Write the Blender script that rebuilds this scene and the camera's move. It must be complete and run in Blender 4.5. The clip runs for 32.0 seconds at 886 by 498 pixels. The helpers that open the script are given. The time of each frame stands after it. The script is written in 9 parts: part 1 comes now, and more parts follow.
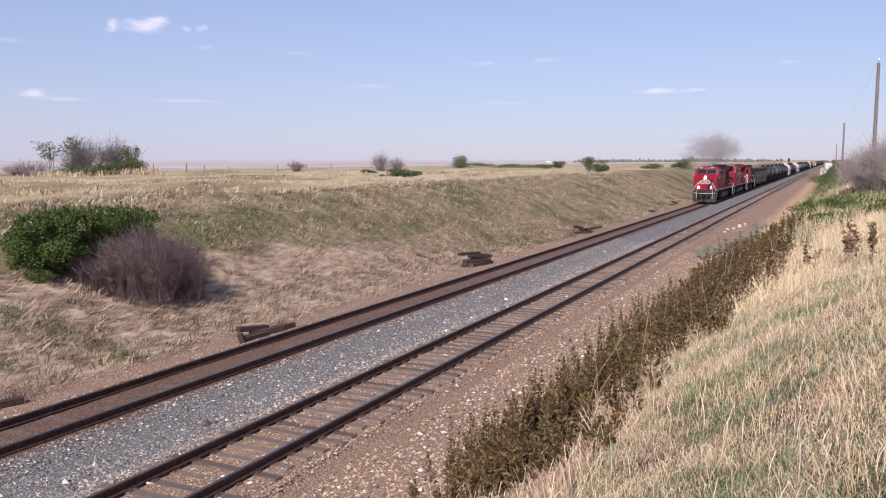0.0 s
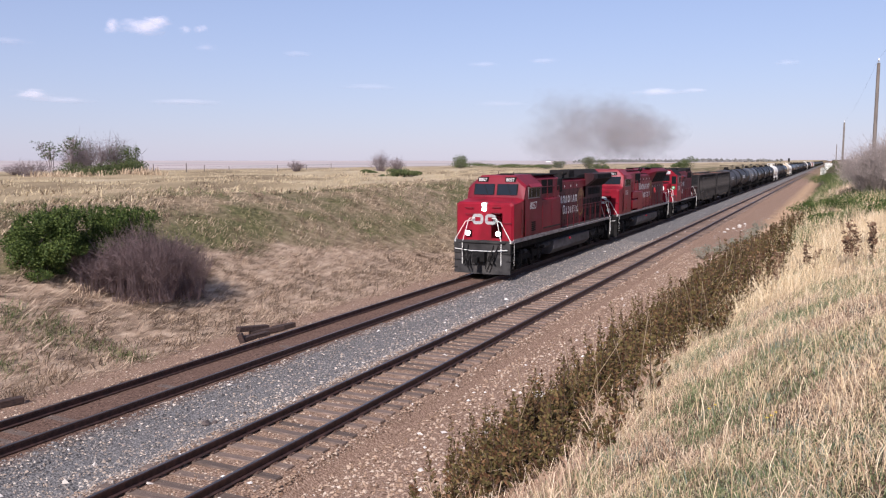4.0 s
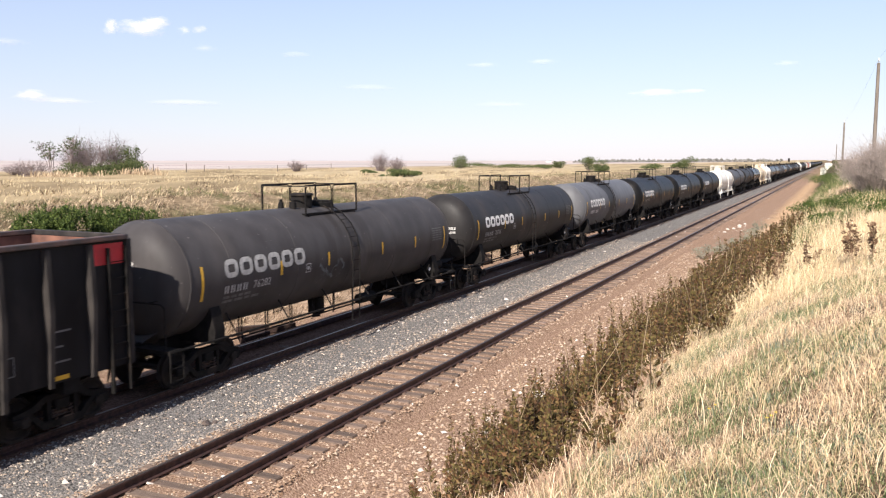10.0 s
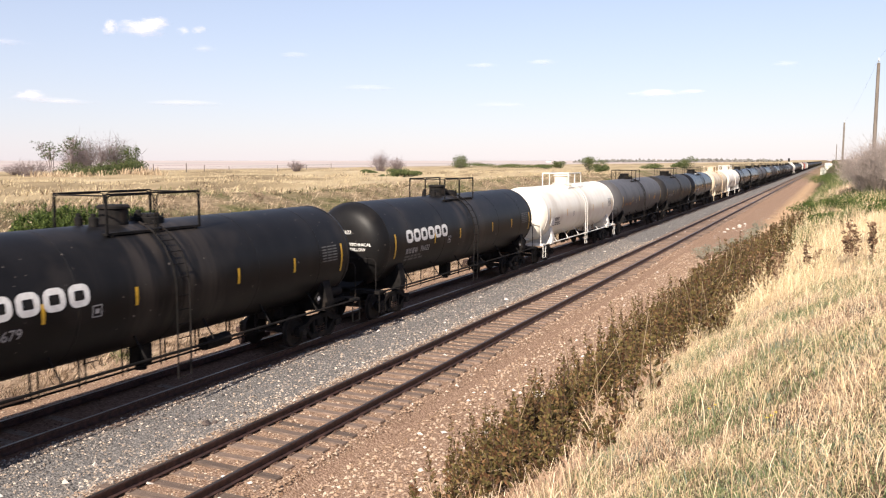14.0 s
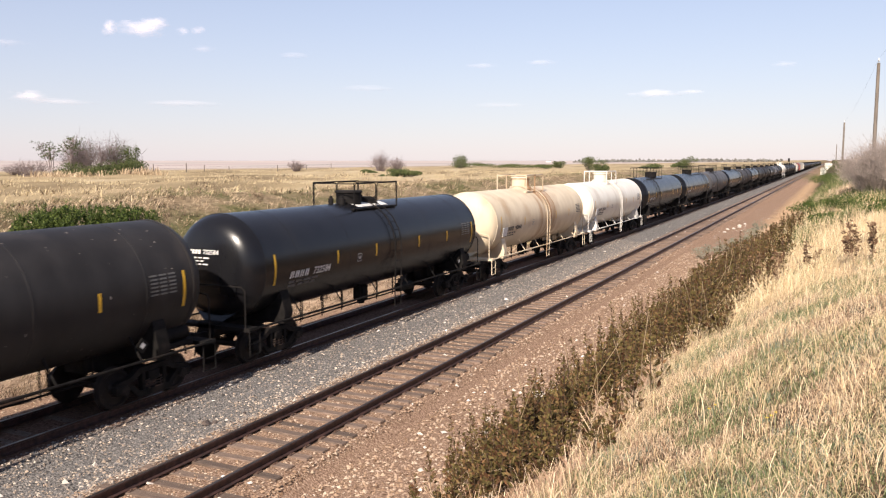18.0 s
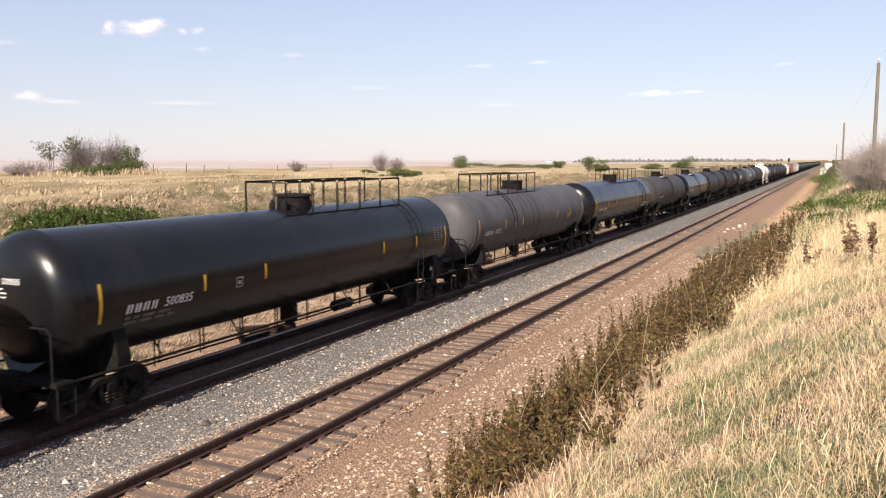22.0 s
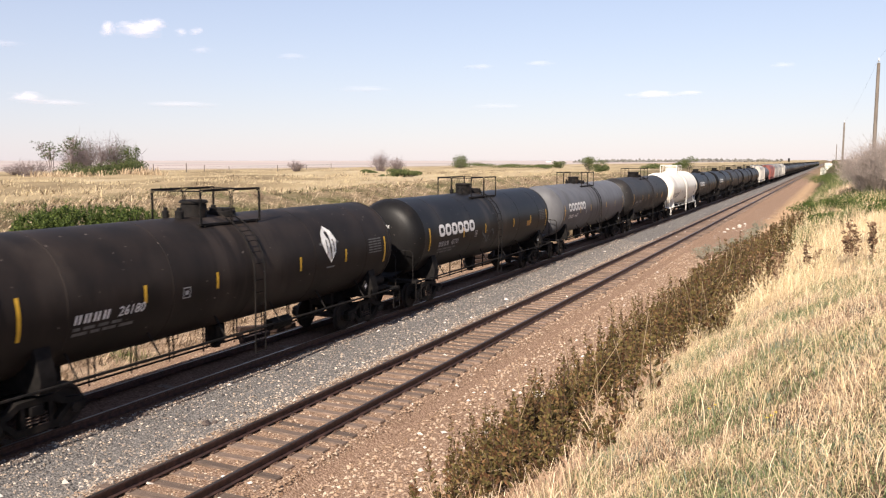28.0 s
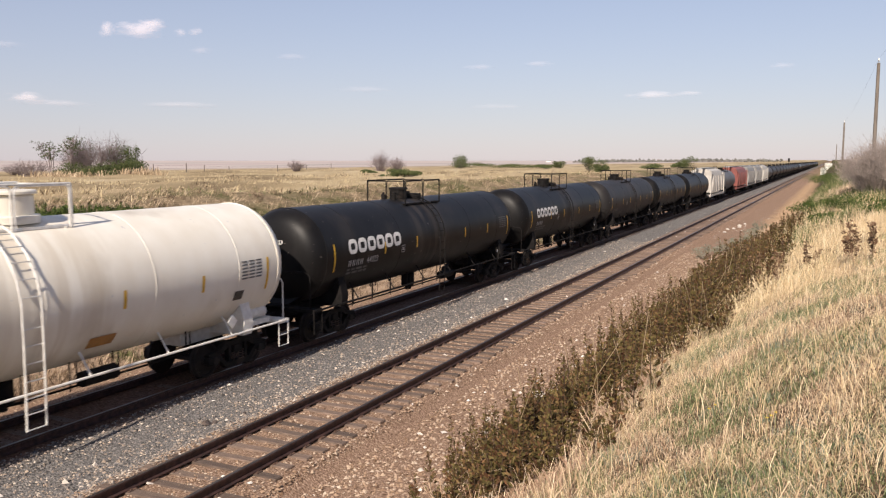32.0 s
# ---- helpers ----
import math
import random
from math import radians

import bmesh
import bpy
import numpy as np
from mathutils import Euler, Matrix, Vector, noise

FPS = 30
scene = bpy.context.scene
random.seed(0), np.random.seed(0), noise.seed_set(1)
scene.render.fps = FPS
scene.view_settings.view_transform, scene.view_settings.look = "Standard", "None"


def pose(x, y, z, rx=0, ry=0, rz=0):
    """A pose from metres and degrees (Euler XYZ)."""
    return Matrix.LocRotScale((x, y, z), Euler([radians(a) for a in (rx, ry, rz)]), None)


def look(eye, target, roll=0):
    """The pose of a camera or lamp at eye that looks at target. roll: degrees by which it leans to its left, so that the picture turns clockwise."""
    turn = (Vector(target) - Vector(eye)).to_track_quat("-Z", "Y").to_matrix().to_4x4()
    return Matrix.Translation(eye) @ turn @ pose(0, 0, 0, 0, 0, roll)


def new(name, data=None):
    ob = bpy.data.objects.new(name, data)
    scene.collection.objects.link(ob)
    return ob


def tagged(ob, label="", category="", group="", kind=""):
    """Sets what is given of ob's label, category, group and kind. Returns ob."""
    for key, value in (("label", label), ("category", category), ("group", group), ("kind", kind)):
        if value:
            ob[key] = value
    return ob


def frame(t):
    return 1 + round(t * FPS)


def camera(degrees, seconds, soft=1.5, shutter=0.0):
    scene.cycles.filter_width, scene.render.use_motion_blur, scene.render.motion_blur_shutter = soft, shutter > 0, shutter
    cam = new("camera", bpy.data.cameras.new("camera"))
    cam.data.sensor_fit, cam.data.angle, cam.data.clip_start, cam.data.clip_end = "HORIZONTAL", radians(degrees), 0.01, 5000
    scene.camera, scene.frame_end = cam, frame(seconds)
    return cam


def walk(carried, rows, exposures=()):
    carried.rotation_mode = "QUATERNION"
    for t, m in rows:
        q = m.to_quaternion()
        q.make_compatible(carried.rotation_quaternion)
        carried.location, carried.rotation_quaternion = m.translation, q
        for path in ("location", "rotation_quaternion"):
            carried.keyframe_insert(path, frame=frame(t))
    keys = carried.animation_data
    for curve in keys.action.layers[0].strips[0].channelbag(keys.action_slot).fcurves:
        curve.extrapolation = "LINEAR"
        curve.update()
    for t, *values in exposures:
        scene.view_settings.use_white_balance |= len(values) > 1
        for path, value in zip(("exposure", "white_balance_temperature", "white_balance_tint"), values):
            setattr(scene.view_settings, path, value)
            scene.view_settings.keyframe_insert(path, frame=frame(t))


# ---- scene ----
cam = camera(56.8, 32.0, soft=1.2, shutter=0.1)
EYE = (0.0, 0.0, 5.5)
AIM = (-math.sin(radians(25.3)) * 10, math.cos(radians(25.3)) * 10, 5.5 - 10 * math.tan(radians(6.15)))
walk(cam, [(0.0, look(EYE, AIM)), (32.0, look(EYE, AIM))],
     exposures=[(t, s + 0.62, k, g) for t, s, k, g in ((0.0, -0.24, 5700, 18), (3.5, -0.24, 5700, 18), (6.0, 0.15, 6100, 13), (7.0, 0.16, 5950, 12), (8.0, 0.28, 5800, 10), (10.0, 0.29, 6250, 11), (14.0, 0.26, 6550, 12), (17.0, 0.1, 6650, 13), (18.0, 0.12, 6650, 13), (19.0, -0.17, 6650, 13), (20.0, -0.26, 6650, 13), (21.5, 0.16, 6650, 12), (30.0, 0.19, 6650, 12), (31.0, -0.15, 6600, 13), (32.0, -0.2, 6600, 13))])

# ---------------------------------------------------------------- light
SUN_ELEV, SUN_AZ = radians(37), radians(174)     # the azimuth turns from +Y (along the line) towards +X
SUN_DIR = Vector((math.sin(SUN_AZ) * math.cos(SUN_ELEV), math.cos(SUN_AZ) * math.cos(SUN_ELEV), math.sin(SUN_ELEV)))
world = bpy.data.worlds.new("world")
scene.world = world
world.use_nodes = True
wn, wl = world.node_tree.nodes, world.node_tree.links
sky = wn.new("ShaderNodeTexSky")
sky.sky_type, sky.sun_disc = "NISHITA", False
sky.sun_elevation, sky.sun_rotation = SUN_ELEV, SUN_AZ
sky.air_density, sky.dust_density, sky.ozone_density, sky.altitude = 1.15, 0.25, 1.6, 900
bg = wn["Background"]
haze = wn.new("ShaderNodeMix")          # thin even haze over the clear sky
haze.data_type = "RGBA"
up = wn.new("ShaderNodeTexCoord")
sep = wn.new("ShaderNodeSeparateXYZ")
thin = wn.new("ShaderNodeMapRange")     # the haze thins out with height
thin.inputs[1].default_value, thin.inputs[2].default_value = 0.0, 0.28
thin.inputs[3].default_value, thin.inputs[4].default_value = 0.72, 0.3
wl.new(up.outputs["Generated"], sep.inputs[0])
wl.new(sep.outputs[2], thin.inputs[0])
wl.new(thin.outputs[0], haze.inputs[0])
haze.inputs[7].default_value = (4.65, 4.5, 5.75, 1)
wl.new(sky.outputs[0], haze.inputs[6])
wl.new(haze.outputs[2], bg.inputs[0])
bg.inputs[1].default_value = 0.082
sun_data = bpy.data.lights.new("sun", "SUN")
sun_data.energy, sun_data.angle, sun_data.color = 4.9, radians(0.53), (1.0, 0.90, 0.77)
sun = new("sun", sun_data)
sun.matrix_world = look(SUN_DIR * 100, (0, 0, 0))

# ---------------------------------------------------------------- plan
X_MAIN, X_SIDE = -14.98, -10.08      # centre lines of the two tracks; rail tops at z = 0
GAUGE = 0.73                       # half the distance between rail centres
SPEED = 18.95                       # the train's pace towards -Y


def sstep(a, b, v):
    t = min(1.0, max(0.0, (v - a) / (b - a)))
    return t * t * (3 - 2 * t)


def ground_z(x, y):
    """Height of the ground sheet."""
    p = Vector((x * 0.13, y * 0.13, 0.3))
    n = noise.noise(p)
    n2 = noise.noise(Vector((x * 0.6, y * 0.6, 4.0)))
    if x > -8.4:                                   # near bank, on which the camera stands
        toe = -6.7 + 2.7 * sstep(30, 95, y)
        t = (x - toe) / (0.9 - toe)
        s = sstep(-0.12, 1.12, t) * 0.75 + 0.25 * min(1, max(0, t))
        z = -0.5 + 4.35 * s + (0.25 * n + 0.07 * n2) * sstep(0.05, 0.4, t)
        if x > 2:
            z += 0.004 * (x - 2) + 0.3 * n * sstep(2, 10, x)
    elif x > -16.9:                                # track bed
        d = min(abs(x - X_MAIN), abs(x - X_SIDE))
        z = -0.2 - 0.2 * sstep(1.25, 2.2, d)
        z -= 0.025 * sstep(2.1, 1.6, abs(x - X_SIDE))
        if x > X_SIDE + 1.3:
            z = -0.255 - 0.245 * sstep(X_SIDE + 1.4, -8.4, x)
        z += 0.02 * n2
    else:                                          # far bank and plain
        top = 3.55 + 0.35 * n * sstep(-26, -40, x)
        wob = 1.0 * noise.noise(Vector((y * 0.05, 3.0, 1.0)))
        s = sstep(-18.2, -31.5 + wob, x) * 0.8 + 0.2 * sstep(-18.8, -28.0 + wob, x)
        z = -0.36 + (top + 0.36) * s + (0.16 * n + 0.1 * n2) * sstep(-17.5, -21, x)
        z -= 12.0 * sstep(105, 700, -x) * (1 - 0.75 * sstep(300, 1500, y))
    far = math.hypot(x, y)
    if far > 1500:
        z += 5.0 * sstep(1500, 4200, far) * sstep(-2500, 1500, y)
    return z

# ---------------------------------------------------------------- materials
MATS = {}


def surf(name, c1, c2=None, scale=6.0, rough=0.7, metal=0.0, bump=0.1, stain=None, stain_scale=0.7, stain_at=0.55,
         stretch=(1, 1, 1), fine=60.0, still=False, vary=0.0, spec=0.5):
    """A two-scale procedural surface: grain between two colours, larger stains, fine relief."""
    if name in MATS:
        return MATS[name]
    m = bpy.data.materials.new(name)
    m.use_nodes = True
    n, l = m.node_tree.nodes, m.node_tree.links
    b = n["Principled BSDF"]
    b.inputs["Roughness"].default_value, b.inputs["Metallic"].default_value = rough, metal
    b.inputs["Specular IOR Level"].default_value = spec
    if still:
        co = n.new("ShaderNodeNewGeometry").outputs["Position"]
    else:
        co = n.new("ShaderNodeTexCoord").outputs["Object"]
    mp = n.new("ShaderNodeMapping")
    mp.inputs["Scale"].default_value = stretch
    l.new(co, mp.inputs[0])
    c2 = c2 or tuple(v * 0.75 for v in c1)
    t1 = n.new("ShaderNodeTexNoise")
    t1.inputs["Scale"].default_value, t1.inputs["Detail"].default_value = scale, 5
    l.new(mp.outputs[0], t1.inputs[0])
    r1 = n.new("ShaderNodeValToRGB")
    r1.color_ramp.elements[0].position, r1.color_ramp.elements[1].position = 0.36, 0.64
    r1.color_ramp.elements[0].color, r1.color_ramp.elements[1].color = (*c2, 1), (*c1, 1)
    l.new(t1.outputs[0], r1.inputs[0])
    col = r1.outputs[0]
    if stain:
        t2 = n.new("ShaderNodeTexNoise")
        t2.inputs["Scale"].default_value, t2.inputs["Detail"].default_value = stain_scale, 7
        l.new(mp.outputs[0], t2.inputs[0])
        r2 = n.new("ShaderNodeValToRGB")
        r2.color_ramp.elements[0].position, r2.color_ramp.elements[1].position = stain_at, stain_at + 0.16
        l.new(t2.outputs[0], r2.inputs[0])
        mx = n.new("ShaderNodeMix")
        mx.data_type = "RGBA"
        l.new(r2.outputs[0], mx.inputs[0])
        l.new(col, mx.inputs[6])
        mx.inputs[7].default_value = (*stain, 1)
        col = mx.outputs[2]
    if vary:
        oi = n.new("ShaderNodeObjectInfo")
        mr = n.new("ShaderNodeMapRange")
        mr.inputs[3].default_value, mr.inputs[4].default_value = 1 - vary, 1 + vary
        l.new(oi.outputs["Random"], mr.inputs[0])
        vm = n.new("ShaderNodeVectorMath")
        vm.operation = "SCALE"
        l.new(col, vm.inputs[0])
        l.new(mr.outputs[0], vm.inputs["Scale"])
        col = vm.outputs[0]
    l.new(col, b.inputs["Base Color"])
    if bump:
        t3 = n.new("ShaderNodeTexNoise")
        t3.inputs["Scale"].default_value, t3.inputs["Detail"].default_value = fine, 3
        l.new(mp.outputs[0], t3.inputs[0])
        bp = n.new("ShaderNodeBump")
        bp.inputs["Strength"].default_value, bp.inputs["Distance"].default_value = bump, 0.02
        l.new(t3.outputs[0], bp.inputs["Height"])
        l.new(bp.outputs[0], b.inputs["Normal"])
    MATS[name] = m
    return m


def clumps(name, cols, rough=0.85, spread=0.25, spec=0.2, patch=None, patch_scale=0.25, patch_at=0.5):
    """Leaves, blades and stones joined in one mesh: colour by island, with patches of a second kind."""
    if name in MATS:
        return MATS[name]
    m = bpy.data.materials.new(name)
    m.use_nodes = True
    n, l = m.node_tree.nodes, m.node_tree.links
    b = n["Principled BSDF"]
    b.inputs["Roughness"].default_value, b.inputs["Specular IOR Level"].default_value = rough, spec
    g = n.new("ShaderNodeNewGeometry")
    r = n.new("ShaderNodeValToRGB")
    r.color_ramp.interpolation = "LINEAR"
    while len(r.color_ramp.elements) < len(cols):
        r.color_ramp.elements.new(0.5)
    for i, c in enumerate(cols):
        r.color_ramp.elements[i].position = i / (len(cols) - 1)
        r.color_ramp.elements[i].color = (*c, 1)
    l.new(g.outputs["Random Per Island"], r.inputs[0])
    col = r.outputs[0]
    if patch:
        t = n.new("ShaderNodeTexNoise")
        t.inputs["Scale"].default_value, t.inputs["Detail"].default_value = patch_scale, 4
        l.new(g.outputs["Position"], t.inputs[0])
        q = n.new("ShaderNodeValToRGB")
        q.color_ramp.elements[0].position, q.color_ramp.elements[1].position = patch_at, patch_at + 0.12
        l.new(t.outputs[0], q.inputs[0])
        mx = n.new("ShaderNodeMix")
        mx.data_type = "RGBA"
        l.new(q.outputs[0], mx.inputs[0])
        l.new(col, mx.inputs[6])
        mx.inputs[7].default_value = (*patch, 1)
        col = mx.outputs[2]
    l.new(col, b.inputs["Base Color"])
    MATS[name] = m
    return m


def glassy(name, col, rough=0.06):
    return surf(name, col, col, rough=rough, bump=0, spec=0.6)


def ground_material():
    """Track bed, banks and fields told apart by where they lie across the line."""
    m = bpy.data.materials.new("ground_cover")
    m.use_nodes = True
    n, l = m.node_tree.nodes, m.node_tree.links
    b = n["Principled BSDF"]
    b.inputs["Roughness"].default_value, b.inputs["Specular IOR Level"].default_value = 0.95, 0.1
    pos = n.new("ShaderNodeNewGeometry").outputs["Position"]
    sep = n.new("ShaderNodeSeparateXYZ")
    l.new(pos, sep.inputs[0])

    def tex(scale, detail=5, sy=1.0):
        t = n.new("ShaderNodeTexNoise")
        t.inputs["Scale"].default_value, t.inputs["Detail"].default_value = scale, detail
        if sy != 1.0:
            mp = n.new("ShaderNodeMapping")
            mp.inputs["Scale"].default_value = (1, sy, 1)
            l.new(pos, mp.inputs[0])
            l.new(mp.outputs[0], t.inputs[0])
        else:
            l.new(pos, t.inputs[0])
        return t.outputs[0]

    def ramp(src, stops):
        r = n.new("ShaderNodeValToRGB")
        while len(r.color_ramp.elements) < len(stops):
            r.color_ramp.elements.new(0.5)
        for i, (p, c) in enumerate(stops):
            r.color_ramp.elements[i].position = p
            r.color_ramp.elements[i].color = (*c, 1)
        l.new(src, r.inputs[0])
        return r.outputs[0]

    def mix(f, a, c):
        mx = n.new("ShaderNodeMix")
        mx.data_type = "RGBA"
        l.new(f, mx.inputs[0])
        l.new(a, mx.inputs[6])
        l.new(c, mx.inputs[7])
        return mx.outputs[2]

    def step_x(a, c, wob=0.5, scale=0.8):
        """0 below x = a, 1 above x = c, with a ragged edge."""
        ad = n.new("ShaderNodeMath")
        ad.operation = "MULTIPLY_ADD"
        l.new(tex(scale, 4), ad.inputs[0])
        ad.inputs[1].default_value = wob * 2
        l.new(sep.outputs[0], ad.inputs[2])
        mr = n.new("ShaderNodeMapRange")
        mr.inputs[1].default_value, mr.inputs[2].default_value = a + wob, c + wob
        l.new(ad.outputs[0], mr.inputs[0])
        return mr.outputs[0]

    fine = tex(22, 6)
    grey = ramp(fine, [(0.3, (0.06, 0.056, 0.054)), (0.5, (0.165, 0.155, 0.147)), (0.72, (0.31, 0.285, 0.26))])
    brown = ramp(fine, [(0.3, (0.115, 0.068, 0.045)), (0.5, (0.265, 0.172, 0.118)), (0.72, (0.44, 0.315, 0.228))])
    rust = ramp(tex(14, 6), [(0.3, (0.08, 0.047, 0.034)), (0.7, (0.21, 0.13, 0.095))])
    straw = ramp(tex(3.2, 6, 0.7), [(0.3, (0.12, 0.088, 0.055)), (0.52, (0.25, 0.185, 0.115)), (0.75, (0.38, 0.30, 0.195))])
    green = ramp(tex(4.0, 6), [(0.35, (0.065, 0.066, 0.026)), (0.7, (0.19, 0.165, 0.078))])
    earth = ramp(tex(5, 6), [(0.3, (0.30, 0.19, 0.105)), (0.7, (0.54, 0.375, 0.23))])
    bank = mix(ramp(tex(0.22, 6), [(0.47, (0, 0, 0)), (0.62, (1, 1, 1))]), straw, green)
    plain = ramp(tex(0.12, 8, 0.4), [(0.3, (0.20, 0.15, 0.09)), (0.5, (0.36, 0.28, 0.165)), (0.7, (0.46, 0.375, 0.245))])
    # far fields beyond the plain: distance haze put into the colour as pale pinkish grey
    hazed_field = ramp(tex(0.004, 3, 0.3), [(0.35, (0.40, 0.335, 0.315)), (0.5, (0.47, 0.40, 0.37)), (0.62, (0.36, 0.325, 0.30)), (0.75, (0.50, 0.43, 0.41))])
    c = mix(step_x(-150, -110, 6, 0.05), hazed_field, plain)
    c = mix(step_x(-36, -31, 2.0, 0.3), c, bank)
    # matted straw apron at the foot of the far slope, reaching higher where it is nearer
    reach = n.new("ShaderNodeMapRange")
    reach.interpolation_type = "SMOOTHSTEP"
    reach.inputs[1].default_value, reach.inputs[2].default_value = 26.0, 62.0
    reach.inputs[3].default_value, reach.inputs[4].default_value = 24.6, 17.4
    l.new(sep.outputs[1], reach.inputs[0])
    over = n.new("ShaderNodeMath")
    over.operation = "ADD"
    l.new(sep.outputs[0], over.inputs[0])
    l.new(reach.outputs[0], over.inputs[1])
    rag = n.new("ShaderNodeMath")
    rag.operation = "MULTIPLY_ADD"
    l.new(tex(0.5, 5), rag.inputs[0])
    rag.inputs[1].default_value = 3.0
    l.new(over.outputs[0], rag.inputs[2])
    lap = n.new("ShaderNodeMapRange")
    lap.inputs[1].default_value, lap.inputs[2].default_value = 1.2, 1.9
    l.new(rag.outputs[0], lap.inputs[0])
    mat_ = ramp(tex(3.0, 7, 0.45), [(0.32, (0.17, 0.118, 0.078)), (0.5, (0.39, 0.283, 0.195)), (0.7, (0.57, 0.435, 0.31))])
    c = mix(lap.outputs[0], c, mat_)
    c = mix(step_x(-18.6, -17.8, 0.5, 1.2), c, brown)
    c = mix(step_x(-16.7, -16.1, 0.4, 1.2), c, rust)
    c = mix(step_x(X_MAIN + 0.9, X_MAIN + 1.4, 0.3, 2.0), c, grey)
    c = mix(step_x(X_SIDE - 1.9, X_SIDE - 1.1, 0.35, 1.5), c, brown)
    c = mix(step_x(-6.2, -5.0, 0.8, 0.5), c, earth)
    # brown soil under the near grass, darkened to paint in shade between the blades
    shaded_soil = ramp(tex(6.0, 6), [(0.3, (0.06, 0.042, 0.025)), (0.6, (0.13, 0.095, 0.056)), (0.75, (0.20, 0.15, 0.09))])
    c = mix(step_x(-2.8, -1.6, 0.8, 0.5), c, shaded_soil)
    l.new(c, b.inputs["Base Color"])
    bp = n.new("ShaderNodeBump")
    bp.inputs["Strength"].default_value, bp.inputs["Distance"].default_value = 0.8, 0.05
    l.new(tex(26, 5), bp.inputs["Height"])
    l.new(bp.outputs[0], b.inputs["Normal"])
    return m


STEEL_RAIL = surf("rail_steel", (0.085, 0.045, 0.038), (0.04, 0.024, 0.022), 8, 0.55, 0.3, 0.15, still=True)
RAIL_HEAD = surf("worn_rail_head", (0.16, 0.14, 0.13), (0.08, 0.07, 0.065), 3, 0.35, 0.7, 0.05, still=True)
TIE_WOOD = surf("weathered_tie_wood", (0.20, 0.142, 0.11), (0.11, 0.077, 0.058), 5, 0.95, 0, 0.5, stretch=(1, 12, 4), vary=0.35, stain=(0.12, 0.082, 0.062), stain_scale=1.3, stain_at=0.52)
OLD_TIE = surf("dark_old_tie_wood", (0.065, 0.036, 0.027), (0.026, 0.016, 0.013), 5, 0.95, 0, 0.5, stretch=(1, 9, 4))
PLATE = surf("rusty_tie_plate", (0.16, 0.09, 0.06), (0.08, 0.05, 0.04), 9, 0.85, 0.2, 0.2, still=True)
POLE_WOOD = surf("grey_pole_wood", (0.22, 0.185, 0.15), (0.12, 0.10, 0.085), 4, 0.95, 0, 0.4, stretch=(6, 6, 0.4))
POST_WOOD = surf("fence_post_wood", (0.16, 0.13, 0.11), (0.08, 0.065, 0.055), 6, 0.95, 0, 0.3)

BLACK_STEEL = surf("black_running_gear", (0.016, 0.014, 0.0135), (0.008, 0.0075, 0.0072), 5, 0.75, 0, 0.2, stain=(0.034, 0.026, 0.021), stain_scale=1.6, stain_at=0.58, spec=0.12)
WHEEL_STEEL = surf("wheel_steel", (0.036, 0.029, 0.026), (0.017, 0.015, 0.014), 4, 0.65, 0.15, 0.15, spec=0.2)
SPRING_RUST = surf("rusty_springs", (0.12, 0.075, 0.05), (0.05, 0.035, 0.03), 9, 0.8, 0.1, 0.2)
RED = surf("red_locomotive_paint", (0.25, 0.009, 0.021), (0.205, 0.008, 0.018), 1.2, 0.42, 0, 0.03, stain=(0.13, 0.009, 0.014), stain_scale=0.9, stain_at=0.56, stretch=(1, 1, 0.4), spec=0.22)
RED_DULL = surf("faded_red_locomotive_paint", (0.10, 0.008, 0.013), (0.065, 0.0075, 0.0105), 1.0, 0.55, 0, 0.05, stain=(0.045, 0.013, 0.013), stain_scale=0.8, stain_at=0.54, stretch=(1, 1, 0.35), spec=0.25)
RED_MID = surf("grimy_red_locomotive_paint", (0.18, 0.0105, 0.021), (0.135, 0.0095, 0.018), 1.1, 0.5, 0, 0.05, stain=(0.085, 0.009, 0.013), stain_scale=0.8, stain_at=0.55, stretch=(1, 1, 0.35), spec=0.2)
RED_SOOT = surf("soot_streaked_red_paint", (0.185, 0.016, 0.024), (0.105, 0.011, 0.016), 1.3, 0.55, 0, 0.05, stain=(0.03, 0.012, 0.012), stain_scale=0.9, stain_at=0.53, stretch=(1, 1.0, 0.3), spec=0.2)
FUEL = surf("dusty_grey_fuel_tank", (0.12, 0.108, 0.105), (0.07, 0.063, 0.062), 2, 0.7, 0, 0.08, stain=(0.045, 0.04, 0.038), stain_scale=1.0, stretch=(1, 0.6, 1.4), spec=0.2)
RED_GRIME = surf("sooty_dark_red_paint", (0.05, 0.011, 0.014), (0.028, 0.009, 0.011), 1.2, 0.6, 0, 0.05, stain=(0.016, 0.012, 0.012), stain_scale=0.9, stain_at=0.54, stretch=(1, 1, 0.35), spec=0.18)
SOOT_ROOF = surf("sooty_black_roof", (0.02, 0.017, 0.017), (0.011, 0.01, 0.01), 2, 0.85, 0, 0.1, spec=0.12)
GRILLE = surf("dark_grille", (0.012, 0.011, 0.011), (0.006, 0.006, 0.006), 30, 0.8, 0, 0.4, spec=0.12)
WHITE_TRIM = surf("white_trim_paint", (0.78, 0.76, 0.71), (0.64, 0.61, 0.56), 6, 0.5, 0, 0.03)
LETTER_WHITE = surf("white_lettering", (0.74, 0.73, 0.70), (0.62, 0.60, 0.57), 9, 0.6, 0, 0.0)
LETTER_DIM = surf("dulled_lettering", (0.40, 0.39, 0.375), (0.27, 0.265, 0.255), 9, 0.7, 0, 0.0)
LETTER_FAINT = surf("faint_small_print", (0.13, 0.125, 0.12), (0.08, 0.078, 0.075), 9, 0.7, 0, 0.0)
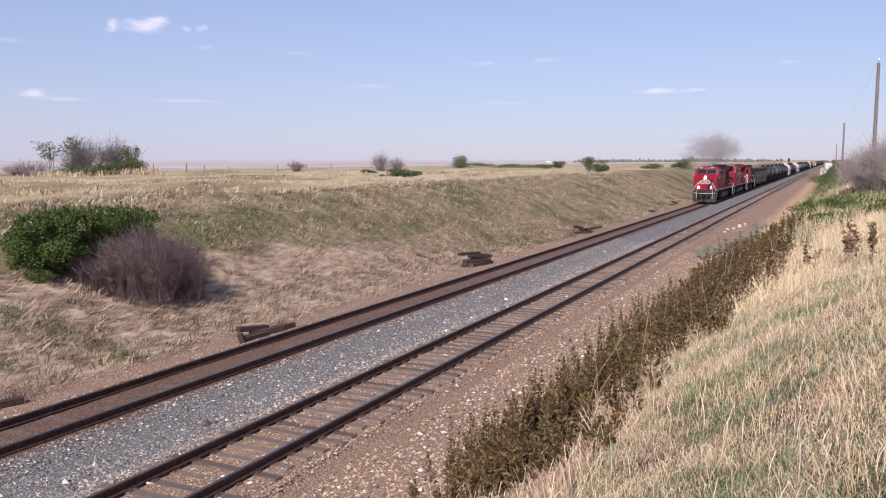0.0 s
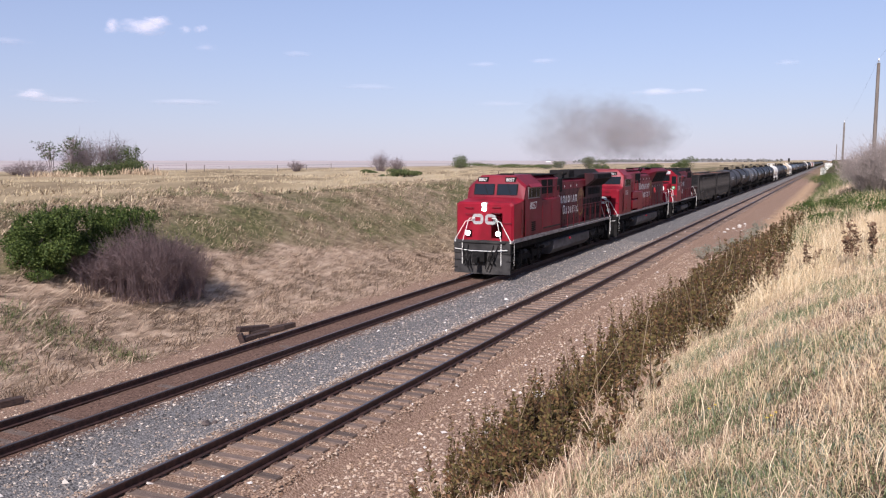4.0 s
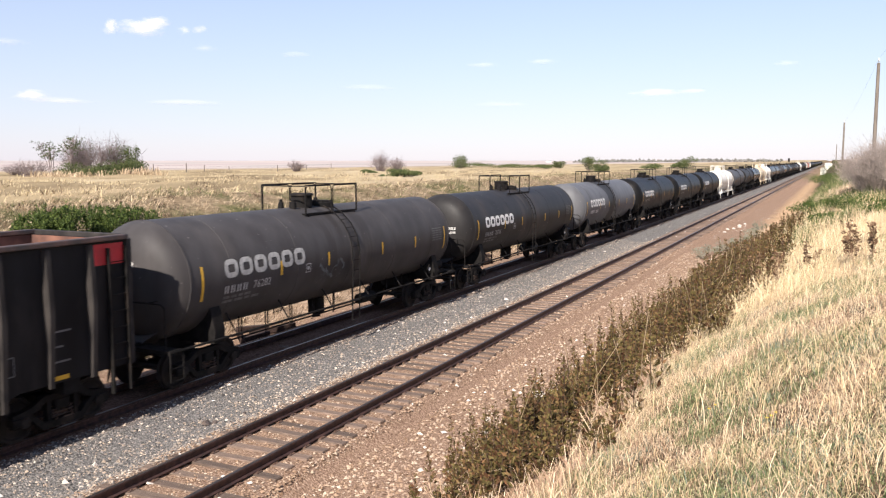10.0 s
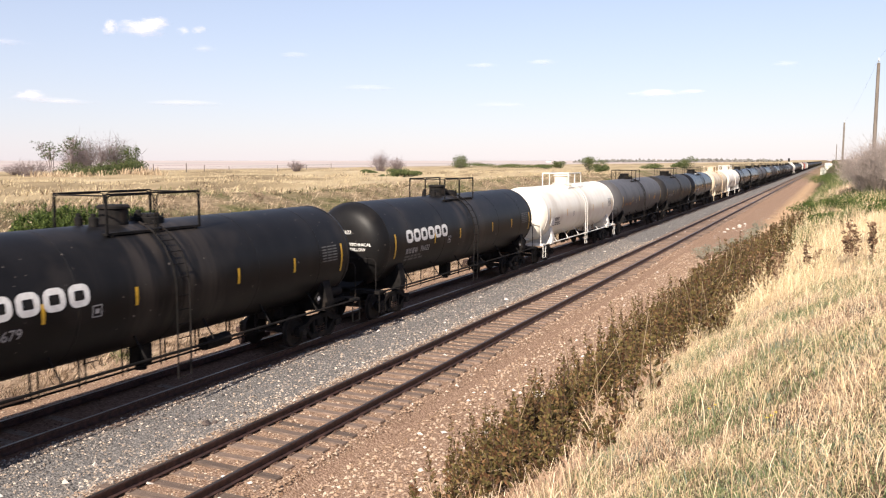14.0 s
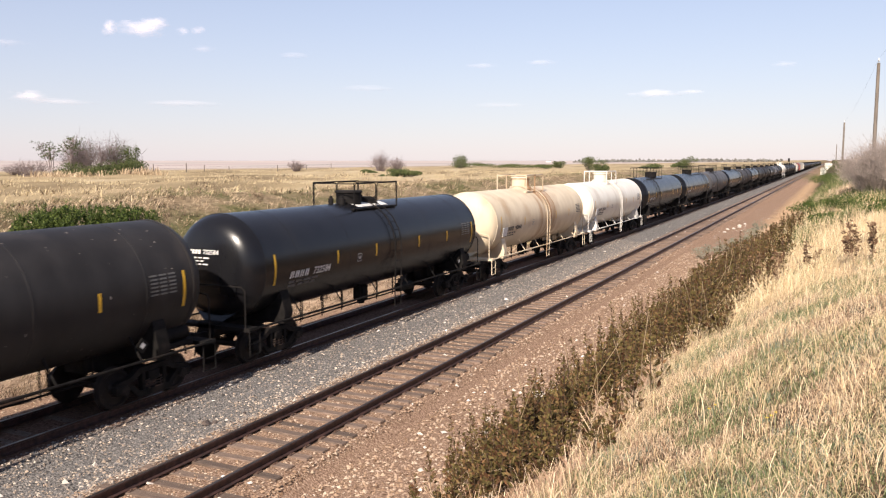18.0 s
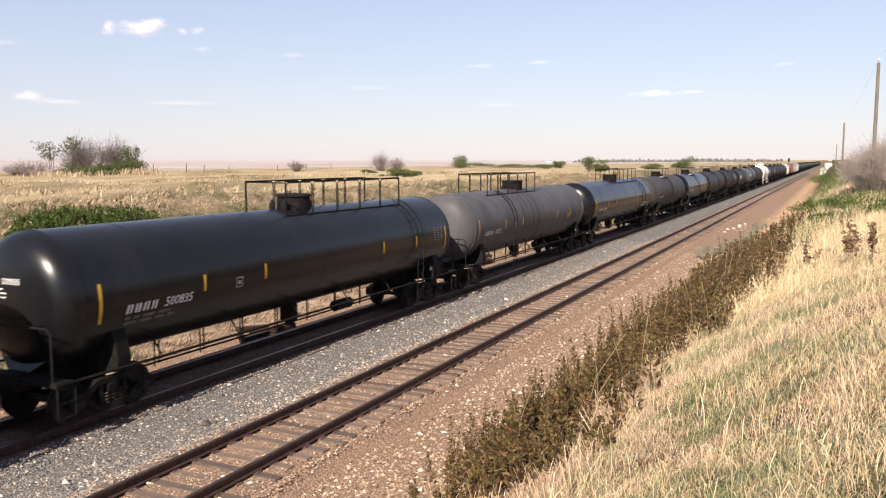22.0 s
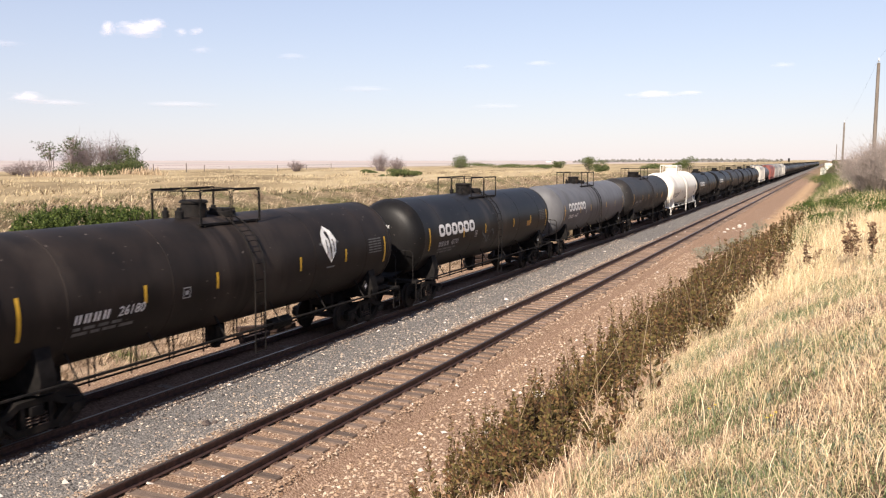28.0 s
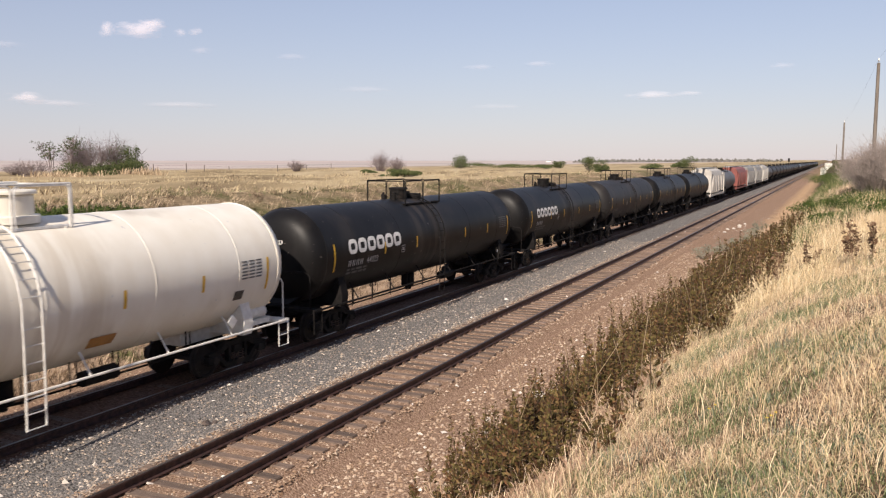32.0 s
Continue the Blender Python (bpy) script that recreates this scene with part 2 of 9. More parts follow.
LETTER_BLACK = surf("black_lettering", (0.03, 0.03, 0.032), (0.05, 0.05, 0.05), 9, 0.7, 0, 0.0)
LETTER_ORANGE = surf("orange_lettering", (0.34, 0.15, 0.045), (0.26, 0.12, 0.04), 9, 0.7, 0, 0.0)
GOLD_DIM = surf("worn_gold_paint", (0.22, 0.075, 0.022), (0.13, 0.03, 0.016), 3, 0.6, 0, 0)
GOLD = surf("gold_crest_paint", (0.25, 0.115, 0.022), (0.16, 0.065, 0.017), 6, 0.55, 0, 0.02)
YELLOW = surf("yellow_reflective_strip", (0.68, 0.40, 0.03), (0.55, 0.31, 0.02), 8, 0.45, 0, 0.0)
SILL_GREY = surf("dusty_sill_edge", (0.30, 0.27, 0.255), (0.15, 0.13, 0.125), 3, 0.7, 0, 0.05, stretch=(1, 1, 3))
TANK_GREY = surf("dusty_fuel_tank", (0.05, 0.046, 0.044), (0.026, 0.024, 0.023), 3, 0.75, 0.1, 0.1, spec=0.2, stain=(0.075, 0.067, 0.06), stain_scale=1.1)
GLASS_DARK = glassy("dark_window_glass", (0.012, 0.014, 0.016))
LAMP_LENS = surf("headlight_lens", (0.75, 0.75, 0.72), (0.7, 0.7, 0.68), rough=0.1, bump=0)
GLOW = bpy.data.materials.new("lit_headlight")
GLOW.use_nodes = True
GLOW.node_tree.nodes["Principled BSDF"].inputs["Emission Color"].default_value = (1.0, 0.96, 0.86, 1)
GLOW.node_tree.nodes["Principled BSDF"].inputs["Emission Strength"].default_value = 9.0
GREEN_SIGN = surf("green_sign", (0.05, 0.32, 0.12), (0.04, 0.28, 0.10), rough=0.5, bump=0)
RED_PAINT = surf("bright_red_patch", (0.55, 0.03, 0.035), (0.40, 0.03, 0.03), 4, 0.6, 0, 0.05)
GALV = surf("galvanised_metal", (0.45, 0.45, 0.44), (0.35, 0.35, 0.34), 6, 0.5, 0.5, 0.05)
RUST_IN = surf("rusty_gondola_lining", (0.17, 0.075, 0.05), (0.09, 0.045, 0.035), 2, 0.9, 0, 0.2, stain=(0.25, 0.12, 0.08), stain_scale=1.0)


def tank_paint(key):
    """Tank jackets, told apart by colour, gloss and grime."""
    spec = {
        "black": ((0.011, 0.0102, 0.0104), (0.007, 0.0066, 0.0067), 0.44, (0.026, 0.023, 0.021)),
        "gloss": ((0.010, 0.010, 0.0115), (0.007, 0.007, 0.0085), 0.27, (0.015, 0.0145, 0.0145)),
        "dark": ((0.029, 0.027, 0.027), (0.020, 0.0185, 0.0185), 0.5, (0.044, 0.038, 0.035)),
        "dusty": ((0.062, 0.057, 0.057), (0.044, 0.040, 0.040), 0.55, (0.085, 0.076, 0.072)),
        "brown": ((0.022, 0.0165, 0.014), (0.013, 0.0105, 0.0092), 0.55, (0.045, 0.035, 0.029)),
        "grey": ((0.13, 0.13, 0.137), (0.10, 0.10, 0.107), 0.5, (0.10, 0.095, 0.095)),
        "mid": ((0.0975, 0.0936, 0.0962), (0.0715, 0.0689, 0.0715), 0.5, (0.06, 0.057, 0.057)),
        "white": ((0.80, 0.76, 0.67), (0.74, 0.69, 0.59), 0.38, (0.52, 0.46, 0.37)),
        "cream": ((0.68, 0.58, 0.43), (0.60, 0.50, 0.36), 0.48, (0.40, 0.28, 0.17)),
    }[key]
    fresh = "tank_paint_" + key not in MATS
    m = surf("tank_paint_" + key, spec[0], spec[1], 1.4, spec[2], 0, 0.03, stain=spec[3], stain_scale=0.55, stain_at=0.57, stretch=(1.0, 1.0, 0.45), fine=25, spec={"gloss": 0.32, "white": 0.45}.get(key, 0.16))
    dirt = {"black": (0.040, 0.033, 0.028), "dark": (0.058, 0.048, 0.042), "dusty": (0.036, 0.031, 0.029), "brown": (0.038, 0.029, 0.024), "grey": (0.06, 0.056, 0.055), "mid": (0.04, 0.037, 0.036), "cream": (0.36, 0.21, 0.11), "white": (0.55, 0.47, 0.36)}.get(key)
    if fresh and dirt:
        drips(m, dirt, 0.55 if key == "white" else 0.9)
    return m


def drips(m, colour, amount):
    """Dirt that has run down both sides from the fittings over a car's middle, with scuffs and chips."""
    n, l = m.node_tree.nodes, m.node_tree.links
    b = n["Principled BSDF"]
    base = b.inputs["Base Color"].links[0].from_socket
    co = n.new("ShaderNodeTexCoord").outputs["Object"]
    sep = n.new("ShaderNodeSeparateXYZ")
    l.new(co, sep.inputs[0])

    def math_node(op, a, c, clamp=False):
        k = n.new("ShaderNodeMath")
        k.operation, k.use_clamp = op, clamp
        for i, v in ((0, a), (1, c)):
            if isinstance(v, (int, float)):
                k.inputs[i].default_value = v
            else:
                l.new(v, k.inputs[i])
        return k.outputs[0]

    def streaks(scale, sx, detail):
        mp = n.new("ShaderNodeMapping")
        mp.inputs["Scale"].default_value = sx
        l.new(co, mp.inputs[0])
        t = n.new("ShaderNodeTexNoise")
        t.inputs["Scale"].default_value, t.inputs["Detail"].default_value = scale, detail
        l.new(mp.outputs[0], t.inputs[0])
        return t.outputs[0]
    off = math_node("ABSOLUTE", math_node("SUBTRACT", sep.outputs[1], 8.65), 0)
    near_mid = n.new("ShaderNodeMapRange")
    near_mid.inputs[1].default_value, near_mid.inputs[2].default_value = 2.3, 0.5
    l.new(math_node("ADD", off, math_node("MULTIPLY", math_node("SUBTRACT", streaks(1.3, (0.3, 1.0, 0.3), 5), 0.5), 2.6)), near_mid.inputs[0])
    run = n.new("ShaderNodeMapRange")
    run.inputs[1].default_value, run.inputs[2].default_value = 0.44, 0.6
    l.new(streaks(3.2, (0.12, 1.0, 0.12), 6), run.inputs[0])
    cloudy = n.new("ShaderNodeMapRange")
    cloudy.inputs[1].default_value, cloudy.inputs[2].default_value = 0.52, 0.72
    l.new(streaks(0.8, (1.0, 1.0, 1.0), 7), cloudy.inputs[0])
    chip = n.new("ShaderNodeMapRange")
    chip.inputs[1].default_value, chip.inputs[2].default_value = 0.735, 0.75
    l.new(streaks(7.0, (1.0, 1.0, 1.0), 2), chip.inputs[0])
    f = math_node("MAXIMUM", math_node("MULTIPLY", near_mid.outputs[0], run.outputs[0]), math_node("MULTIPLY", cloudy.outputs[0], 0.45))
    mx = n.new("ShaderNodeMix")
    mx.data_type = "RGBA"
    l.new(math_node("MULTIPLY", f, amount, True), mx.inputs[0])
    l.new(base, mx.inputs[6])
    mx.inputs[7].default_value = (*colour, 1)
    top = n.new("ShaderNodeMix")
    top.data_type = "RGBA"
    l.new(math_node("MULTIPLY", chip.outputs[0], 0.7), top.inputs[0])
    l.new(mx.outputs[2], top.inputs[6])
    top.inputs[7].default_value = (*(min(0.5, c * 4 + 0.05) for c in colour), 1)
    l.new(top.outputs[2], b.inputs["Base Color"])

# ---------------------------------------------------------------- mesh building


class Mesh:
    """Collects faces; make() turns them into mesh data."""

    def __init__(self):
        self.v, self.f = [], []

    def add(self, verts, faces):
        o = len(self.v)
        self.v += [tuple(p) for p in verts]
        self.f += [tuple(i + o for i in q) for q in faces]
        return self

    def box(self, x0, x1, y0, y1, z0, z1, c=0.0):
        if c <= 0:
            return self.add([(x, y, z) for x in (x0, x1) for y in (y0, y1) for z in (z0, z1)],
                            [(0, 1, 3, 2), (4, 6, 7, 5), (0, 4, 5, 1), (2, 3, 7, 6), (0, 2, 6, 4), (1, 5, 7, 3)])
        c = min(c, (x1 - x0) * 0.45, (y1 - y0) * 0.45, (z1 - z0) * 0.45)
        vs, idx = [], {}
        for i in (0, 1):
            for j in (0, 1):
                for k in (0, 1):
                    p = ((x0, x1)[i], (y0, y1)[j], (z0, z1)[k])
                    s = (1 - 2 * i, 1 - 2 * j, 1 - 2 * k)
                    for a in range(3):
                        q = [p[b] + (0 if b == a else s[b] * c) for b in range(3)]
                        idx[i, j, k, a] = len(vs)
                        vs.append(q)
        fs = []
        for a in range(3):
            b1, b2 = [b for b in range(3) if b != a]
            for s in (0, 1):
                def key(u, w):
                    k = [0, 0, 0]
                    k[a], k[b1], k[b2] = s, u, w
                    return idx[(*k, a)]
                q = [key(0, 0), key(1, 0), key(1, 1), key(0, 1)]
                flip = (s == 0) != (a == 1)
                fs.append(q[::-1] if flip else q)
        for a in range(3):
            b1, b2 = [b for b in range(3) if b != a]
            for u in (0, 1):
                for w in (0, 1):
                    k0, k1 = [0, 0, 0], [0, 0, 0]
                    k0[b1] = k1[b1] = u
                    k0[b2] = k1[b2] = w
                    k1[a] = 1
                    fs.append((idx[(*k0, b1)], idx[(*k1, b1)], idx[(*k1, b2)], idx[(*k0, b2)]))
        for i in (0, 1):
            for j in (0, 1):
                for k in (0, 1):
                    fs.append((idx[i, j, k, 0], idx[i, j, k, 1], idx[i, j, k, 2]))
        return self.add(vs, fs)

    def rod(self, p0, p1, r, n=6, r1=None, caps=True):
        p0, p1 = Vector(p0), Vector(p1)
        d = (p1 - p0).normalized()
        a = d.orthogonal().normalized()
        b = d.cross(a)
        r1 = r if r1 is None else r1
        vs = [p + (a * math.cos(2 * math.pi * i / n) + b * math.sin(2 * math.pi * i / n)) * q for p, q in ((p0, r), (p1, r1)) for i in range(n)]
        fs = [(i, (i + 1) % n, n + (i + 1) % n, n + i) for i in range(n)]
        if caps:
            fs += [tuple(range(n))[::-1], tuple(range(n, 2 * n))]
        return self.add(vs, fs)

    def pipe(self, pts, r, n=6):
        """A bent rod through the points, with mitred joints."""
        pts = [Vector(p) for p in pts]
        rings, a = [], None
        for i, p in enumerate(pts):
            d0 = (p - pts[i - 1]).normalized() if i else None
            d1 = (pts[i + 1] - p).normalized() if i < len(pts) - 1 else None
            d = ((d0 or d1) + (d1 or d0)).normalized()
            a = d.orthogonal().normalized() if a is None else (a - d * a.dot(d)).normalized()
            b = d.cross(a)
            rings.append([p + (a * math.cos(2 * math.pi * k / n) + b * math.sin(2 * math.pi * k / n)) * r for k in range(n)])
        vs = [q for g in rings for q in g]
        fs = [(i * n + k, i * n + (k + 1) % n, (i + 1) * n + (k + 1) % n, (i + 1) * n + k) for i in range(len(pts) - 1) for k in range(n)]
        fs += [tuple(range(n))[::-1], tuple(range(len(vs) - n, len(vs)))]
        return self.add(vs, fs)

    def lathe(self, prof, n=32, cx=0.0, cz=0.0):
        """Turns (y, radius) stations about an axis along y at (cx, cz)."""
        vs, fs = [], []
        for y, r in prof:
            vs += [(cx + r * math.sin(2 * math.pi * k / n), y, cz + r * math.cos(2 * math.pi * k / n)) for k in range(n)]
        for i in range(len(prof) - 1):
            fs += [(i * n + k, i * n + (k + 1) % n, (i + 1) * n + (k + 1) % n, (i + 1) * n + k) for k in range(n)]
        fs += [tuple(range(n))[::-1], tuple(range(len(vs) - n, len(vs)))]
        return self.add(vs, fs)

    def drum(self, cx, cy, z0, z1, r, n=20, c=0.02):
        """An upright drum with a rounded rim."""
        vs, fs = [], []
        prof = [(z0, r), (z1 - c, r), (z1, r - c)]
        for z, q in prof:
            vs += [(cx + q * math.cos(2 * math.pi * k / n), cy + q * math.sin(2 * math.pi * k / n), z) for k in range(n)]
        for i in range(2):
            fs += [(i * n + k, i * n + (k + 1) % n, (i + 1) * n + (k + 1) % n, (i + 1) * n + k) for k in range(n)]
        fs += [tuple(range(n))[::-1], tuple(range(2 * n, 3 * n))]
        return self.add(vs, fs)

    def prism(self, poly, axis, a, b):
        """A polygon pushed along an axis. axis x: (y, z) points; y: (x, z); z: (x, y)."""
        n = len(poly)

        def at(p, t):
            return {"x": (t, p[0], p[1]), "y": (p[0], t, p[1]), "z": (p[0], p[1], t)}[axis]
        vs = [at(p, a) for p in poly] + [at(p, b) for p in poly]
        fs = [(i, (i + 1) % n, n + (i + 1) % n, n + i) for i in range(n)]
        fs += [tuple(range(n))[::-1], tuple(range(n, 2 * n))]
        return self.add(vs, fs)

    def loft(self, sections):
        """Sections along y: (y, [(x, z), ...]) with equal counts."""
        n = len(sections[0][1])
        vs = [(x, y, z) for y, s in sections for x, z in s]
        fs = [(i * n + k, i * n + (k + 1) % n, (i + 1) * n + (k + 1) % n, (i + 1) * n + k) for i in range(len(sections) - 1) for k in range(n)]
        fs += [tuple(range(n))[::-1], tuple(range(len(vs) - n, len(vs)))]
        return self.add(vs, fs)

    def make(self, name, material, angle=38):
        me = bpy.data.meshes.new(name)
        me.from_pydata(self.v, [], self.f)
        bm = bmesh.new()
        bm.from_mesh(me)
        bmesh.ops.recalc_face_normals(bm, faces=bm.faces)
        bm.to_mesh(me)
        bm.free()
        if angle:
            me.shade_smooth()
            me.set_sharp_from_angle(angle=radians(angle))
        if material:
            me.materials.append(material)
        return me


CACHE = {}


def shared(key, name, material, fill, angle=38):
    """Mesh data built once for alike parts."""
    k = (key, material.name)
    if k not in CACHE:
        m = Mesh()
        fill(m)
        CACHE[k] = m.make(name, material, angle)
    return CACHE[k]


def part(name, me, parent, label="", at=None):
    ob = new(name, me)
    ob.parent = parent
    if at is not None:
        ob.matrix_basis = at
    if label:
        ob["label"] = label
    return ob


def piece(name, material, parent, fill, key=None, label="", at=None, angle=38):
    """Builds a part from a filling function; a key lets alike parts share the mesh."""
    me = shared(key, name, material, fill, angle) if key else None
    if me is None:
        m = Mesh()
        fill(m)
        me = m.make(name, material, angle)
    return part(name, me, parent, label, at)


TEXTS = {}


def text_verts(body, height, slant=0.0):
    """Flat lettering from the built-in font: points (u, v), faces and width."""
    k = (body, height, slant)
    if k not in TEXTS:
        cu = bpy.data.curves.new("lettering", "FONT")
        cu.body, cu.size, cu.shear, cu.offset, cu.resolution_u = body, height * 1.42, slant, height * 0.018, 2
        ob = bpy.data.objects.new("lettering", cu)
        scene.collection.objects.link(ob)
        me = bpy.data.meshes.new_from_object(ob.evaluated_get(bpy.context.evaluated_depsgraph_get()))
        bpy.data.objects.remove(ob)
        vs = [(v.co.x, v.co.y) for v in me.vertices]
        fs = [tuple(p.vertices) for p in me.polygons]
        bpy.data.meshes.remove(me)
        TEXTS[k] = (vs, fs, max(v[0] for v in vs) if vs else 0)
    return TEXTS[k]


def side_text(body, y, z, height, x, material, parent, side=1, slant=0.0, name="lettering"):
    """Letters on an upright side at x, reading along +y on the +x side; y, z: lower start."""
    vs, fs, w = text_verts(body, height, slant)
    m = Mesh()
    m.add([(x * side, y + side * u, z + v) for u, v in vs], fs)
    return part(name, m.make(name, material, 0), parent)


def wrap_text(body, y, z, height, radius, cz, material, parent, side=1, name="lettering", lean=0.0):
    """Letters laid round a tank jacket."""
    vs, fs, w = text_verts(body, height, lean)
    m = Mesh()
    a0 = math.asin(max(-1, min(1, (z - cz) / radius)))
    m.add([(side * radius * math.cos(a0 + v / radius), y + side * u, cz + radius * math.sin(a0 + v / radius)) for u, v in vs], fs)
    return part(name, m.make(name, material, 0), parent)


def wrap_rects(rects, radius, cz, side=1):
    """Flat patches (y0, y1, z0, z1) bent round a jacket; z is arc height."""
    m = Mesh()
    for y0, y1, z0, z1 in rects:
        k = max(1, int((z1 - z0) / 0.1 + 0.5))
        vs = []
        for i in range(k + 1):
            z = z0 + (z1 - z0) * i / k
            a = math.asin(max(-1, min(1, (z - cz) / radius)))
            vs += [(side * radius * math.cos(a), y0, cz + radius * math.sin(a)), (side * radius * math.cos(a), y1, cz + radius * math.sin(a))]
        m.add(vs, [(2 * i, 2 * i + 1, 2 * i + 3, 2 * i + 2) for i in range(k)])
    return m


def plain_shape(kind, w, h, bar):
    """A painted emblem as flat points (u, v) and faces: o ring, w chevron, g gate, i post."""
    vs, fs = [], []

    def loop(inset, r):
        pts = []
        for cx, cy, a0 in ((w - inset - r, inset + r, -90), (w - inset - r, h - inset - r, 0), (inset + r, h - inset - r, 90), (inset + r, inset + r, 180)):
            pts += [(cx + r * math.cos(radians(a0 + 22.5 * k)), cy + r * math.sin(radians(a0 + 22.5 * k))) for k in range(5)]
        return pts

    def strip(q0, q1, q2, q3, k=4):
        """A four-cornered stroke from edge q0-q1 to edge q3-q2, cut in k."""
        o = len(vs)
        for i in range(k + 1):
            t = i / k
            vs.extend([(q0[0] + (q3[0] - q0[0]) * t, q0[1] + (q3[1] - q0[1]) * t), (q1[0] + (q2[0] - q1[0]) * t, q1[1] + (q2[1] - q1[1]) * t)])
        fs.extend([(o + 2 * i, o + 2 * i + 1, o + 2 * i + 3, o + 2 * i + 2) for i in range(k)])

    def bar_up(u0, u1, v0, v1):
        strip((u0, v0), (u1, v0), (u1, v1), (u0, v1))
    if kind == "o":
        r = min(w, h) * 0.36
        outer, inner = loop(0.0, r), loop(bar, max(0.01, r - bar))
        m = len(outer)
        vs = outer + inner
        # long upright sides get cut once more so that they follow a round jacket
        mids = []
        for a, b in ((4, 5), (14, 15)):
            i0 = len(vs)
            for k in (1, 2, 3):
                t = k / 4
                vs += [tuple(p + (q - p) * t for p, q in zip(outer[a], outer[b])), tuple(p + (q - p) * t for p, q in zip(inner[a], inner[b]))]
            mids.append((a, b, i0))
        for k in range(m):
            j = (k + 1) % m
            cut = [c for c in mids if c[0] == k]
            if cut:
                i0 = cut[0][2]
                chain = [(k, m + k)] + [(i0 + 2 * q, i0 + 2 * q + 1) for q in range(3)] + [(j, m + j)]
                fs += [(p[0], q[0], q[1], p[1]) for p, q in zip(chain, chain[1:])]
            else:
                fs.append((k, j, m + j, m + k))
    elif kind == "w":
        b = bar * 1.15
        strip((0, 0), (b, 0), (w / 2 + b * 0.15, h), (w / 2 - b * 0.55, h))
        strip((w - b, 0), (w, 0), (w / 2 + b * 0.55, h), (w / 2 - b * 0.15, h))
    elif kind == "g":
        bar_up(0, bar, 0, h)
        bar_up(w - bar, w, 0, h)
        strip((bar, h - bar), (w - bar, h - bar), (w - bar, h), (bar, h), 1)
    else:
        bar_up(0, bar, 0, h)
    return vs, fs


def wrap_shape(kind, y, z, w, h, bar, radius, cz, lean=0.0):
    """A plain shape bent round the +x side of a jacket."""
    vs, fs = plain_shape(kind, w, h, bar)
    a0 = math.asin(max(-1, min(1, (z - cz) / radius)))
    return Mesh().add([(radius * math.cos(a0 + v / radius), y + u + lean * v, cz + radius * math.sin(a0 + v / radius)) for u, v in vs], fs)


def bars(y, z, lens, h, gap):
    out = []
    for w in lens:
        out.append((y, y + w, z, z + h))
        y += w + gap
    return out


def thing(name, label, category, at=None, group="", kind=""):
    ob = new(name)
    ob.empty_display_size = 0.3
    if at is not None:
        ob.matrix_basis = at
    return tagged(ob, label, category, group, kind)

# ---------------------------------------------------------------- ground, tracks
def ticks(stops):
    """Coordinates from (start, end, step) runs."""
    out = []
    for a, b, s in stops:
        k = max(1, round((b - a) / s))
        out += [a + (b - a) * i / k for i in range(k)]
    return out + [stops[-1][1]]


GX = ticks([(-4400, -1200, 400), (-1200, -300, 75), (-300, -110, 12), (-110, -45, 3.0), (-45, -17, 0.7), (-17, -8, 0.35), (-8, 4, 0.4), (4, 20, 2), (20, 120, 20), (120, 1200, 180), (1200, 4400, 640)])
GY = ticks([(-1500, -300, 300), (-300, -40, 40), (-40, 0, 4), (0, 60, 0.7), (60, 160, 2), (160, 500, 8), (500, 1500, 50), (1500, 4600, 310)])
gm = Mesh()
gm.v = [(x, y, ground_z(x, y)) for y in GY for x in GX]
W = len(GX)
gm.f = [(j * W + i, j * W + i + 1, (j + 1) * W + i + 1, (j + 1) * W + i) for j in range(len(GY) - 1) for i in range(W - 1)]
me = bpy.data.meshes.new("ground")
me.from_pydata(gm.v, [], gm.f)
me.shade_smooth()
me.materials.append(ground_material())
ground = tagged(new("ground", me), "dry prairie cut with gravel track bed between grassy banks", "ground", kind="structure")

RAIL_PROFILE = [(-0.07, -0.172), (0.07, -0.172), (0.07, -0.16), (0.012, -0.14), (0.012, -0.05), (0.036, -0.038), (0.036, -0.008),
                (0.028, 0.0), (-0.028, 0.0), (-0.036, -0.008), (-0.036, -0.038), (-0.012, -0.05), (-0.012, -0.14), (-0.07, -0.16)]


def rail_fill(x):
    def fill(m):
        m.prism([(x + a, z) for a, z in RAIL_PROFILE], "y", -60, 1900)
    return fill


def track(name, xc, label):
    t = thing(name, label, "railway track", kind="structure")
    for s in (-1, 1):
        rail = piece("rail", STEEL_RAIL, t, rail_fill(xc + s * GAUGE), label="dark rusty steel rail")
        piece("rail_head", RAIL_HEAD, rail, lambda m: m.box(xc + s * GAUGE - 0.03, xc + s * GAUGE + 0.03, -60, 1900, -0.004, 0.003), label="worn running surface of the rail")
    return t


main_track = track("track_main", X_MAIN, "main line track of rusty rails in dark fines")
side_track = track("track_siding", X_SIDE, "siding track with weathered wooden ties in gravel")

# sleepers of the siding: the nearest ones are pieces of their own, the rest is joined
TIE_VARIANTS = []
rt = random.Random(5)
for k in range(6):
    m = Mesh()
    m.box(-1.28 + rt.uniform(-0.05, 0.05), 1.28 + rt.uniform(-0.06, 0.06), -0.104, 0.104, -0.16, 0.0, 0.014)
    m.v = [(x + 0.006 * noise.noise(Vector((x * 3, y * 9, k))), y + 0.012 * noise.noise(Vector((x * 2, z * 5, k + 7))), z + 0.012 * noise.noise(Vector((x * 1.5, y * 4, k + 3)))) for x, y, z in m.v]
    TIE_VARIANTS.append(m.make("tie", TIE_WOOD, 0))
rest, plates = Mesh(), Mesh()
y, count = -6.0, 0
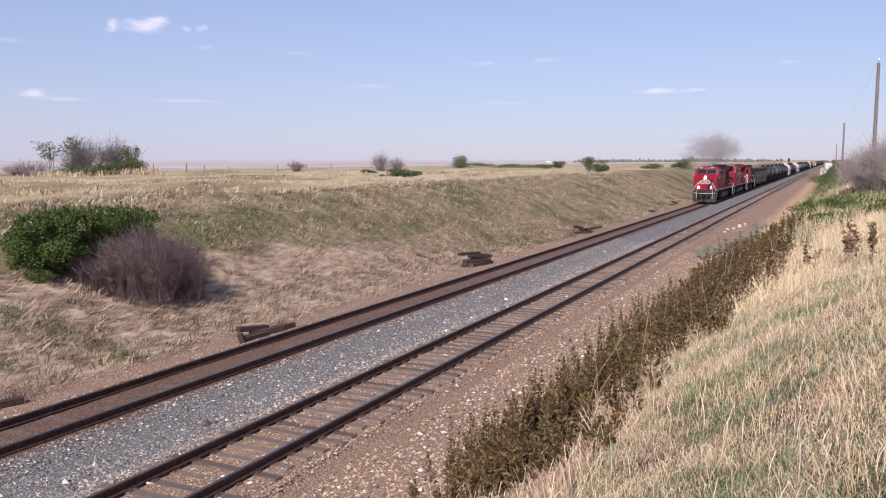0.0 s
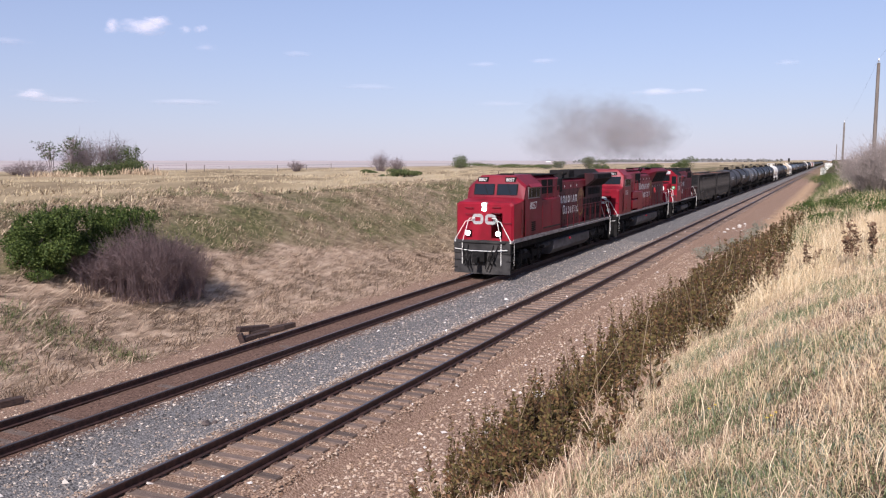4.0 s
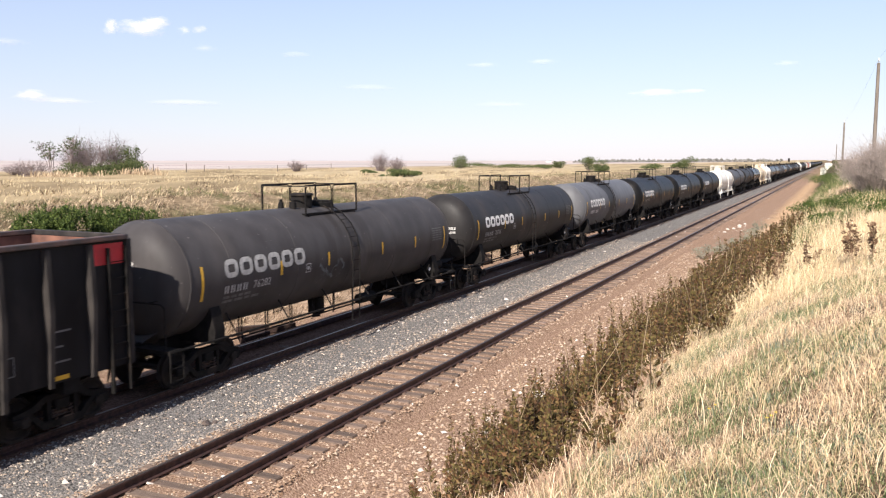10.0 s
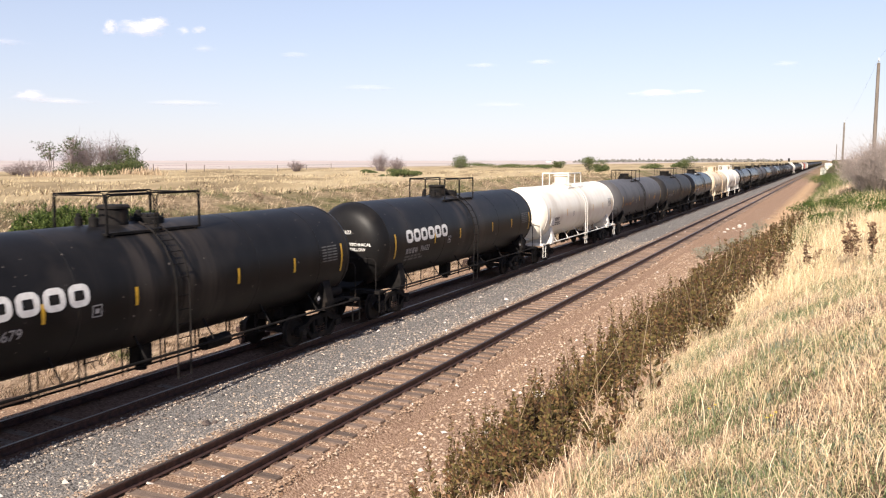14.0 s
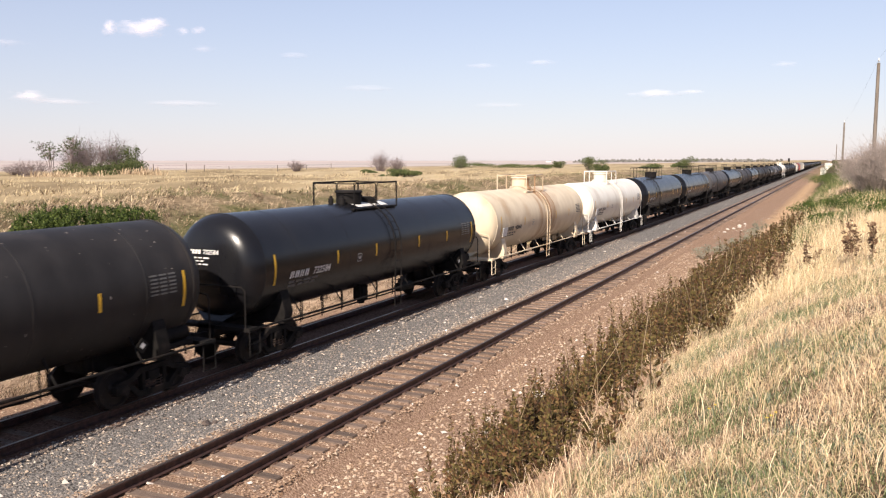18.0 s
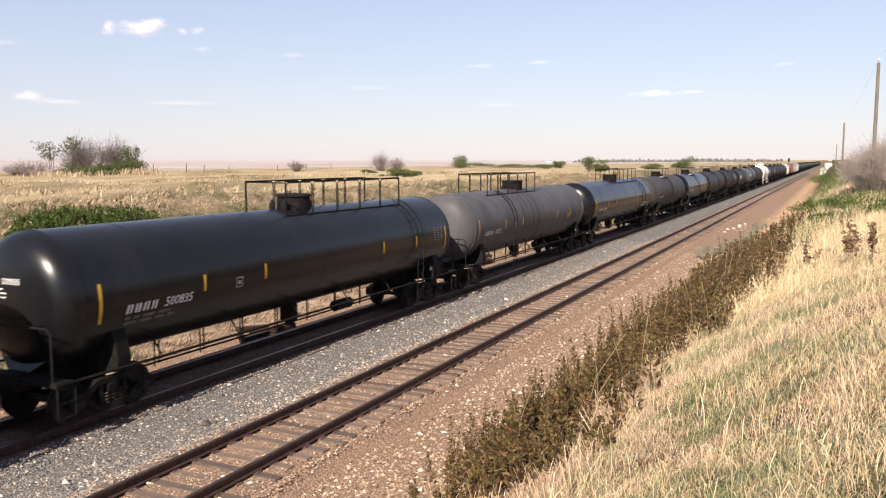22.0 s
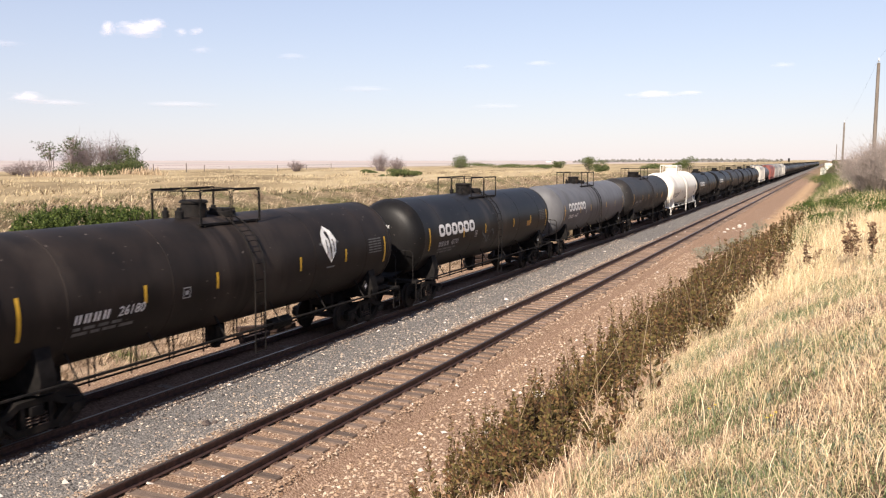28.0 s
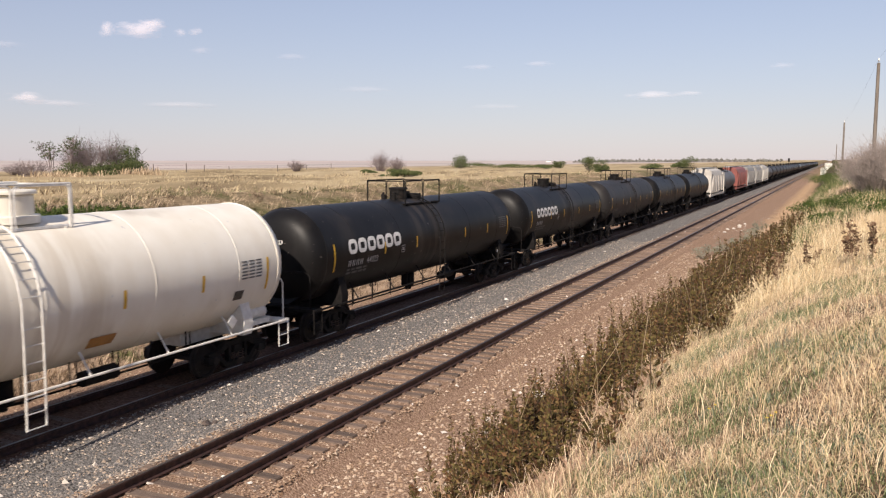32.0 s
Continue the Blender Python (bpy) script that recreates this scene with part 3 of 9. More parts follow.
while y < 420:
    ang = rt.gauss(0, 1.3)
    top = -0.184 + rt.uniform(-0.03, 0.006)
    if 6.5 < y and count < 290:
        part("tie", rt.choice(TIE_VARIANTS), side_track, at=pose(X_SIDE + rt.gauss(0, 0.05), y, top, rt.gauss(0, 0.6), rt.gauss(0, 0.3), ang))
        count += 1
    else:
        rest.box(X_SIDE - 1.28, X_SIDE + 1.28, y - 0.11, y + 0.11, top - 0.14, top, 0)
    if y < 120:
        for s in (-1, 1):
            plates.box(X_SIDE + s * GAUGE - 0.13, X_SIDE + s * GAUGE + 0.13, y - 0.09, y + 0.09, top, top + 0.012)
            for q in (-0.1, 0.1):
                plates.box(X_SIDE + s * GAUGE + q - 0.012, X_SIDE + s * GAUGE + q + 0.012, y - 0.05, y - 0.02, top, top + 0.035)
    y += 0.53 + rt.gauss(0, 0.025)
tagged(part("far_ties", rest.make("far_ties", TIE_WOOD, 0), side_track), kind="stuff")
tagged(part("tie_plates", plates.make("tie_plates", PLATE, 0), side_track), kind="stuff")
buried = Mesh()
y = -6.0
while y < 300:
    buried.box(X_MAIN - 1.27, X_MAIN + 1.27, y - 0.11, y + 0.11, -0.34, -0.203 + rt.uniform(-0.02, 0.005), 0)
    y += 0.5 + rt.gauss(0, 0.02)
tagged(part("buried_ties", buried.make("buried_ties", TIE_WOOD, 0), main_track), kind="stuff")


def scatter(name, count, xr, yr, size, material, label, seed, bias=1.6, sink=0.3, skip=None):
    """Loose stones as one heap: each a lumpy eight-sided pebble."""
    g = np.random.RandomState(seed)
    u = g.rand(count)
    ys = yr[0] + (yr[1] - yr[0]) * u ** bias
    xs = xr[0] + (xr[1] - xr[0]) * g.rand(count)
    base = np.array([(1, 0, 0), (0, 1, 0), (-1, 0, 0), (0, -1, 0), (0, 0, 1)], float) - (0, 0, 0.25)
    tri = np.array([(0, 1, 4), (1, 2, 4), (2, 3, 4), (3, 0, 4)])
    vs, fs = [], []
    for i in range(count):
        x, yy = float(xs[i]), float(ys[i])
        if skip and skip(x, yy):
            continue
        s = size[0] + (size[1] - size[0]) * g.rand() ** 2.2
        a = g.rand() * 6.283
        c, sn = math.cos(a), math.sin(a)
        sh = base * (s * (0.7 + 0.6 * g.rand(5, 1))) * np.array((1.0, 0.75, 0.6)) + g.randn(5, 3) * s * 0.12
        xy = np.c_[sh[:, 0] * c - sh[:, 1] * sn, sh[:, 0] * sn + sh[:, 1] * c, sh[:, 2]]
        o = len(vs)
        z = ground_z(x, yy) + s * sink
        vs += [(x + p[0], yy + p[1], z + p[2]) for p in xy.tolist()]
        fs += [tuple(int(q) + o for q in t) for t in tri]
    me = bpy.data.meshes.new(name)
    me.from_pydata(vs, [], fs)
    me.materials.append(material)
    return tagged(new(name, me), label, "stones", kind="stuff")


GREY_STONES = clumps("grey_ballast_stones", [(0.045, 0.042, 0.041), (0.115, 0.108, 0.104), (0.185, 0.172, 0.164), (0.23, 0.205, 0.185), (0.27, 0.215, 0.17), (0.34, 0.27, 0.21), (0.56, 0.49, 0.41)], 0.9)
BROWN_STONES = clumps("brown_gravel_stones", [(0.075, 0.045, 0.03), (0.185, 0.115, 0.073), (0.285, 0.19, 0.125), (0.35, 0.242, 0.165), (0.40, 0.295, 0.21), (0.43, 0.33, 0.245), (0.50, 0.41, 0.32)], 0.9)
FINES = clumps("rusty_fines", [(0.05, 0.03, 0.022), (0.105, 0.064, 0.046), (0.16, 0.102, 0.075), (0.22, 0.155, 0.118)], 0.95)
PALE = clumps("pale_rocks", [(0.5, 0.44, 0.38), (0.62, 0.56, 0.5), (0.72, 0.68, 0.62)], 0.9)


def off_ties(x, y):
    return abs(abs(x - X_SIDE) - GAUGE) < 0.09


scatter("ballast", 25000, (X_MAIN + 0.95, X_SIDE - 1.2), (6, 60), (0.018, 0.052), GREY_STONES, "crushed grey ballast stones between the two tracks", 1)
scatter("gravel", 25000, (X_SIDE + 1.3, -5.0), (7, 55), (0.015, 0.062), BROWN_STONES, "brown gravel beside the siding", 2)
scatter("gravel", 26000, (X_SIDE - 1.7, X_SIDE + 1.6), (6, 60), (0.012, 0.04), BROWN_STONES, "brown gravel between the ties of the siding", 3, skip=off_ties)
scatter("shoulder_stones", 6000, (-18.2, -16.2), (5, 60), (0.012, 0.05), BROWN_STONES, "brown stones along the far side of the main line", 7)
scatter("fines", 9000, (X_MAIN - 1.6, X_MAIN + 1.2), (5, 60), (0.012, 0.04), FINES, "dark rusty fines between the main line rails", 4, skip=lambda x, y: abs(abs(x - X_MAIN) - GAUGE) < 0.09)
scatter("pale_stones", 300, (X_MAIN + 1.0, -5.6), (7, 120), (0.04, 0.10), PALE, "pale loose stones on the gravel", 6, skip=off_ties)

# ---------------------------------------------------------------- running gear
def wheel_fill(m):
    """A wheel pair on its axle, turning about x."""
    n = 16
    for s in (-1, 1):
        prof = [(0.67, 0.0), (0.67, 0.50), (0.70, 0.46), (0.80, 0.455), (0.80, 0.39), (0.765, 0.36), (0.745, 0.16), (0.80, 0.13), (0.80, 0.0)]
        vs = [(s * x, r * math.cos(2 * math.pi * k / n), r * math.sin(2 * math.pi * k / n)) for x, r in prof for k in range(n)]
        fs = [(i * n + k, i * n + (k + 1) % n, (i + 1) * n + (k + 1) % n, (i + 1) * n + k) for i in range(len(prof) - 1) for k in range(n)]
        m.add(vs, fs)
    m.rod((-1.08, 0, 0), (1.08, 0, 0), 0.08, 6)
    for s in (-1, 1):
        m.rod((s * 1.04, 0, 0), (s * 1.13, 0, 0), 0.11, 8)
        for k in range(3):
            a = k * 2.094
            m.rod((s * 1.13, 0.06 * math.cos(a), 0.06 * math.sin(a)), (s * 1.145, 0.06 * math.cos(a), 0.06 * math.sin(a)), 0.018, 5)


WHEELS = []        # (object, place on its truck)
MOVERS = []        # (thing, its head end at the start)


def wheelset(parent, y):
    w = part("wheelset", shared("wheels", "wheelset", WHEEL_STEEL, wheel_fill), parent, "steel wheel pair on its axle", pose(0, y, 0.455))
    WHEELS.append((w, y))
    return w


def frame_fill(s):
    """Cast side frame of a freight truck, with its window and journal boxes."""
    def fill(m):
        x0, x1 = s * 0.93, s * 1.09
        # upper and lower members and the columns
        m.prism([(-1.12, 0.36), (-1.12, 0.64), (-0.72, 0.70), (-0.42, 0.86), (0.42, 0.86), (0.72, 0.70), (1.12, 0.64), (1.12, 0.36), (0.97, 0.36), (0.95, 0.55), (0.6, 0.60), (0.38, 0.74), (-0.38, 0.74), (-0.6, 0.60), (-0.95, 0.55), (-0.97, 0.36)], "x", x0, x1)
        m.prism([(-0.86, 0.57), (-0.72, 0.58), (-0.42, 0.32), (0.42, 0.32), (0.72, 0.58), (0.86, 0.57), (0.46, 0.18), (-0.46, 0.18)], "x", x0 + s * 0.005, x1 - s * 0.005)
        for y in (-0.36, 0.27):
            m.box(min(x0, x1) + 0.01, max(x0, x1) - 0.01, y, y + 0.09, 0.3, 0.76)
        for y in (-1.03, 1.03):
            m.box(min(x0, x1) - 0.01, max(x0, x1) + 0.03, y - 0.12, y + 0.12, 0.40, 0.57, 0.02)
    return fill


def spring_fill(s):
    def fill(m):
        # one bent bar: up the first coil, down the second, up the third
        pts = []
        for c, y in enumerate((-0.18, 0.0, 0.18)):
            coil = [(s * 1.02 + 0.07 * math.cos(a * 1.0472), y + 0.07 * math.sin(a * 1.0472), 0.33 + 0.011 * a) for a in range(22)]
            pts += coil if c != 1 else coil[::-1]
        m.pipe(pts, 0.016, 3)
    return fill


def freight_truck(car, y, detail=True):
    t = piece("truck", BLACK_STEEL, car, lambda m: (m.box(-1.1, 1.1, -0.17, 0.17, 0.5, 0.74, 0.03), m.rod((-0.7, -0.55, 0.42), (0.7, -0.55, 0.42), 0.05), m.rod((-0.7, 0.55, 0.42), (0.7, 0.55, 0.42), 0.05), m.box(-0.35, 0.35, -0.35, 0.35, 0.74, 0.82, 0.03)),
              key="truckbolster", label="black freight truck", at=pose(0, y, 0))
    for s in (-1, 1):
        piece("side_frame", BLACK_STEEL, t, frame_fill(s), key=("sideframe", s))
        if detail:
            piece("spring_nest", SPRING_RUST, t, spring_fill(s), key=("springs", s), label="rusty coil springs")
    for w in (-0.89, 0.89):
        wheelset(t, w)
    return t


def loco_truck(car, y, axles):
    half = axles[-1] + 0.45
    t = piece("truck", BLACK_STEEL, car, lambda m: m.box(-1.0, 1.0, -0.3, 0.3, 0.55, 0.85, 0.04), key=("locotruck", len(axles)), label="black locomotive truck", at=pose(0, y, 0))
    for e in (-1, 1):
        piece("end_beam", BLACK_STEEL, t, lambda m, e=e: m.box(-0.9, 0.9, e * (half - 0.1) - 0.1, e * (half - 0.1) + 0.1, 0.6, 0.8), key=("endbeam", e, len(axles)))
    for s in (-1, 1):
        def side(m, s=s):
            x0, x1 = sorted((s * 0.98, s * 1.12))
            lo = [(-half, 0.62), (-half, 0.80), (-half + 0.3, 0.92), (half - 0.3, 0.92), (half, 0.80), (half, 0.62), (half - 0.2, 0.56), (-half + 0.2, 0.56)]
            m.prism(lo, "x", x0, x1)
            for a in axles:
                m.box(x0 - 0.0, x1 + 0.0, a - 0.2, a + 0.2, 0.30, 0.60, 0.04)
                m.rod((s * 1.05, a, 0.455), (s * 1.2, a, 0.455), 0.14, 12)
            for a, b in zip(axles, axles[1:]):
                q = (a + b) / 2
                m.prism([(q - 0.42, 0.58), (q + 0.42, 0.58), (q + 0.25, 0.40), (q - 0.25, 0.40)], "x", x0, x1)
                m.rod((s * 1.1, q, 0.72), (s * 1.2, q - 0.3, 0.42), 0.035, 6)
                m.rod((s * 1.13, q - 0.2, 0.75), (s * 1.13, q - 0.2, 1.05), 0.09, 10)
        piece("side_frame", BLACK_STEEL, t, side, key=("locoframe", s, len(axles)))
        piece("brake_cylinder", TANK_GREY, t, lambda m, s=s: (m.rod((s * 1.16, -0.55, 0.98), (s * 1.16, -0.15, 0.98), 0.12, 12), m.rod((s * 1.16, -0.15, 0.98), (s * 1.16, 0.1, 0.98), 0.035, 6)), key=("brakecyl", s), label="dusty brake cylinder")
    for a in axles:
        wheelset(t, a)
    return t


def coupler_fill(m):
    """Coupler head and shank, pointing to -y from the end sill."""
    m.box(-0.07, 0.07, 0.02, 0.75, 0.80, 0.96, 0.02)
    m.prism([(-0.12, 0.14), (0.14, 0.14), (0.17, -0.02), (0.05, -0.10), (0.02, 0.0), (-0.10, -0.02)], "z", 0.74, 1.02)
    m.rod((0.12, 0.1, 0.85), (0.2, -0.05, 0.45), 0.025, 6)
    m.rod((-0.2, 0.3, 0.95), (-0.85, 0.35, 0.98), 0.016, 5)


def couplers(car, L):
    me = shared("coupler", "coupler", BLACK_STEEL, coupler_fill)
    part("coupler", me, car, "black cast coupler", pose(0, 0.0, 0))
    part("coupler", me, car, "black cast coupler", pose(0, L, 0, 0, 0, 180))


# ---------------------------------------------------------------- tank cars
TANK_Z = 2.6


HEAD = [(0.0, 0.0), (0.3, 0.03), (0.5, 0.09), (0.7, 0.2), (0.83, 0.36), (0.92, 0.56), (0.97, 0.75), (1.0, 1.0)]   # radius, depth


def head_depth(q):
    for (a, da), (b, db) in zip(HEAD, HEAD[1:]):
        if q <= b:
            return da + (db - da) * (q - a) / (b - a)
    return 1.0


def tank_profile(L, R, inset=0.72, near=True):
    """Stations of a tank with dished heads and a jacket edge."""
    d = 0.62
    front = [(inset + d * e, max(0.02, R * q)) for q, e in HEAD] + [(inset + d + 0.002, R + 0.014), (inset + d + 0.07, R + 0.014), (inset + d + 0.072, R)]
    seams = []
    for k in range(1, 6 if near else 1):
        y = L * k / 6
        seams += [(y - 0.03, R), (y - 0.02, R + 0.006), (y + 0.02, R + 0.006), (y + 0.03, R)]
    return front + seams + [(L - y, r) for y, r in front[::-1]]


def tank_car(a, b, paint, label, style="std", marks="", number="", logo=0, word=(), trim=None, dome=None, group="tank cars of the train", near=True, strip=True, extra=None, flip=False, R=1.47):
    """One tank car from joint a to joint b (its head end towards -y)."""
    L, grow = b - a, R - 1.47
    TZ = TANK_Z + grow * 0.95
    lk = (round(L, 1), R)
    inset = 0.58 if style == "white" else 0.72
    car = thing("tank_car", label, "tank car", group=group)
    MOVERS.append((car, a))
    skin = tank_paint(paint)
    trim = trim or BLACK_STEEL
    c = L / 2
    tank = piece("tank", skin, car, lambda m: m.lathe(tank_profile(L, R, inset, near), 48 if near else 20, 0, TZ), key=("tank", lk, near, inset), angle=30)
    truck_y = 2.35
    freight_truck(car, truck_y, near)
    freight_truck(car, L - truck_y, near)
    couplers(car, L)
    # stub sills and cradles
    for e, s in ((0, 1), (1, -1)):
        y0 = e * L

        def sill(m, y0=y0, s=s):
            ya, yb = sorted((y0 + s * 0.62, y0 + s * 3.6))
            m.box(-0.3, 0.3, ya, yb, 0.82, 1.2, 0.02)
            ya, yb = sorted((y0 + s * 0.62, y0 + s * 1.0))
            m.box(-1.45, 1.45, ya, yb, 1.04, 1.14)
            ya, yb = sorted((y0 + s * (truck_y - 0.18), y0 + s * (truck_y + 0.18)))
            m.prism([(-1.4, 1.0), (1.4, 1.0), (1.46, 1.32), (1.3, 1.9), (1.0, 1.56), (0.6, 1.25), (-0.6, 1.25), (-1.0, 1.56), (-1.3, 1.9), (-1.46, 1.32)], "y", ya, yb)
        piece("end_sill", trim if style == "white" else BLACK_STEEL, car, sill, key=("sill", e, lk), label="stub sill with bolster cradle")

        def plate(m, y0=y0, s=s):
            # gusset below the head
            ya = y0 + s * (inset + 0.18)
            m.add([(-0.95, ya + s * 0.25, 1.62), (0.95, ya + s * 0.25, 1.62), (0.25, ya - s * 0.02, 1.14), (-0.25, ya - s * 0.02, 1.14),
                   (-0.95, ya + s * 0.6, 1.5), (0.95, ya + s * 0.6, 1.5), (0.3, ya + s * 0.5, 1.1), (-0.3, ya + s * 0.5, 1.1)],
                  [(0, 1, 2, 3), (4, 7, 6, 5), (0, 4, 5, 1), (3, 2, 6, 7), (0, 3, 7, 4), (1, 5, 6, 2)])
        piece("head_brace", skin, car, plate, key=("gusset", e, lk, inset))
        if near or style == "white":
            for q in (-1, 1):
                def rail(m, y0=y0, s=s, q=q):
                    m.pipe([(q * 1.44, y0 + s * 0.64, 1.12), (q * 1.44, y0 + s * 0.64, 0.42), (q * 1.44, y0 + s * 1.06, 0.42), (q * 1.44, y0 + s * 1.06, 1.12)], 0.018)
                    m.pipe([(q * 1.44, y0 + s * 0.64, 0.72), (q * 1.44, y0 + s * 1.06, 0.72)], 0.014)
                piece("corner_step", trim, car, rail, key=("step", e, q, lk), label="sill step with grab iron")
            piece("head_rail", trim, car, lambda m, y0=y0, s=s: (m.pipe([(-1.3, y0 + s * 0.66, 1.1), (-1.3, y0 + s * 0.66, 2.12), (-1.22, y0 + s * 0.62, 2.22), (-0.7, y0 + s * 0.5, 2.25), (0.7, y0 + s * 0.5, 2.25), (1.22, y0 + s * 0.62, 2.22), (1.3, y0 + s * 0.66, 2.12), (1.3, y0 + s * 0.66, 1.1)], 0.021), m.rod((-0.9, y0 + s * 0.53, 2.24), (-0.9, y0 + s * (inset + 0.3), 2.24), 0.018, 5), m.rod((0.9, y0 + s * 0.53, 2.24), (0.9, y0 + s * (inset + 0.3), 2.24), 0.018, 5)), key=("headrail", e, lk, inset), label="pipe handrail across the tank head")
    # side rails on brackets
    if near:
        for q in (-1, 1):
            def long_rail(m, q=q):
                m.pipe([(q * 1.44, 0.7, 1.1), (q * 1.44, L - 0.7, 1.1)], 0.028)
                k = 7
                for i in range(1, k):
                    y = 0.8 + (L - 1.6) * i / k
                    m.rod((q * 1.44, y, 1.1), (q * 1.08, y, 1.62), 0.022, 5)
            piece("side_rail", trim, car, long_rail, key=("longrail", q, lk))
        # brake rigging below the tank: pipes, hangers, reservoir

        def rigging(m):
            for x, z in ((0.75, 0.86), (0.6, 0.72)):
                m.pipe([(x, 3.6, z), (x, L - 3.6, z)], 0.024)
            for i in range(9):
                y = 3.9 + (L - 7.8) * i / 8
                m.rod((0.75, y, 0.68), (0.75, y, 1.35), 0.018, 4)
                m.rod((0.6, y + 0.3, 0.68), (0.6, y + 0.3, 1.25), 0.018, 4)
            m.rod((0.9, c + 1.3, 0.92), (0.9, c + 2.2, 0.92), 0.17, 10)
            m.box(-0.1, 0.3, c - 0.2, c + 0.2, 0.62, 1.15, 0.03)
            m.rod((0.1, c, 0.5), (0.1, c, 0.7), 0.14, 10)
        piece("brake_rigging", BLACK_STEEL, car, rigging, key=("rigging", lk), label="brake pipes and bottom outlet below the tank")

        def brakes(m):
            m.rod((0.95, L - 1.9, 1.42), (0.95, L - 1.2, 1.42), 0.2, 12)
            m.box(0.7, 1.2, L - 1.95, L - 1.15, 1.12, 1.24)
        piece("air_reservoir", trim if style == "white" else BLACK_STEEL, car, brakes, key=("reservoir", lk), label="air brake reservoir on the end platform")
        piece("brake_wheel", trim, car, lambda m: (m.lathe([(L - 0.82, 0.25), (L - 0.79, 0.28), (L - 0.76, 0.25)], 14, -0.5, 1.9), m.rod((-0.5, L - 0.8, 1.15), (-0.5, L - 0.8, 1.9), 0.03)), key=("brakewheel", lk), label="hand brake wheel")
    # ladder and platform round the manway
    top = TZ + R
    h = (4.74 if style != "long" else 4.86) + 1.95 * grow
    if style == "long":
        ya, yb, wide = (4.4, 11.1, 0.72) if flip else (L - 11.0, L - 4.1, 0.72)
    elif style == "white":
        ya, yb, wide = c - 1.35, c + 1.35, 0.8
    else:
        ya, yb, wide = (c - 1.2, c + 1.15, 0.8) if number == "26180" else (c - 1.5, c + 1.42, 0.8)
    ladder_y = c + {"44487": 0.45, "76679": -0.05, "76622": 0.0}.get(number, 0.12) if style != "long" else (6.0 if flip else L - 4.0)
    if style == "white":
        ladder_y = c - 0.4 if R > 1.6 else c + 0.12
    deck = trim if style == "white" else BLACK_STEEL
    if near:
        for q in (-1, 1):
            def ladder(m, q=q):
                for y in (-0.21, 0.21):
                    pts = [(q * (R + 0.1) * math.cos(t), ladder_y + y, TZ + (R + 0.1) * math.sin(t)) for t in (1.25, 0.95, 0.65, 0.35, 0.1)]
                    pts += [(q * (R + 0.1), ladder_y + y, 2.2), (q * (R + 0.08), ladder_y + y, 1.3), (q * (R + 0.06), ladder_y + y, 0.48)]
                    m.pipe(pts, 0.02)
                for t in (1.15, 0.95, 0.75, 0.55, 0.35, 0.15):
                    m.rod((q * (R + 0.1) * math.cos(t), ladder_y - 0.21, TZ + (R + 0.1) * math.sin(t)), (q * (R + 0.1) * math.cos(t), ladder_y + 0.21, TZ + (R + 0.1) * math.sin(t)), 0.014, 4)
                for z in (2.4, 2.08, 1.75, 1.42, 1.1, 0.8, 0.5):
                    m.rod((q * (R + 0.08), ladder_y - 0.21, z), (q * (R + 0.08), ladder_y + 0.21, z), 0.014, 4)
            piece("ladder", trim, car, ladder, key=("ladder", q, style, flip, lk, number if style == "std" else ""), label="side ladder")

    def platform(m):
        m.box(-wide, wide, ya, yb, top - 0.2, top - 0.15)
        for q in (-1, 1):
            for i in range(3):
                y = ya + 0.15 + (yb - ya - 0.3) * i / 2
                m.rod((q * wide, y, top - 0.17), (q * wide, y, top - 0.36), 0.025, 4)
    plat = piece("platform", deck, car, platform, key=("platform", style, flip, lk, number == "26180"), label="grating platform on top of the tank")

    def railing(m):
        r = 0.022 if style == "white" else 0.017
        n = 2 if style in ("white", "std") else 5
        for q in (-1, 1):
            for i in range(n):
                # bent hoops side by side
                a0, a1 = ya + (yb - ya) * i / n + 0.04, ya + (yb - ya) * (i + 1) / n - 0.04
                m.pipe([(q * wide, a0, top - 0.2), (q * wide, a0, h - 0.1), (q * wide, a0 + 0.03, h - 0.03), (q * wide, a0 + 0.1, h), (q * wide, a1 - 0.1, h), (q * wide, a1 - 0.03, h - 0.03), (q * wide, a1, h - 0.1), (q * wide, a1, top - 0.2)], r)
            m.pipe([(q * wide, ya, h + 0.03), (q * wide, yb, h + 0.03)], r)
            for y in (ya, yb):
                m.rod((q * wide, y, top - 0.2), (q * wide, y, h + 0.03), r * 1.15, 5)
        for y in (ya, yb):
            m.pipe([(-wide, y, h), (wide, y, h)], r)
    if near:
        piece("safety_railing", deck, car, railing, key=("railing", style, flip, lk, number == "26180"), label="pipe railing round the platform")
    else:
        piece("safety_railing", deck, car, lambda m: [m.box(q * wide - 0.03, q * wide + 0.03, y - 0.03, y + 0.03, top - 0.2, h) for q in (-1, 1) for y in (ya, yb)] + [m.box(q * wide - 0.03, q * wide + 0.03, ya, yb, h - 0.04, h) for q in (-1, 1)], key=("farrail", style, flip, lk))
    dome = dome or (skin if style == "white" else BLACK_STEEL)
    if style == "white":
        hood = piece("dome", dome, car, lambda m: (m.drum(0, c + 6 * grow * 0.4, top - 0.1, top + 0.5, 0.47 + grow, 26, 0.05), m.drum(0, c + 6 * grow * 0.4, top + 0.5, top + 0.58, 0.53 + grow, 26, 0.03), m.drum(0, c + 6 * grow * 0.4, top - 0.08, top + 0.08, 0.58 + grow, 26, 0.02)), key=("dome", style, lk), label="protective valve housing")
    else:
        tall_hatch = marks == "CTCX"
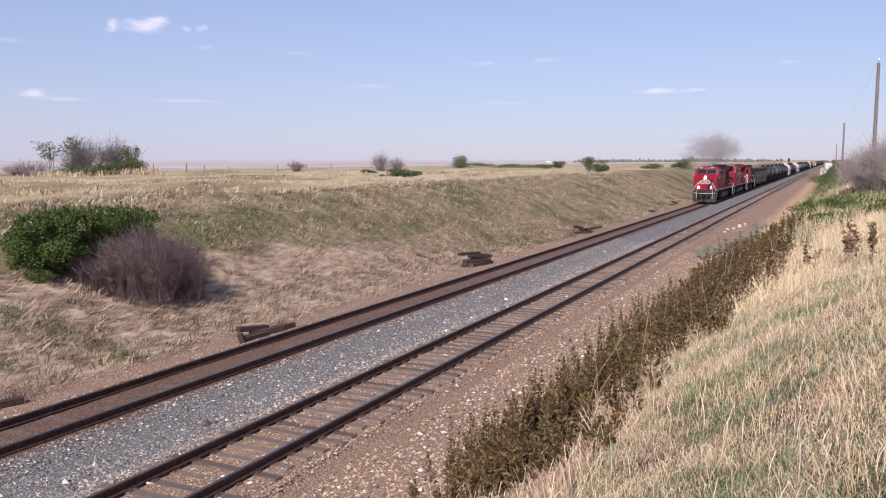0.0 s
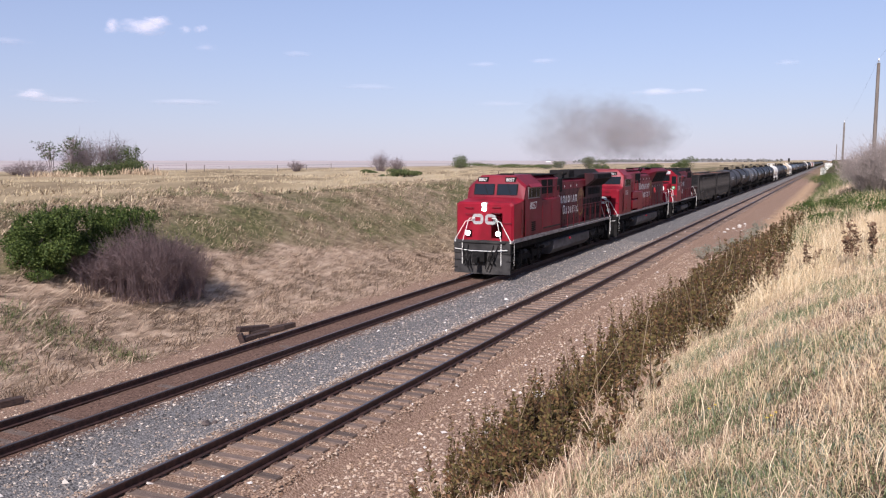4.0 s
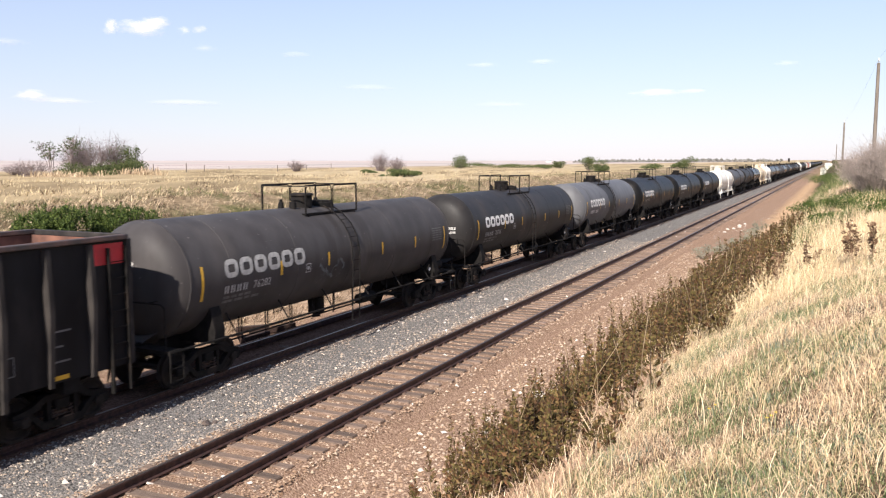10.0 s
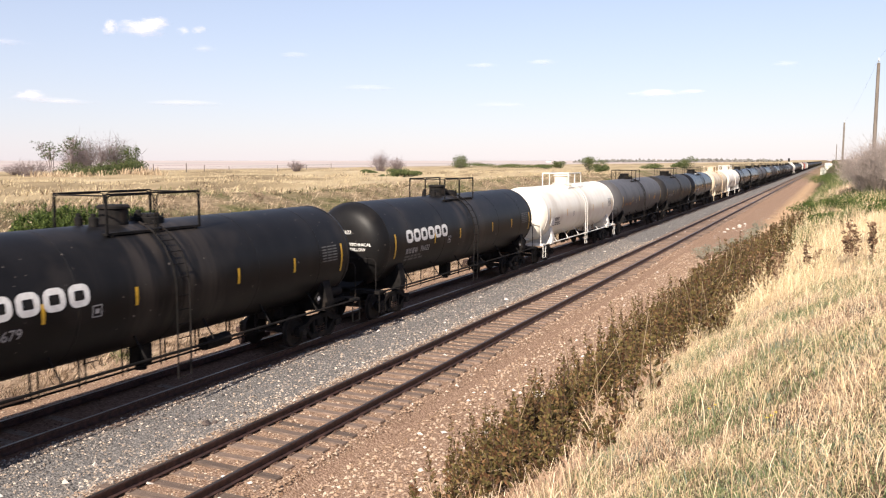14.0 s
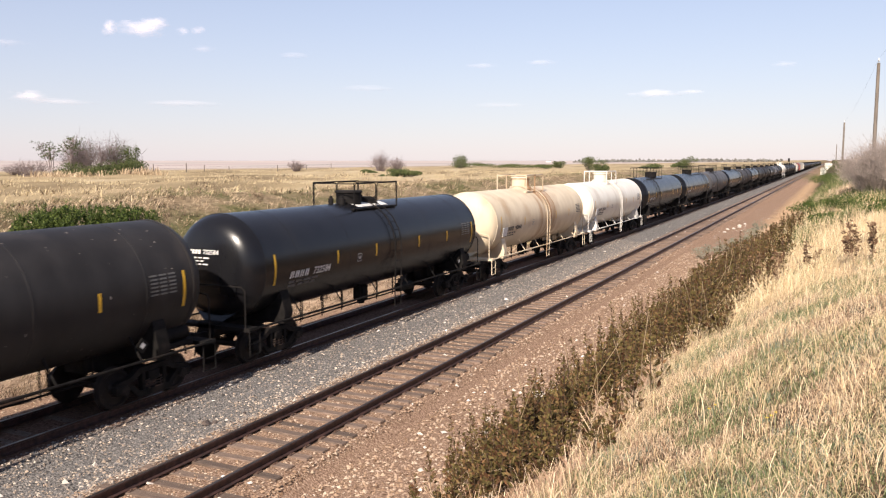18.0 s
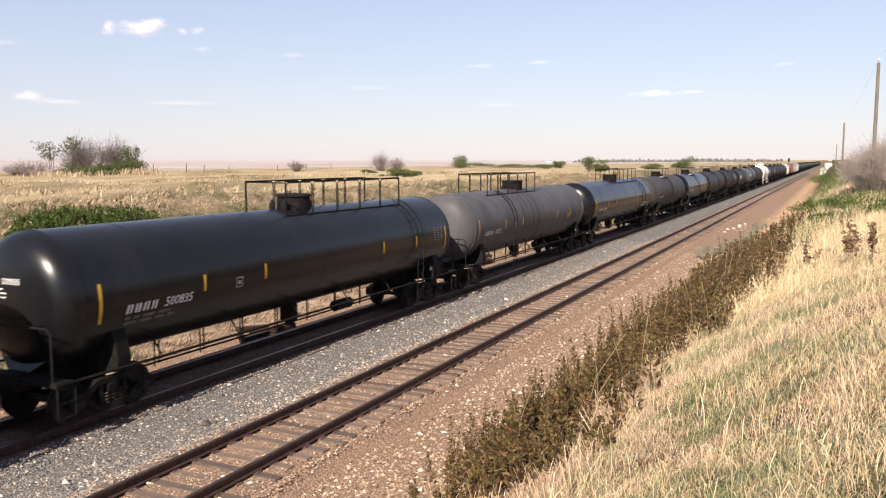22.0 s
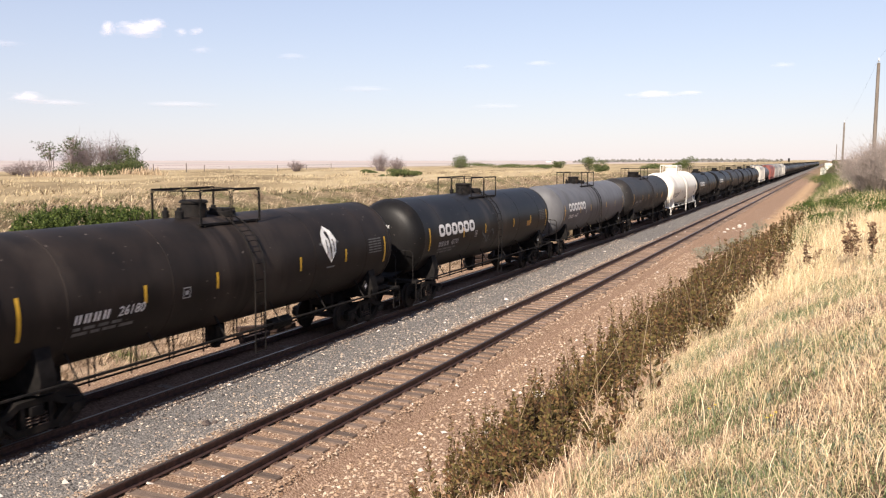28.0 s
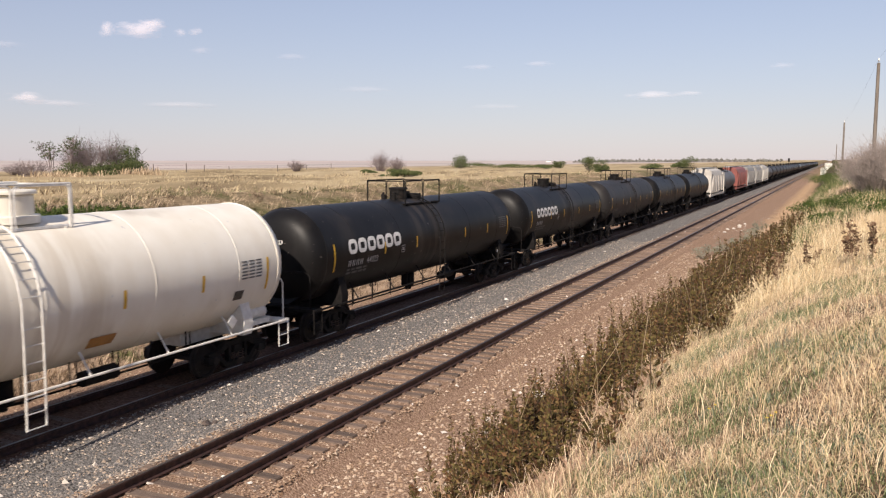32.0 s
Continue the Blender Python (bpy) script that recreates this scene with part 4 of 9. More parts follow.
        cy = c - 0.55 if style == "std" else (9.6 if flip else L - 9.6)

        def manway(m):
            w = (0.44 if tall_hatch else 0.33) if style == "std" else 0.52
            m.drum(0, cy, top - 0.1, top + 0.34, w, 18, 0.03)
            m.drum(0, cy, top + 0.34, top + 0.42, w + 0.04, 18, 0.04)
            if style == "std":
                m.drum(0.05, c + 0.42, top - 0.1, top + 0.1, 0.4, 18, 0.02)
                m.drum(0.05, c + 0.42, top + 0.1, top + 0.17, 0.3, 18, 0.04)
                for k in range(8):
                    m.rod((0.05 + 0.36 * math.cos(k * 0.785), c + 0.42 + 0.36 * math.sin(k * 0.785), top + 0.1), (0.05 + 0.36 * math.cos(k * 0.785), c + 0.42 + 0.36 * math.sin(k * 0.785), top + 0.17), 0.03, 5)
        hood = piece("manway", dome, car, manway, key=("manway", style, flip, tall_hatch, lk), label="manway with bolted cover")
        if near:
            for k, (vx, vy, vr) in enumerate(((0.2, -0.75, 0.11), (-0.2, -0.8, 0.09), (0.05, 0.7, 0.12))):
                piece("valve", BLACK_STEEL, hood, lambda m, vx=vx, vy=vy, vr=vr: (m.drum(vx, cy + vy, top - 0.05, top + 0.18, vr, 10), m.drum(vx, cy + vy, top + 0.18, top + 0.26, vr * 0.6, 8)), key=("valve", k, style, flip, tall_hatch, lk))
    # lettering and strips
    ink = LETTER_BLACK if paint in ("white", "cream") else LETTER_WHITE
    r2 = R + 0.008
    if near:
        if strip:
            for q in (1, -1):
                for i, y in enumerate((1.72, 4.85, 7.2, L - 6.6, L - 4.2, L - 1.75)):
                    tall = 0.85 if i in (0, 5) else 0.4
                    z = 2.12 if i in (0, 5) else 2.38
                    if style == "white" and i in (2,):
                        continue
                    part("reflective_strip", wrap_rects([(y, y + 0.085, z, z + tall)], r2, TZ, q).make("reflective_strip", YELLOW, 0), car, "yellow reflective strip")
        for q in (1,):
            if logo:
                for k in range(6):
                    part("maker_emblem", wrap_shape("o", 2.57 + k * 0.585, 2.58, 0.51, 0.47, 0.135, r2 + 0.003, TZ).make("maker_emblem", LETTER_DIM if logo == 2 else LETTER_WHITE, 0), car, "bold white rounded emblem painted on the jacket")
            zt = 2.19 if logo else 2.22
            yt = 2.57 if logo else (3.0 if number == "26180" else 2.45)
            lean = 0.0 if logo else 0.22
            lm = {2: LETTER_DIM, 3: LETTER_DIM}.get(logo, ink)
            if paint == "mid" and style == "std" and marks:
                lm = LETTER_ORANGE if extra == "orange" else ink
            if paint == "dark" or paint == "black":
                lm = LETTER_DIM
            if marks:
                row = Mesh()
                for k in range(4):
                    for du in (0.0, 0.1):
                        m = wrap_shape("i", yt + 0.24 * k + du, zt, 0.06, 0.2, 0.06, r2 + 0.002, TZ, lean)
                        row.add(m.v, m.f)
                part("owner_mark", row.make("owner_mark", lm, 0), car, "row of short painted bars")
            if number:
                wrap_text(number, yt + 1.13, zt, 0.21, r2 + 0.002, TZ, lm, car, q, "car_number", lean)
            rr = random.Random(int(a * 10))
            rows = []
            for k in range(2):
                rows += bars(yt, zt - 0.14 - 0.11 * k, [rr.uniform(0.15, 0.4) for _ in range(4)], 0.07, 0.08)
            part("small_print", wrap_rects(rows, r2, TZ, q).make("small_print", LETTER_FAINT, 0), car)
            tab = [(L - 2.75 + 0.28 * j, L - 2.52 + 0.28 * j, 2.5 + k * 0.085, 2.54 + k * 0.085) for k in range(6) for j in range(3)]
            tagged(part("data_panel", wrap_rects(tab, r2, TZ, q).make("data_panel", LETTER_FAINT, 0), car, "panel of small printed lines"), kind="stuff")
            part("capacity_sign", wrap_rects([(6.05, 6.30, 2.3, 2.325), (6.05, 6.30, 2.535, 2.56), (6.05, 6.075, 2.325, 2.535), (6.275, 6.30, 2.325, 2.535), (6.12, 6.23, 2.38, 2.48)], r2, TZ, q).make("capacity_sign", LETTER_DIM, 0), car)
            for i, line in enumerate(word):
                wrap_text(line, L - 4.7, 2.12 - 0.2 * i, 0.13, r2 + 0.002, TZ, LETTER_WHITE, car, q)
        # number and small print on the leading head, near its rim
        head_mark(car, paint, L, R, number, bool(marks), a, ink, logo, inset)
        pl = piece("placard", BLACK_STEEL if paint != "white" else LETTER_WHITE, car, lambda m: m.add([(1.47, L - 3.0, 1.28), (1.47, L - 2.82, 1.46), (1.47, L - 3.0, 1.64), (1.47, L - 3.18, 1.46), (1.44, L - 3.0, 1.28), (1.44, L - 2.82, 1.46), (1.44, L - 3.0, 1.64), (1.44, L - 3.18, 1.46)], [(0, 1, 2, 3), (7, 6, 5, 4), (0, 4, 5, 1), (1, 5, 6, 2), (2, 6, 7, 3), (3, 7, 4, 0)]), key=("placard", lk), label="diamond hazard placard")
        piece("placard_mark", LETTER_WHITE, pl, lambda m: m.add([(1.474, L - 3.0, 1.38), (1.474, L - 2.92, 1.46), (1.474, L - 3.0, 1.54), (1.474, L - 3.08, 1.46)], [(0, 1, 2, 3)]), key=("placardmark", lk), angle=0)
    if style == "white":
        piece("card_holder", LETTER_WHITE, car, lambda m: m.add([(1.43, 1.95, 2.02), (1.43, 2.5, 2.02), (1.5, 2.5, 2.42), (1.5, 1.95, 2.42), (1.41, 1.95, 2.02), (1.41, 2.5, 2.02), (1.48, 2.5, 2.42), (1.48, 1.95, 2.42)], [(0, 1, 2, 3), (7, 6, 5, 4), (0, 4, 5, 1), (1, 5, 6, 2), (2, 6, 7, 3), (3, 7, 4, 0)]), key=("cardholder",), label="white card holder standing off the jacket")
    return car


def head_point(R, u, v, inset=0.72):
    """A point of the leading head: u to the side, v up from the axis."""
    return (u, inset + 0.62 * head_depth(min(0.99, math.hypot(u, v) / R)) - 0.014, TANK_Z + (R - 1.47) * 0.95 + v)


def head_mark(car, paint, L, R, number, marked, seed, ink, logo, inset):
    m = Mesh()
    rr = random.Random(int(seed) + 3)

    def rect(u0, u1, v0, v1):
        vs, k = [], 5
        for i in range(k + 1):
            u = u0 + (u1 - u0) * i / k
            vs += [head_point(R, u, v0, inset), head_point(R, u, v1, inset)]
        m.add(vs, [(2 * i, 2 * i + 1, 2 * i + 3, 2 * i + 2) for i in range(k)])
    x = -0.62
    if marked:
        for i in range(4):
            rect(x + i * 0.11, x + i * 0.11 + 0.085, 0.42, 0.53)
    for k in range(3):
        u = x + 0.1
        for _ in range(3):
            w = rr.uniform(0.09, 0.2)
            rect(u, u + w, 0.3 - k * 0.085, 0.332 - k * 0.085)
            u += w + 0.05
    if marked:
        part("end_stencil", m.make("end_stencil", ink, 0), car)
        if number:
            vs, fs, w = text_verts(number, 0.12)
            t = Mesh()
            t.add([head_point(R, x + 0.5 + u, 0.42 + v, inset) for u, v in vs], fs)
            part("end_number", t.make("end_number", ink, 0), car)


def head_words(car, lines, R=1.47):
    for i, body in enumerate(lines):
        vs, fs, w = text_verts(body, 0.10)
        t = Mesh()
        t.add([head_point(R, 0.25 + u, 0.02 - 0.17 * i + v) for u, v in vs], fs)
        part("lettering", t.make("lettering", LETTER_WHITE, 0), car)


# ---------------------------------------------------------------- open cars and hoppers
def gondola(a, b, number, label, seed, red_end=False):
    L, car = b - a, thing("gondola_car", label, "gondola car", group="open cars of the train")
    MOVERS.append((car, a))
    body = surf("black_gondola_paint", (0.016, 0.0155, 0.0165), (0.010, 0.0095, 0.010), 1.5, 0.55, 0, 0.06, stain=(0.032, 0.028, 0.026), stain_scale=0.9, stain_at=0.56, stretch=(1, 1, 0.4), spec=0.12)
    ribm = surf("worn_rib_paint", (0.046, 0.040, 0.037), (0.020, 0.018, 0.018), 3, 0.6, 0, 0.06, stretch=(1, 1, 0.5), spec=0.15)
    y0, y1, hw, zt = 0.55, L - 0.55, 1.42, 3.85
    freight_truck(car, 2.0)
    freight_truck(car, L - 2.0)
    couplers(car, L)
    for s in (-1, 1):
        x0, x1 = sorted((s * (hw - 0.05), s * hw))
        xi0, xi1 = sorted((s * (hw - 0.06), s * (hw - 0.054)))
        piece("side_wall", body, car, lambda m, x0=x0, x1=x1: m.prism([(y0, 1.15), (y0 + 2.7, 1.15), (y0 + 3.3, 0.92), (y1 - 3.3, 0.92), (y1 - 2.7, 1.15), (y1, 1.15), (y1, zt), (y0, zt)], "x", x0, x1))
        piece("lining", RUST_IN, car, lambda m, a0=xi0, a1=xi1: m.box(a0, a1, y0 + 0.06, y1 - 0.06, 1.3, zt - 0.01), label="rusty inner face of the side")
        n = 13
        for i in range(n):
            y = y0 + 0.95 + (y1 - y0 - 1.9) * i / (n - 1)
            low = 0.86 if 2.9 < y < L - 2.9 else 1.08
            piece("rib", ribm, car, lambda m, s=s, low=low: m.add(
                [(s * hw, -0.07, low), (s * hw, 0.07, low), (s * (hw + 0.05), 0.05, low), (s * (hw + 0.05), -0.05, low),
                 (s * hw, -0.09, 2.6), (s * hw, 0.09, 2.6), (s * (hw + 0.15), 0.055, 2.6), (s * (hw + 0.15), -0.055, 2.6),
                 (s * hw, -0.07, zt - 0.05), (s * hw, 0.07, zt - 0.05), (s * (hw + 0.09), 0.05, zt - 0.05), (s * (hw + 0.09), -0.05, zt - 0.05)],
                [(0, 1, 5, 4), (1, 2, 6, 5), (2, 3, 7, 6), (3, 0, 4, 7), (4, 5, 9, 8), (5, 6, 10, 9), (6, 7, 11, 10), (7, 4, 8, 11), (8, 9, 10, 11), (3, 2, 1, 0)]), key=("rib", s, low), at=pose(0, y, 0))
        a0, a1 = sorted((s * (hw - 0.1), s * (hw + 0.12)))
        piece("top_chord", surf("rusty_top_chord", (0.11, 0.062, 0.05), (0.05, 0.038, 0.034), 3, 0.75, 0, 0.1), car, lambda m, a0=a0, a1=a1: m.box(a0, a1, y0 - 0.02, y1 + 0.02, zt, zt + 0.1, 0.02), label="rusty top rail")
        piece("ladder", BLACK_STEEL, car, lambda m, s=s: [m.rod((s * (hw + 0.07), y1 - 0.5, z), (s * (hw + 0.07), y1 - 0.08, z), 0.014, 4) for z in (1.3, 1.65, 2.0, 2.35, 2.7, 3.05, 3.4)] + [m.box(*sorted((s * hw, s * (hw + 0.1))), y, y + 0.04, 0.6, 3.7) for y in (y1 - 0.52, y1 - 0.06)], label="corner ladder")
        piece("sill_step", BLACK_STEEL, car, lambda m, s=s: m.pipe([(s * hw, y0 + 0.1, 1.15), (s * hw, y0 + 0.1, 0.5), (s * hw, y0 + 0.5, 0.5), (s * hw, y0 + 0.5, 1.15)], 0.02))
    for e, (ya, yb) in enumerate(((y0, y0 + 0.06), (y1 - 0.06, y1))):
        piece("end_wall", body, car, lambda m, ya=ya, yb=yb: m.box(-hw, hw, ya, yb, 1.15, zt))
        s = -1 if e == 0 else 1
        yo = ya if e == 0 else yb

        def end_ribs(m, s=s, yo=yo):
            for z in (1.62, 2.5):
                m.prism([(yo, z), (yo, z + 0.24), (yo + s * 0.16, z + 0.2), (yo + s * 0.16, z + 0.04)], "x", -hw + 0.02, hw - 0.02)
            for x in (-1.02, -0.62, -0.2, 0.22, 0.62):
                m.box(x - 0.05, x + 0.05, min(yo, yo + s * 0.07), max(yo, yo + s * 0.07), 1.2, zt - 0.05)
            for x in (-hw, hw):
                m.box(x - 0.06, x + 0.06, min(yo, yo + s * 0.12), max(yo, yo + s * 0.12), 1.15, zt)
            m.box(-hw - 0.02, hw + 0.02, min(yo, yo + s * 0.1), max(yo, yo + s * 0.1), zt - 0.02, zt + 0.1, 0.02)
            for x in (0.9, 1.32):
                m.rod((x, yo + s * 0.13, 1.2), (x, yo + s * 0.13, zt), 0.016, 4)
            for k in range(7):
                m.rod((0.9, yo + s * 0.13, 1.35 + k * 0.36), (1.32, yo + s * 0.13, 1.35 + k * 0.36), 0.014, 4)
        piece("end_ribs", ribm, car, end_ribs, label="pressed end ribs and ladder")
        piece("end_lining", RUST_IN, car, lambda m, ya=ya, yb=yb, e=e: m.box(-hw + 0.07, hw - 0.07, *((yb + 0.003, yb + 0.012) if e == 0 else (ya - 0.012, ya - 0.003)), 1.3, zt - 0.01), label="rusty inner face of the end")
    piece("floor_plate", RUST_IN, car, lambda m: m.box(-hw + 0.06, hw - 0.06, y0 + 0.07, y1 - 0.07, 1.16, 1.26))
    piece("center_sill", BLACK_STEEL, car, lambda m: (m.box(-0.25, 0.25, 0.6, L - 0.6, 0.75, 1.16), m.box(-1.38, 1.38, 1.8, 2.2, 0.86, 1.16), m.box(-1.38, 1.38, L - 2.2, L - 1.8, 0.86, 1.16), m.rod((0.9, L / 2 + 1, 0.85), (0.9, L / 2 + 2, 0.85), 0.16, 10)))
    xl = hw + 0.006
    m = Mesh()
    yr = y0 + 0.95 + (y1 - y0 - 1.9) / 6
    for y, w in ((yr - 0.62, 0.2), (yr - 0.36, 0.2), (yr + 0.15, 0.2), (yr + 0.42, 0.2)):
        m.add([(xl, y, 2.3), (xl, y + w, 2.3), (xl, y + w, 2.62), (xl, y, 2.62)], [(0, 1, 2, 3)])
    part("owner_mark", m.make("owner_mark", LETTER_WHITE, 0), car)
    side_text(number[:2], yr - 0.58, 1.78, 0.3, xl, LETTER_WHITE, car, name="car_number")
    side_text(number[2:], yr + 0.13, 1.78, 0.3, xl, LETTER_WHITE, car, name="car_number")
    m = Mesh()
    for x in (-0.95, -0.8, -0.65, -0.5):
        m.add([(x, y0 - 0.006, zt - 0.36), (x + 0.11, y0 - 0.006, zt - 0.36), (x + 0.11, y0 - 0.006, zt - 0.2), (x, y0 - 0.006, zt - 0.2)], [(0, 1, 2, 3)])
    part("owner_mark", m.make("owner_mark", LETTER_WHITE, 0), car)
    vs, fs, w = text_verts(number, 0.16)
    t = Mesh().add([(-0.25 + u, y0 - 0.006, zt - 0.36 + v) for u, v in vs], fs)
    part("end_number", t.make("end_number", LETTER_WHITE, 0), car)
    m = Mesh()
    ys = y1 - 3.1
    for q0, q1, z0, z1 in ((0, 0.36, 1.5, 1.525), (0, 0.36, 1.855, 1.88), (0, 0.025, 1.525, 1.855), (0.335, 0.36, 1.525, 1.855)):
        m.add([(xl, ys + q0, z0), (xl, ys + q1, z0), (xl, ys + q1, z1), (xl, ys + q0, z1)], [(0, 1, 2, 3)])
    for k, w in enumerate((0.5, 0.35, 0.55)):
        m.add([(xl, ys + 1.1, 1.55 + 0.3 * k), (xl, ys + 1.1 + w, 1.55 + 0.3 * k), (xl, ys + 1.1 + w, 1.59 + 0.3 * k), (xl, ys + 1.1, 1.59 + 0.3 * k)], [(0, 1, 2, 3)])
    tagged(part("small_print", m.make("small_print", LETTER_FAINT, 0), car), kind="stuff")
    for y in (y0 + 4.2, y0 + 6.3, y0 + 8.4, y1 - 4.4, y1 - 2.0):
        part("reflective_strip", Mesh().box(xl - 0.004, xl, y, y + 0.45, 1.0 if 3.9 < y < y1 - 4 else 1.2, 1.09 if 3.9 < y < y1 - 4 else 1.29).make("reflective_strip", YELLOW, 0), car, "grimy yellow reflective strip")
    if red_end:
        part("red_patch", Mesh().box(xl - 0.004, xl + 0.002, y1 - 0.92, y1 - 0.06, zt - 0.5, zt - 0.06).make("red_patch", RED_PAINT, 0), car, "bright red painted corner")
    else:
        graffiti(car, y0 + 6.0, 1.2, xl, seed)
    return car


def graffiti(car, y, z, x, seed):
    """Faded sprayed loops and wedges, no writing."""
    r = random.Random(seed)
    cols = [surf("sprayed_grey", (0.20, 0.19, 0.185), (0.12, 0.115, 0.11), 5, 0.8, 0, 0), surf("sprayed_teal", (0.10, 0.17, 0.17), (0.06, 0.10, 0.10), 5, 0.8, 0, 0), surf("sprayed_brown", (0.16, 0.10, 0.075), (0.10, 0.065, 0.05), 5, 0.8, 0, 0)]
    for k in range(7):
        m = Mesh()
        yc, w, h = y + k * 0.62, r.uniform(0.22, 0.4), r.uniform(0.5, 0.95)
        n = 9
        vs = []
        for i in range(n + 1):
            t = i / n
            yy = yc + w * math.sin(t * 3.0 + k) + 0.25 * t
            zz = z + h * t
            b = 0.05 + 0.06 * math.sin(t * math.pi)
            vs += [(x, yy - b, zz), (x, yy + b, zz)]
        m.add(vs, [(2 * i, 2 * i + 1, 2 * i + 3, 2 * i + 2) for i in range(n)])
        part("sprayed_stroke", m.make("sprayed_stroke", cols[k % 3], 0), car, "faded spray paint")


def hopper(a, b, paint, label, near=False):
    """Covered hopper with bays below and a walkway on the roof."""
    L, car = b - a, thing("hopper_car", label, "hopper car", group="covered hoppers of the train")
    MOVERS.append((car, a))
    freight_truck(car, 1.9, False)
    freight_truck(car, L - 1.9, False)
    couplers(car, L)
    body = {"white": surf("hopper_white_paint", (0.52, 0.49, 0.44), (0.40, 0.37, 0.33), 1.5, 0.55, 0, 0.04, stain=(0.36, 0.33, 0.29), stain_scale=0.7),
            "red": surf("hopper_red_paint", (0.26, 0.07, 0.055), (0.19, 0.055, 0.045), 1.5, 0.55, 0, 0.04, stain=(0.22, 0.07, 0.05), stain_scale=0.7),
            "grey": surf("hopper_grey_paint", (0.30, 0.285, 0.265), (0.21, 0.20, 0.185), 1.5, 0.55, 0, 0.04, stain=(0.24, 0.21, 0.19), stain_scale=0.7)}[paint]
    sec = [(-1.4, 1.5), (1.4, 1.5), (1.52, 2.4), (1.52, 3.5), (1.2, 4.2), (0.6, 4.45), (-0.6, 4.45), (-1.2, 4.2), (-1.52, 3.5), (-1.52, 2.4)]
    piece("body", body, car, lambda m: m.loft([(2.3, sec), (L - 2.3, sec)]), key=("hopperbody", round(L, 1)))

    def ends(m):
        for s, y in ((1, 0.7), (-1, L - 0.7)):
            yb = y + s * 1.7
            m.add([(-1.5, y + s * 1.6, 3.9), (1.5, y + s * 1.6, 3.9), (1.35, yb + s * 1.0, 1.5), (-1.35, yb + s * 1.0, 1.5), (-1.5, y + s * 1.75, 3.9), (1.5, y + s * 1.75, 3.9), (1.35, yb + s * 1.2, 1.5), (-1.35, yb + s * 1.2, 1.5)],
                  [(0, 1, 2, 3), (7, 6, 5, 4), (0, 4, 5, 1), (1, 5, 6, 2), (2, 6, 7, 3), (3, 7, 4, 0)])
            for x in (-1.45, 1.45):
                m.box(x - 0.06, x + 0.06, min(y, y + s * 0.14), max(y, y + s * 0.14), 1.0, 3.9)
                m.box(x - 0.05, x + 0.05, min(y, y + s * 1.7), max(y, y + s * 1.7), 3.7, 3.9)
        m.box(-1.5, 1.5, 0.65, L - 0.65, 1.05, 1.25)
    piece("end_posts", body, car, ends, key=("hopperends", round(L, 1)), label="slope sheets and end posts")
    for i in range(3):
        y = 3.4 + (L - 6.8) * (i + 0.5) / 3
        w = (L - 6.8) / 6 - 0.15
        piece("bay", body, car, lambda m, w=w: m.add([(-1.3, -w, 1.5), (1.3, -w, 1.5), (1.3, w, 1.5), (-1.3, w, 1.5), (-0.5, -0.3, 0.6), (0.5, -0.3, 0.6), (0.5, 0.3, 0.6), (-0.5, 0.3, 0.6)], [(0, 1, 2, 3), (7, 6, 5, 4), (0, 4, 5, 1), (1, 5, 6, 2), (2, 6, 7, 3), (3, 7, 4, 0)]), key=("bay", round(L, 1)), at=pose(0, y, 0))
    piece("roof_walk", GALV, car, lambda m: (m.box(-0.5, -0.25, 1.0, L - 1.0, 4.55, 4.6), m.box(0.25, 0.5, 1.0, L - 1.0, 4.55, 4.6), [m.box(-0.5, 0.5, 1.2 + k * 1.9, 1.3 + k * 1.9, 4.44, 4.56) for k in range(int((L - 2.4) / 1.9))]), key=("roofwalk", round(L, 1)), label="galvanised roof walkway")
    for s in (-1, 1):
        for i in range(7):
            y = 2.4 + (L - 4.8) * i / 6
            piece("side_post", body, car, lambda m, s=s: m.box(*sorted((s * 1.515, s * 1.57)), -0.05, 0.05, 1.5, 3.6), key=("hopperpost", s), at=pose(0, y, 0))
    return car

# ---------------------------------------------------------------- locomotives
def octo(hw, z0, z1, cw=0.3, ch=0.35):
    """Cross-section with cut shoulders."""
    return [(-hw, z0), (hw, z0), (hw, z1 - ch), (hw - cw, z1), (-hw + cw, z1), (-hw, z1 - ch)]


def handrails(car, ys, z0, z1, x, material=None, name="handrail"):
    """Walkway posts, each a part, and the rail that joins them."""
    material = material or RED
    for s in (-1, 1):
        for y in ys:
            piece("handrail_post", material, car, lambda m: m.rod((0, 0, 0), (0, 0, z1 - z0), 0.022, 6), key=("post", round(z1 - z0, 2)), at=pose(s * x, y, z0))
        piece(name, material, car, lambda m, s=s: m.pipe([(s * x, ys[0], z1), (s * x, ys[-1], z1)], 0.02))


def side_blocks(car, name, cells, z, h, x, material, label=""):
    """Plain painted emblems on the side in place of a company name."""
    for i, (y, w, hh) in enumerate(cells):
        kind = ("owgwoiwg" if len(cells) == 8 else "owoigio")[i]
        if kind == "i":
            y, w = y + w * 0.3, w * 0.4
        vs, fs = plain_shape(kind, w, hh, min(0.115, w * 0.8))
        part(name, Mesh().add([(x, y + u, z + v) for u, v in vs], fs).make(name, material, 0), car, label)


def row_of(n, y, w, gap, h, first=1.25):
    out = []
    for i in range(n):
        k = first if i == 0 else 1.0
        out.append((y, w * (1.1 if i == 0 else 1.0), h * k))
        y += w * (1.1 if i == 0 else 1.0) + gap
    return out


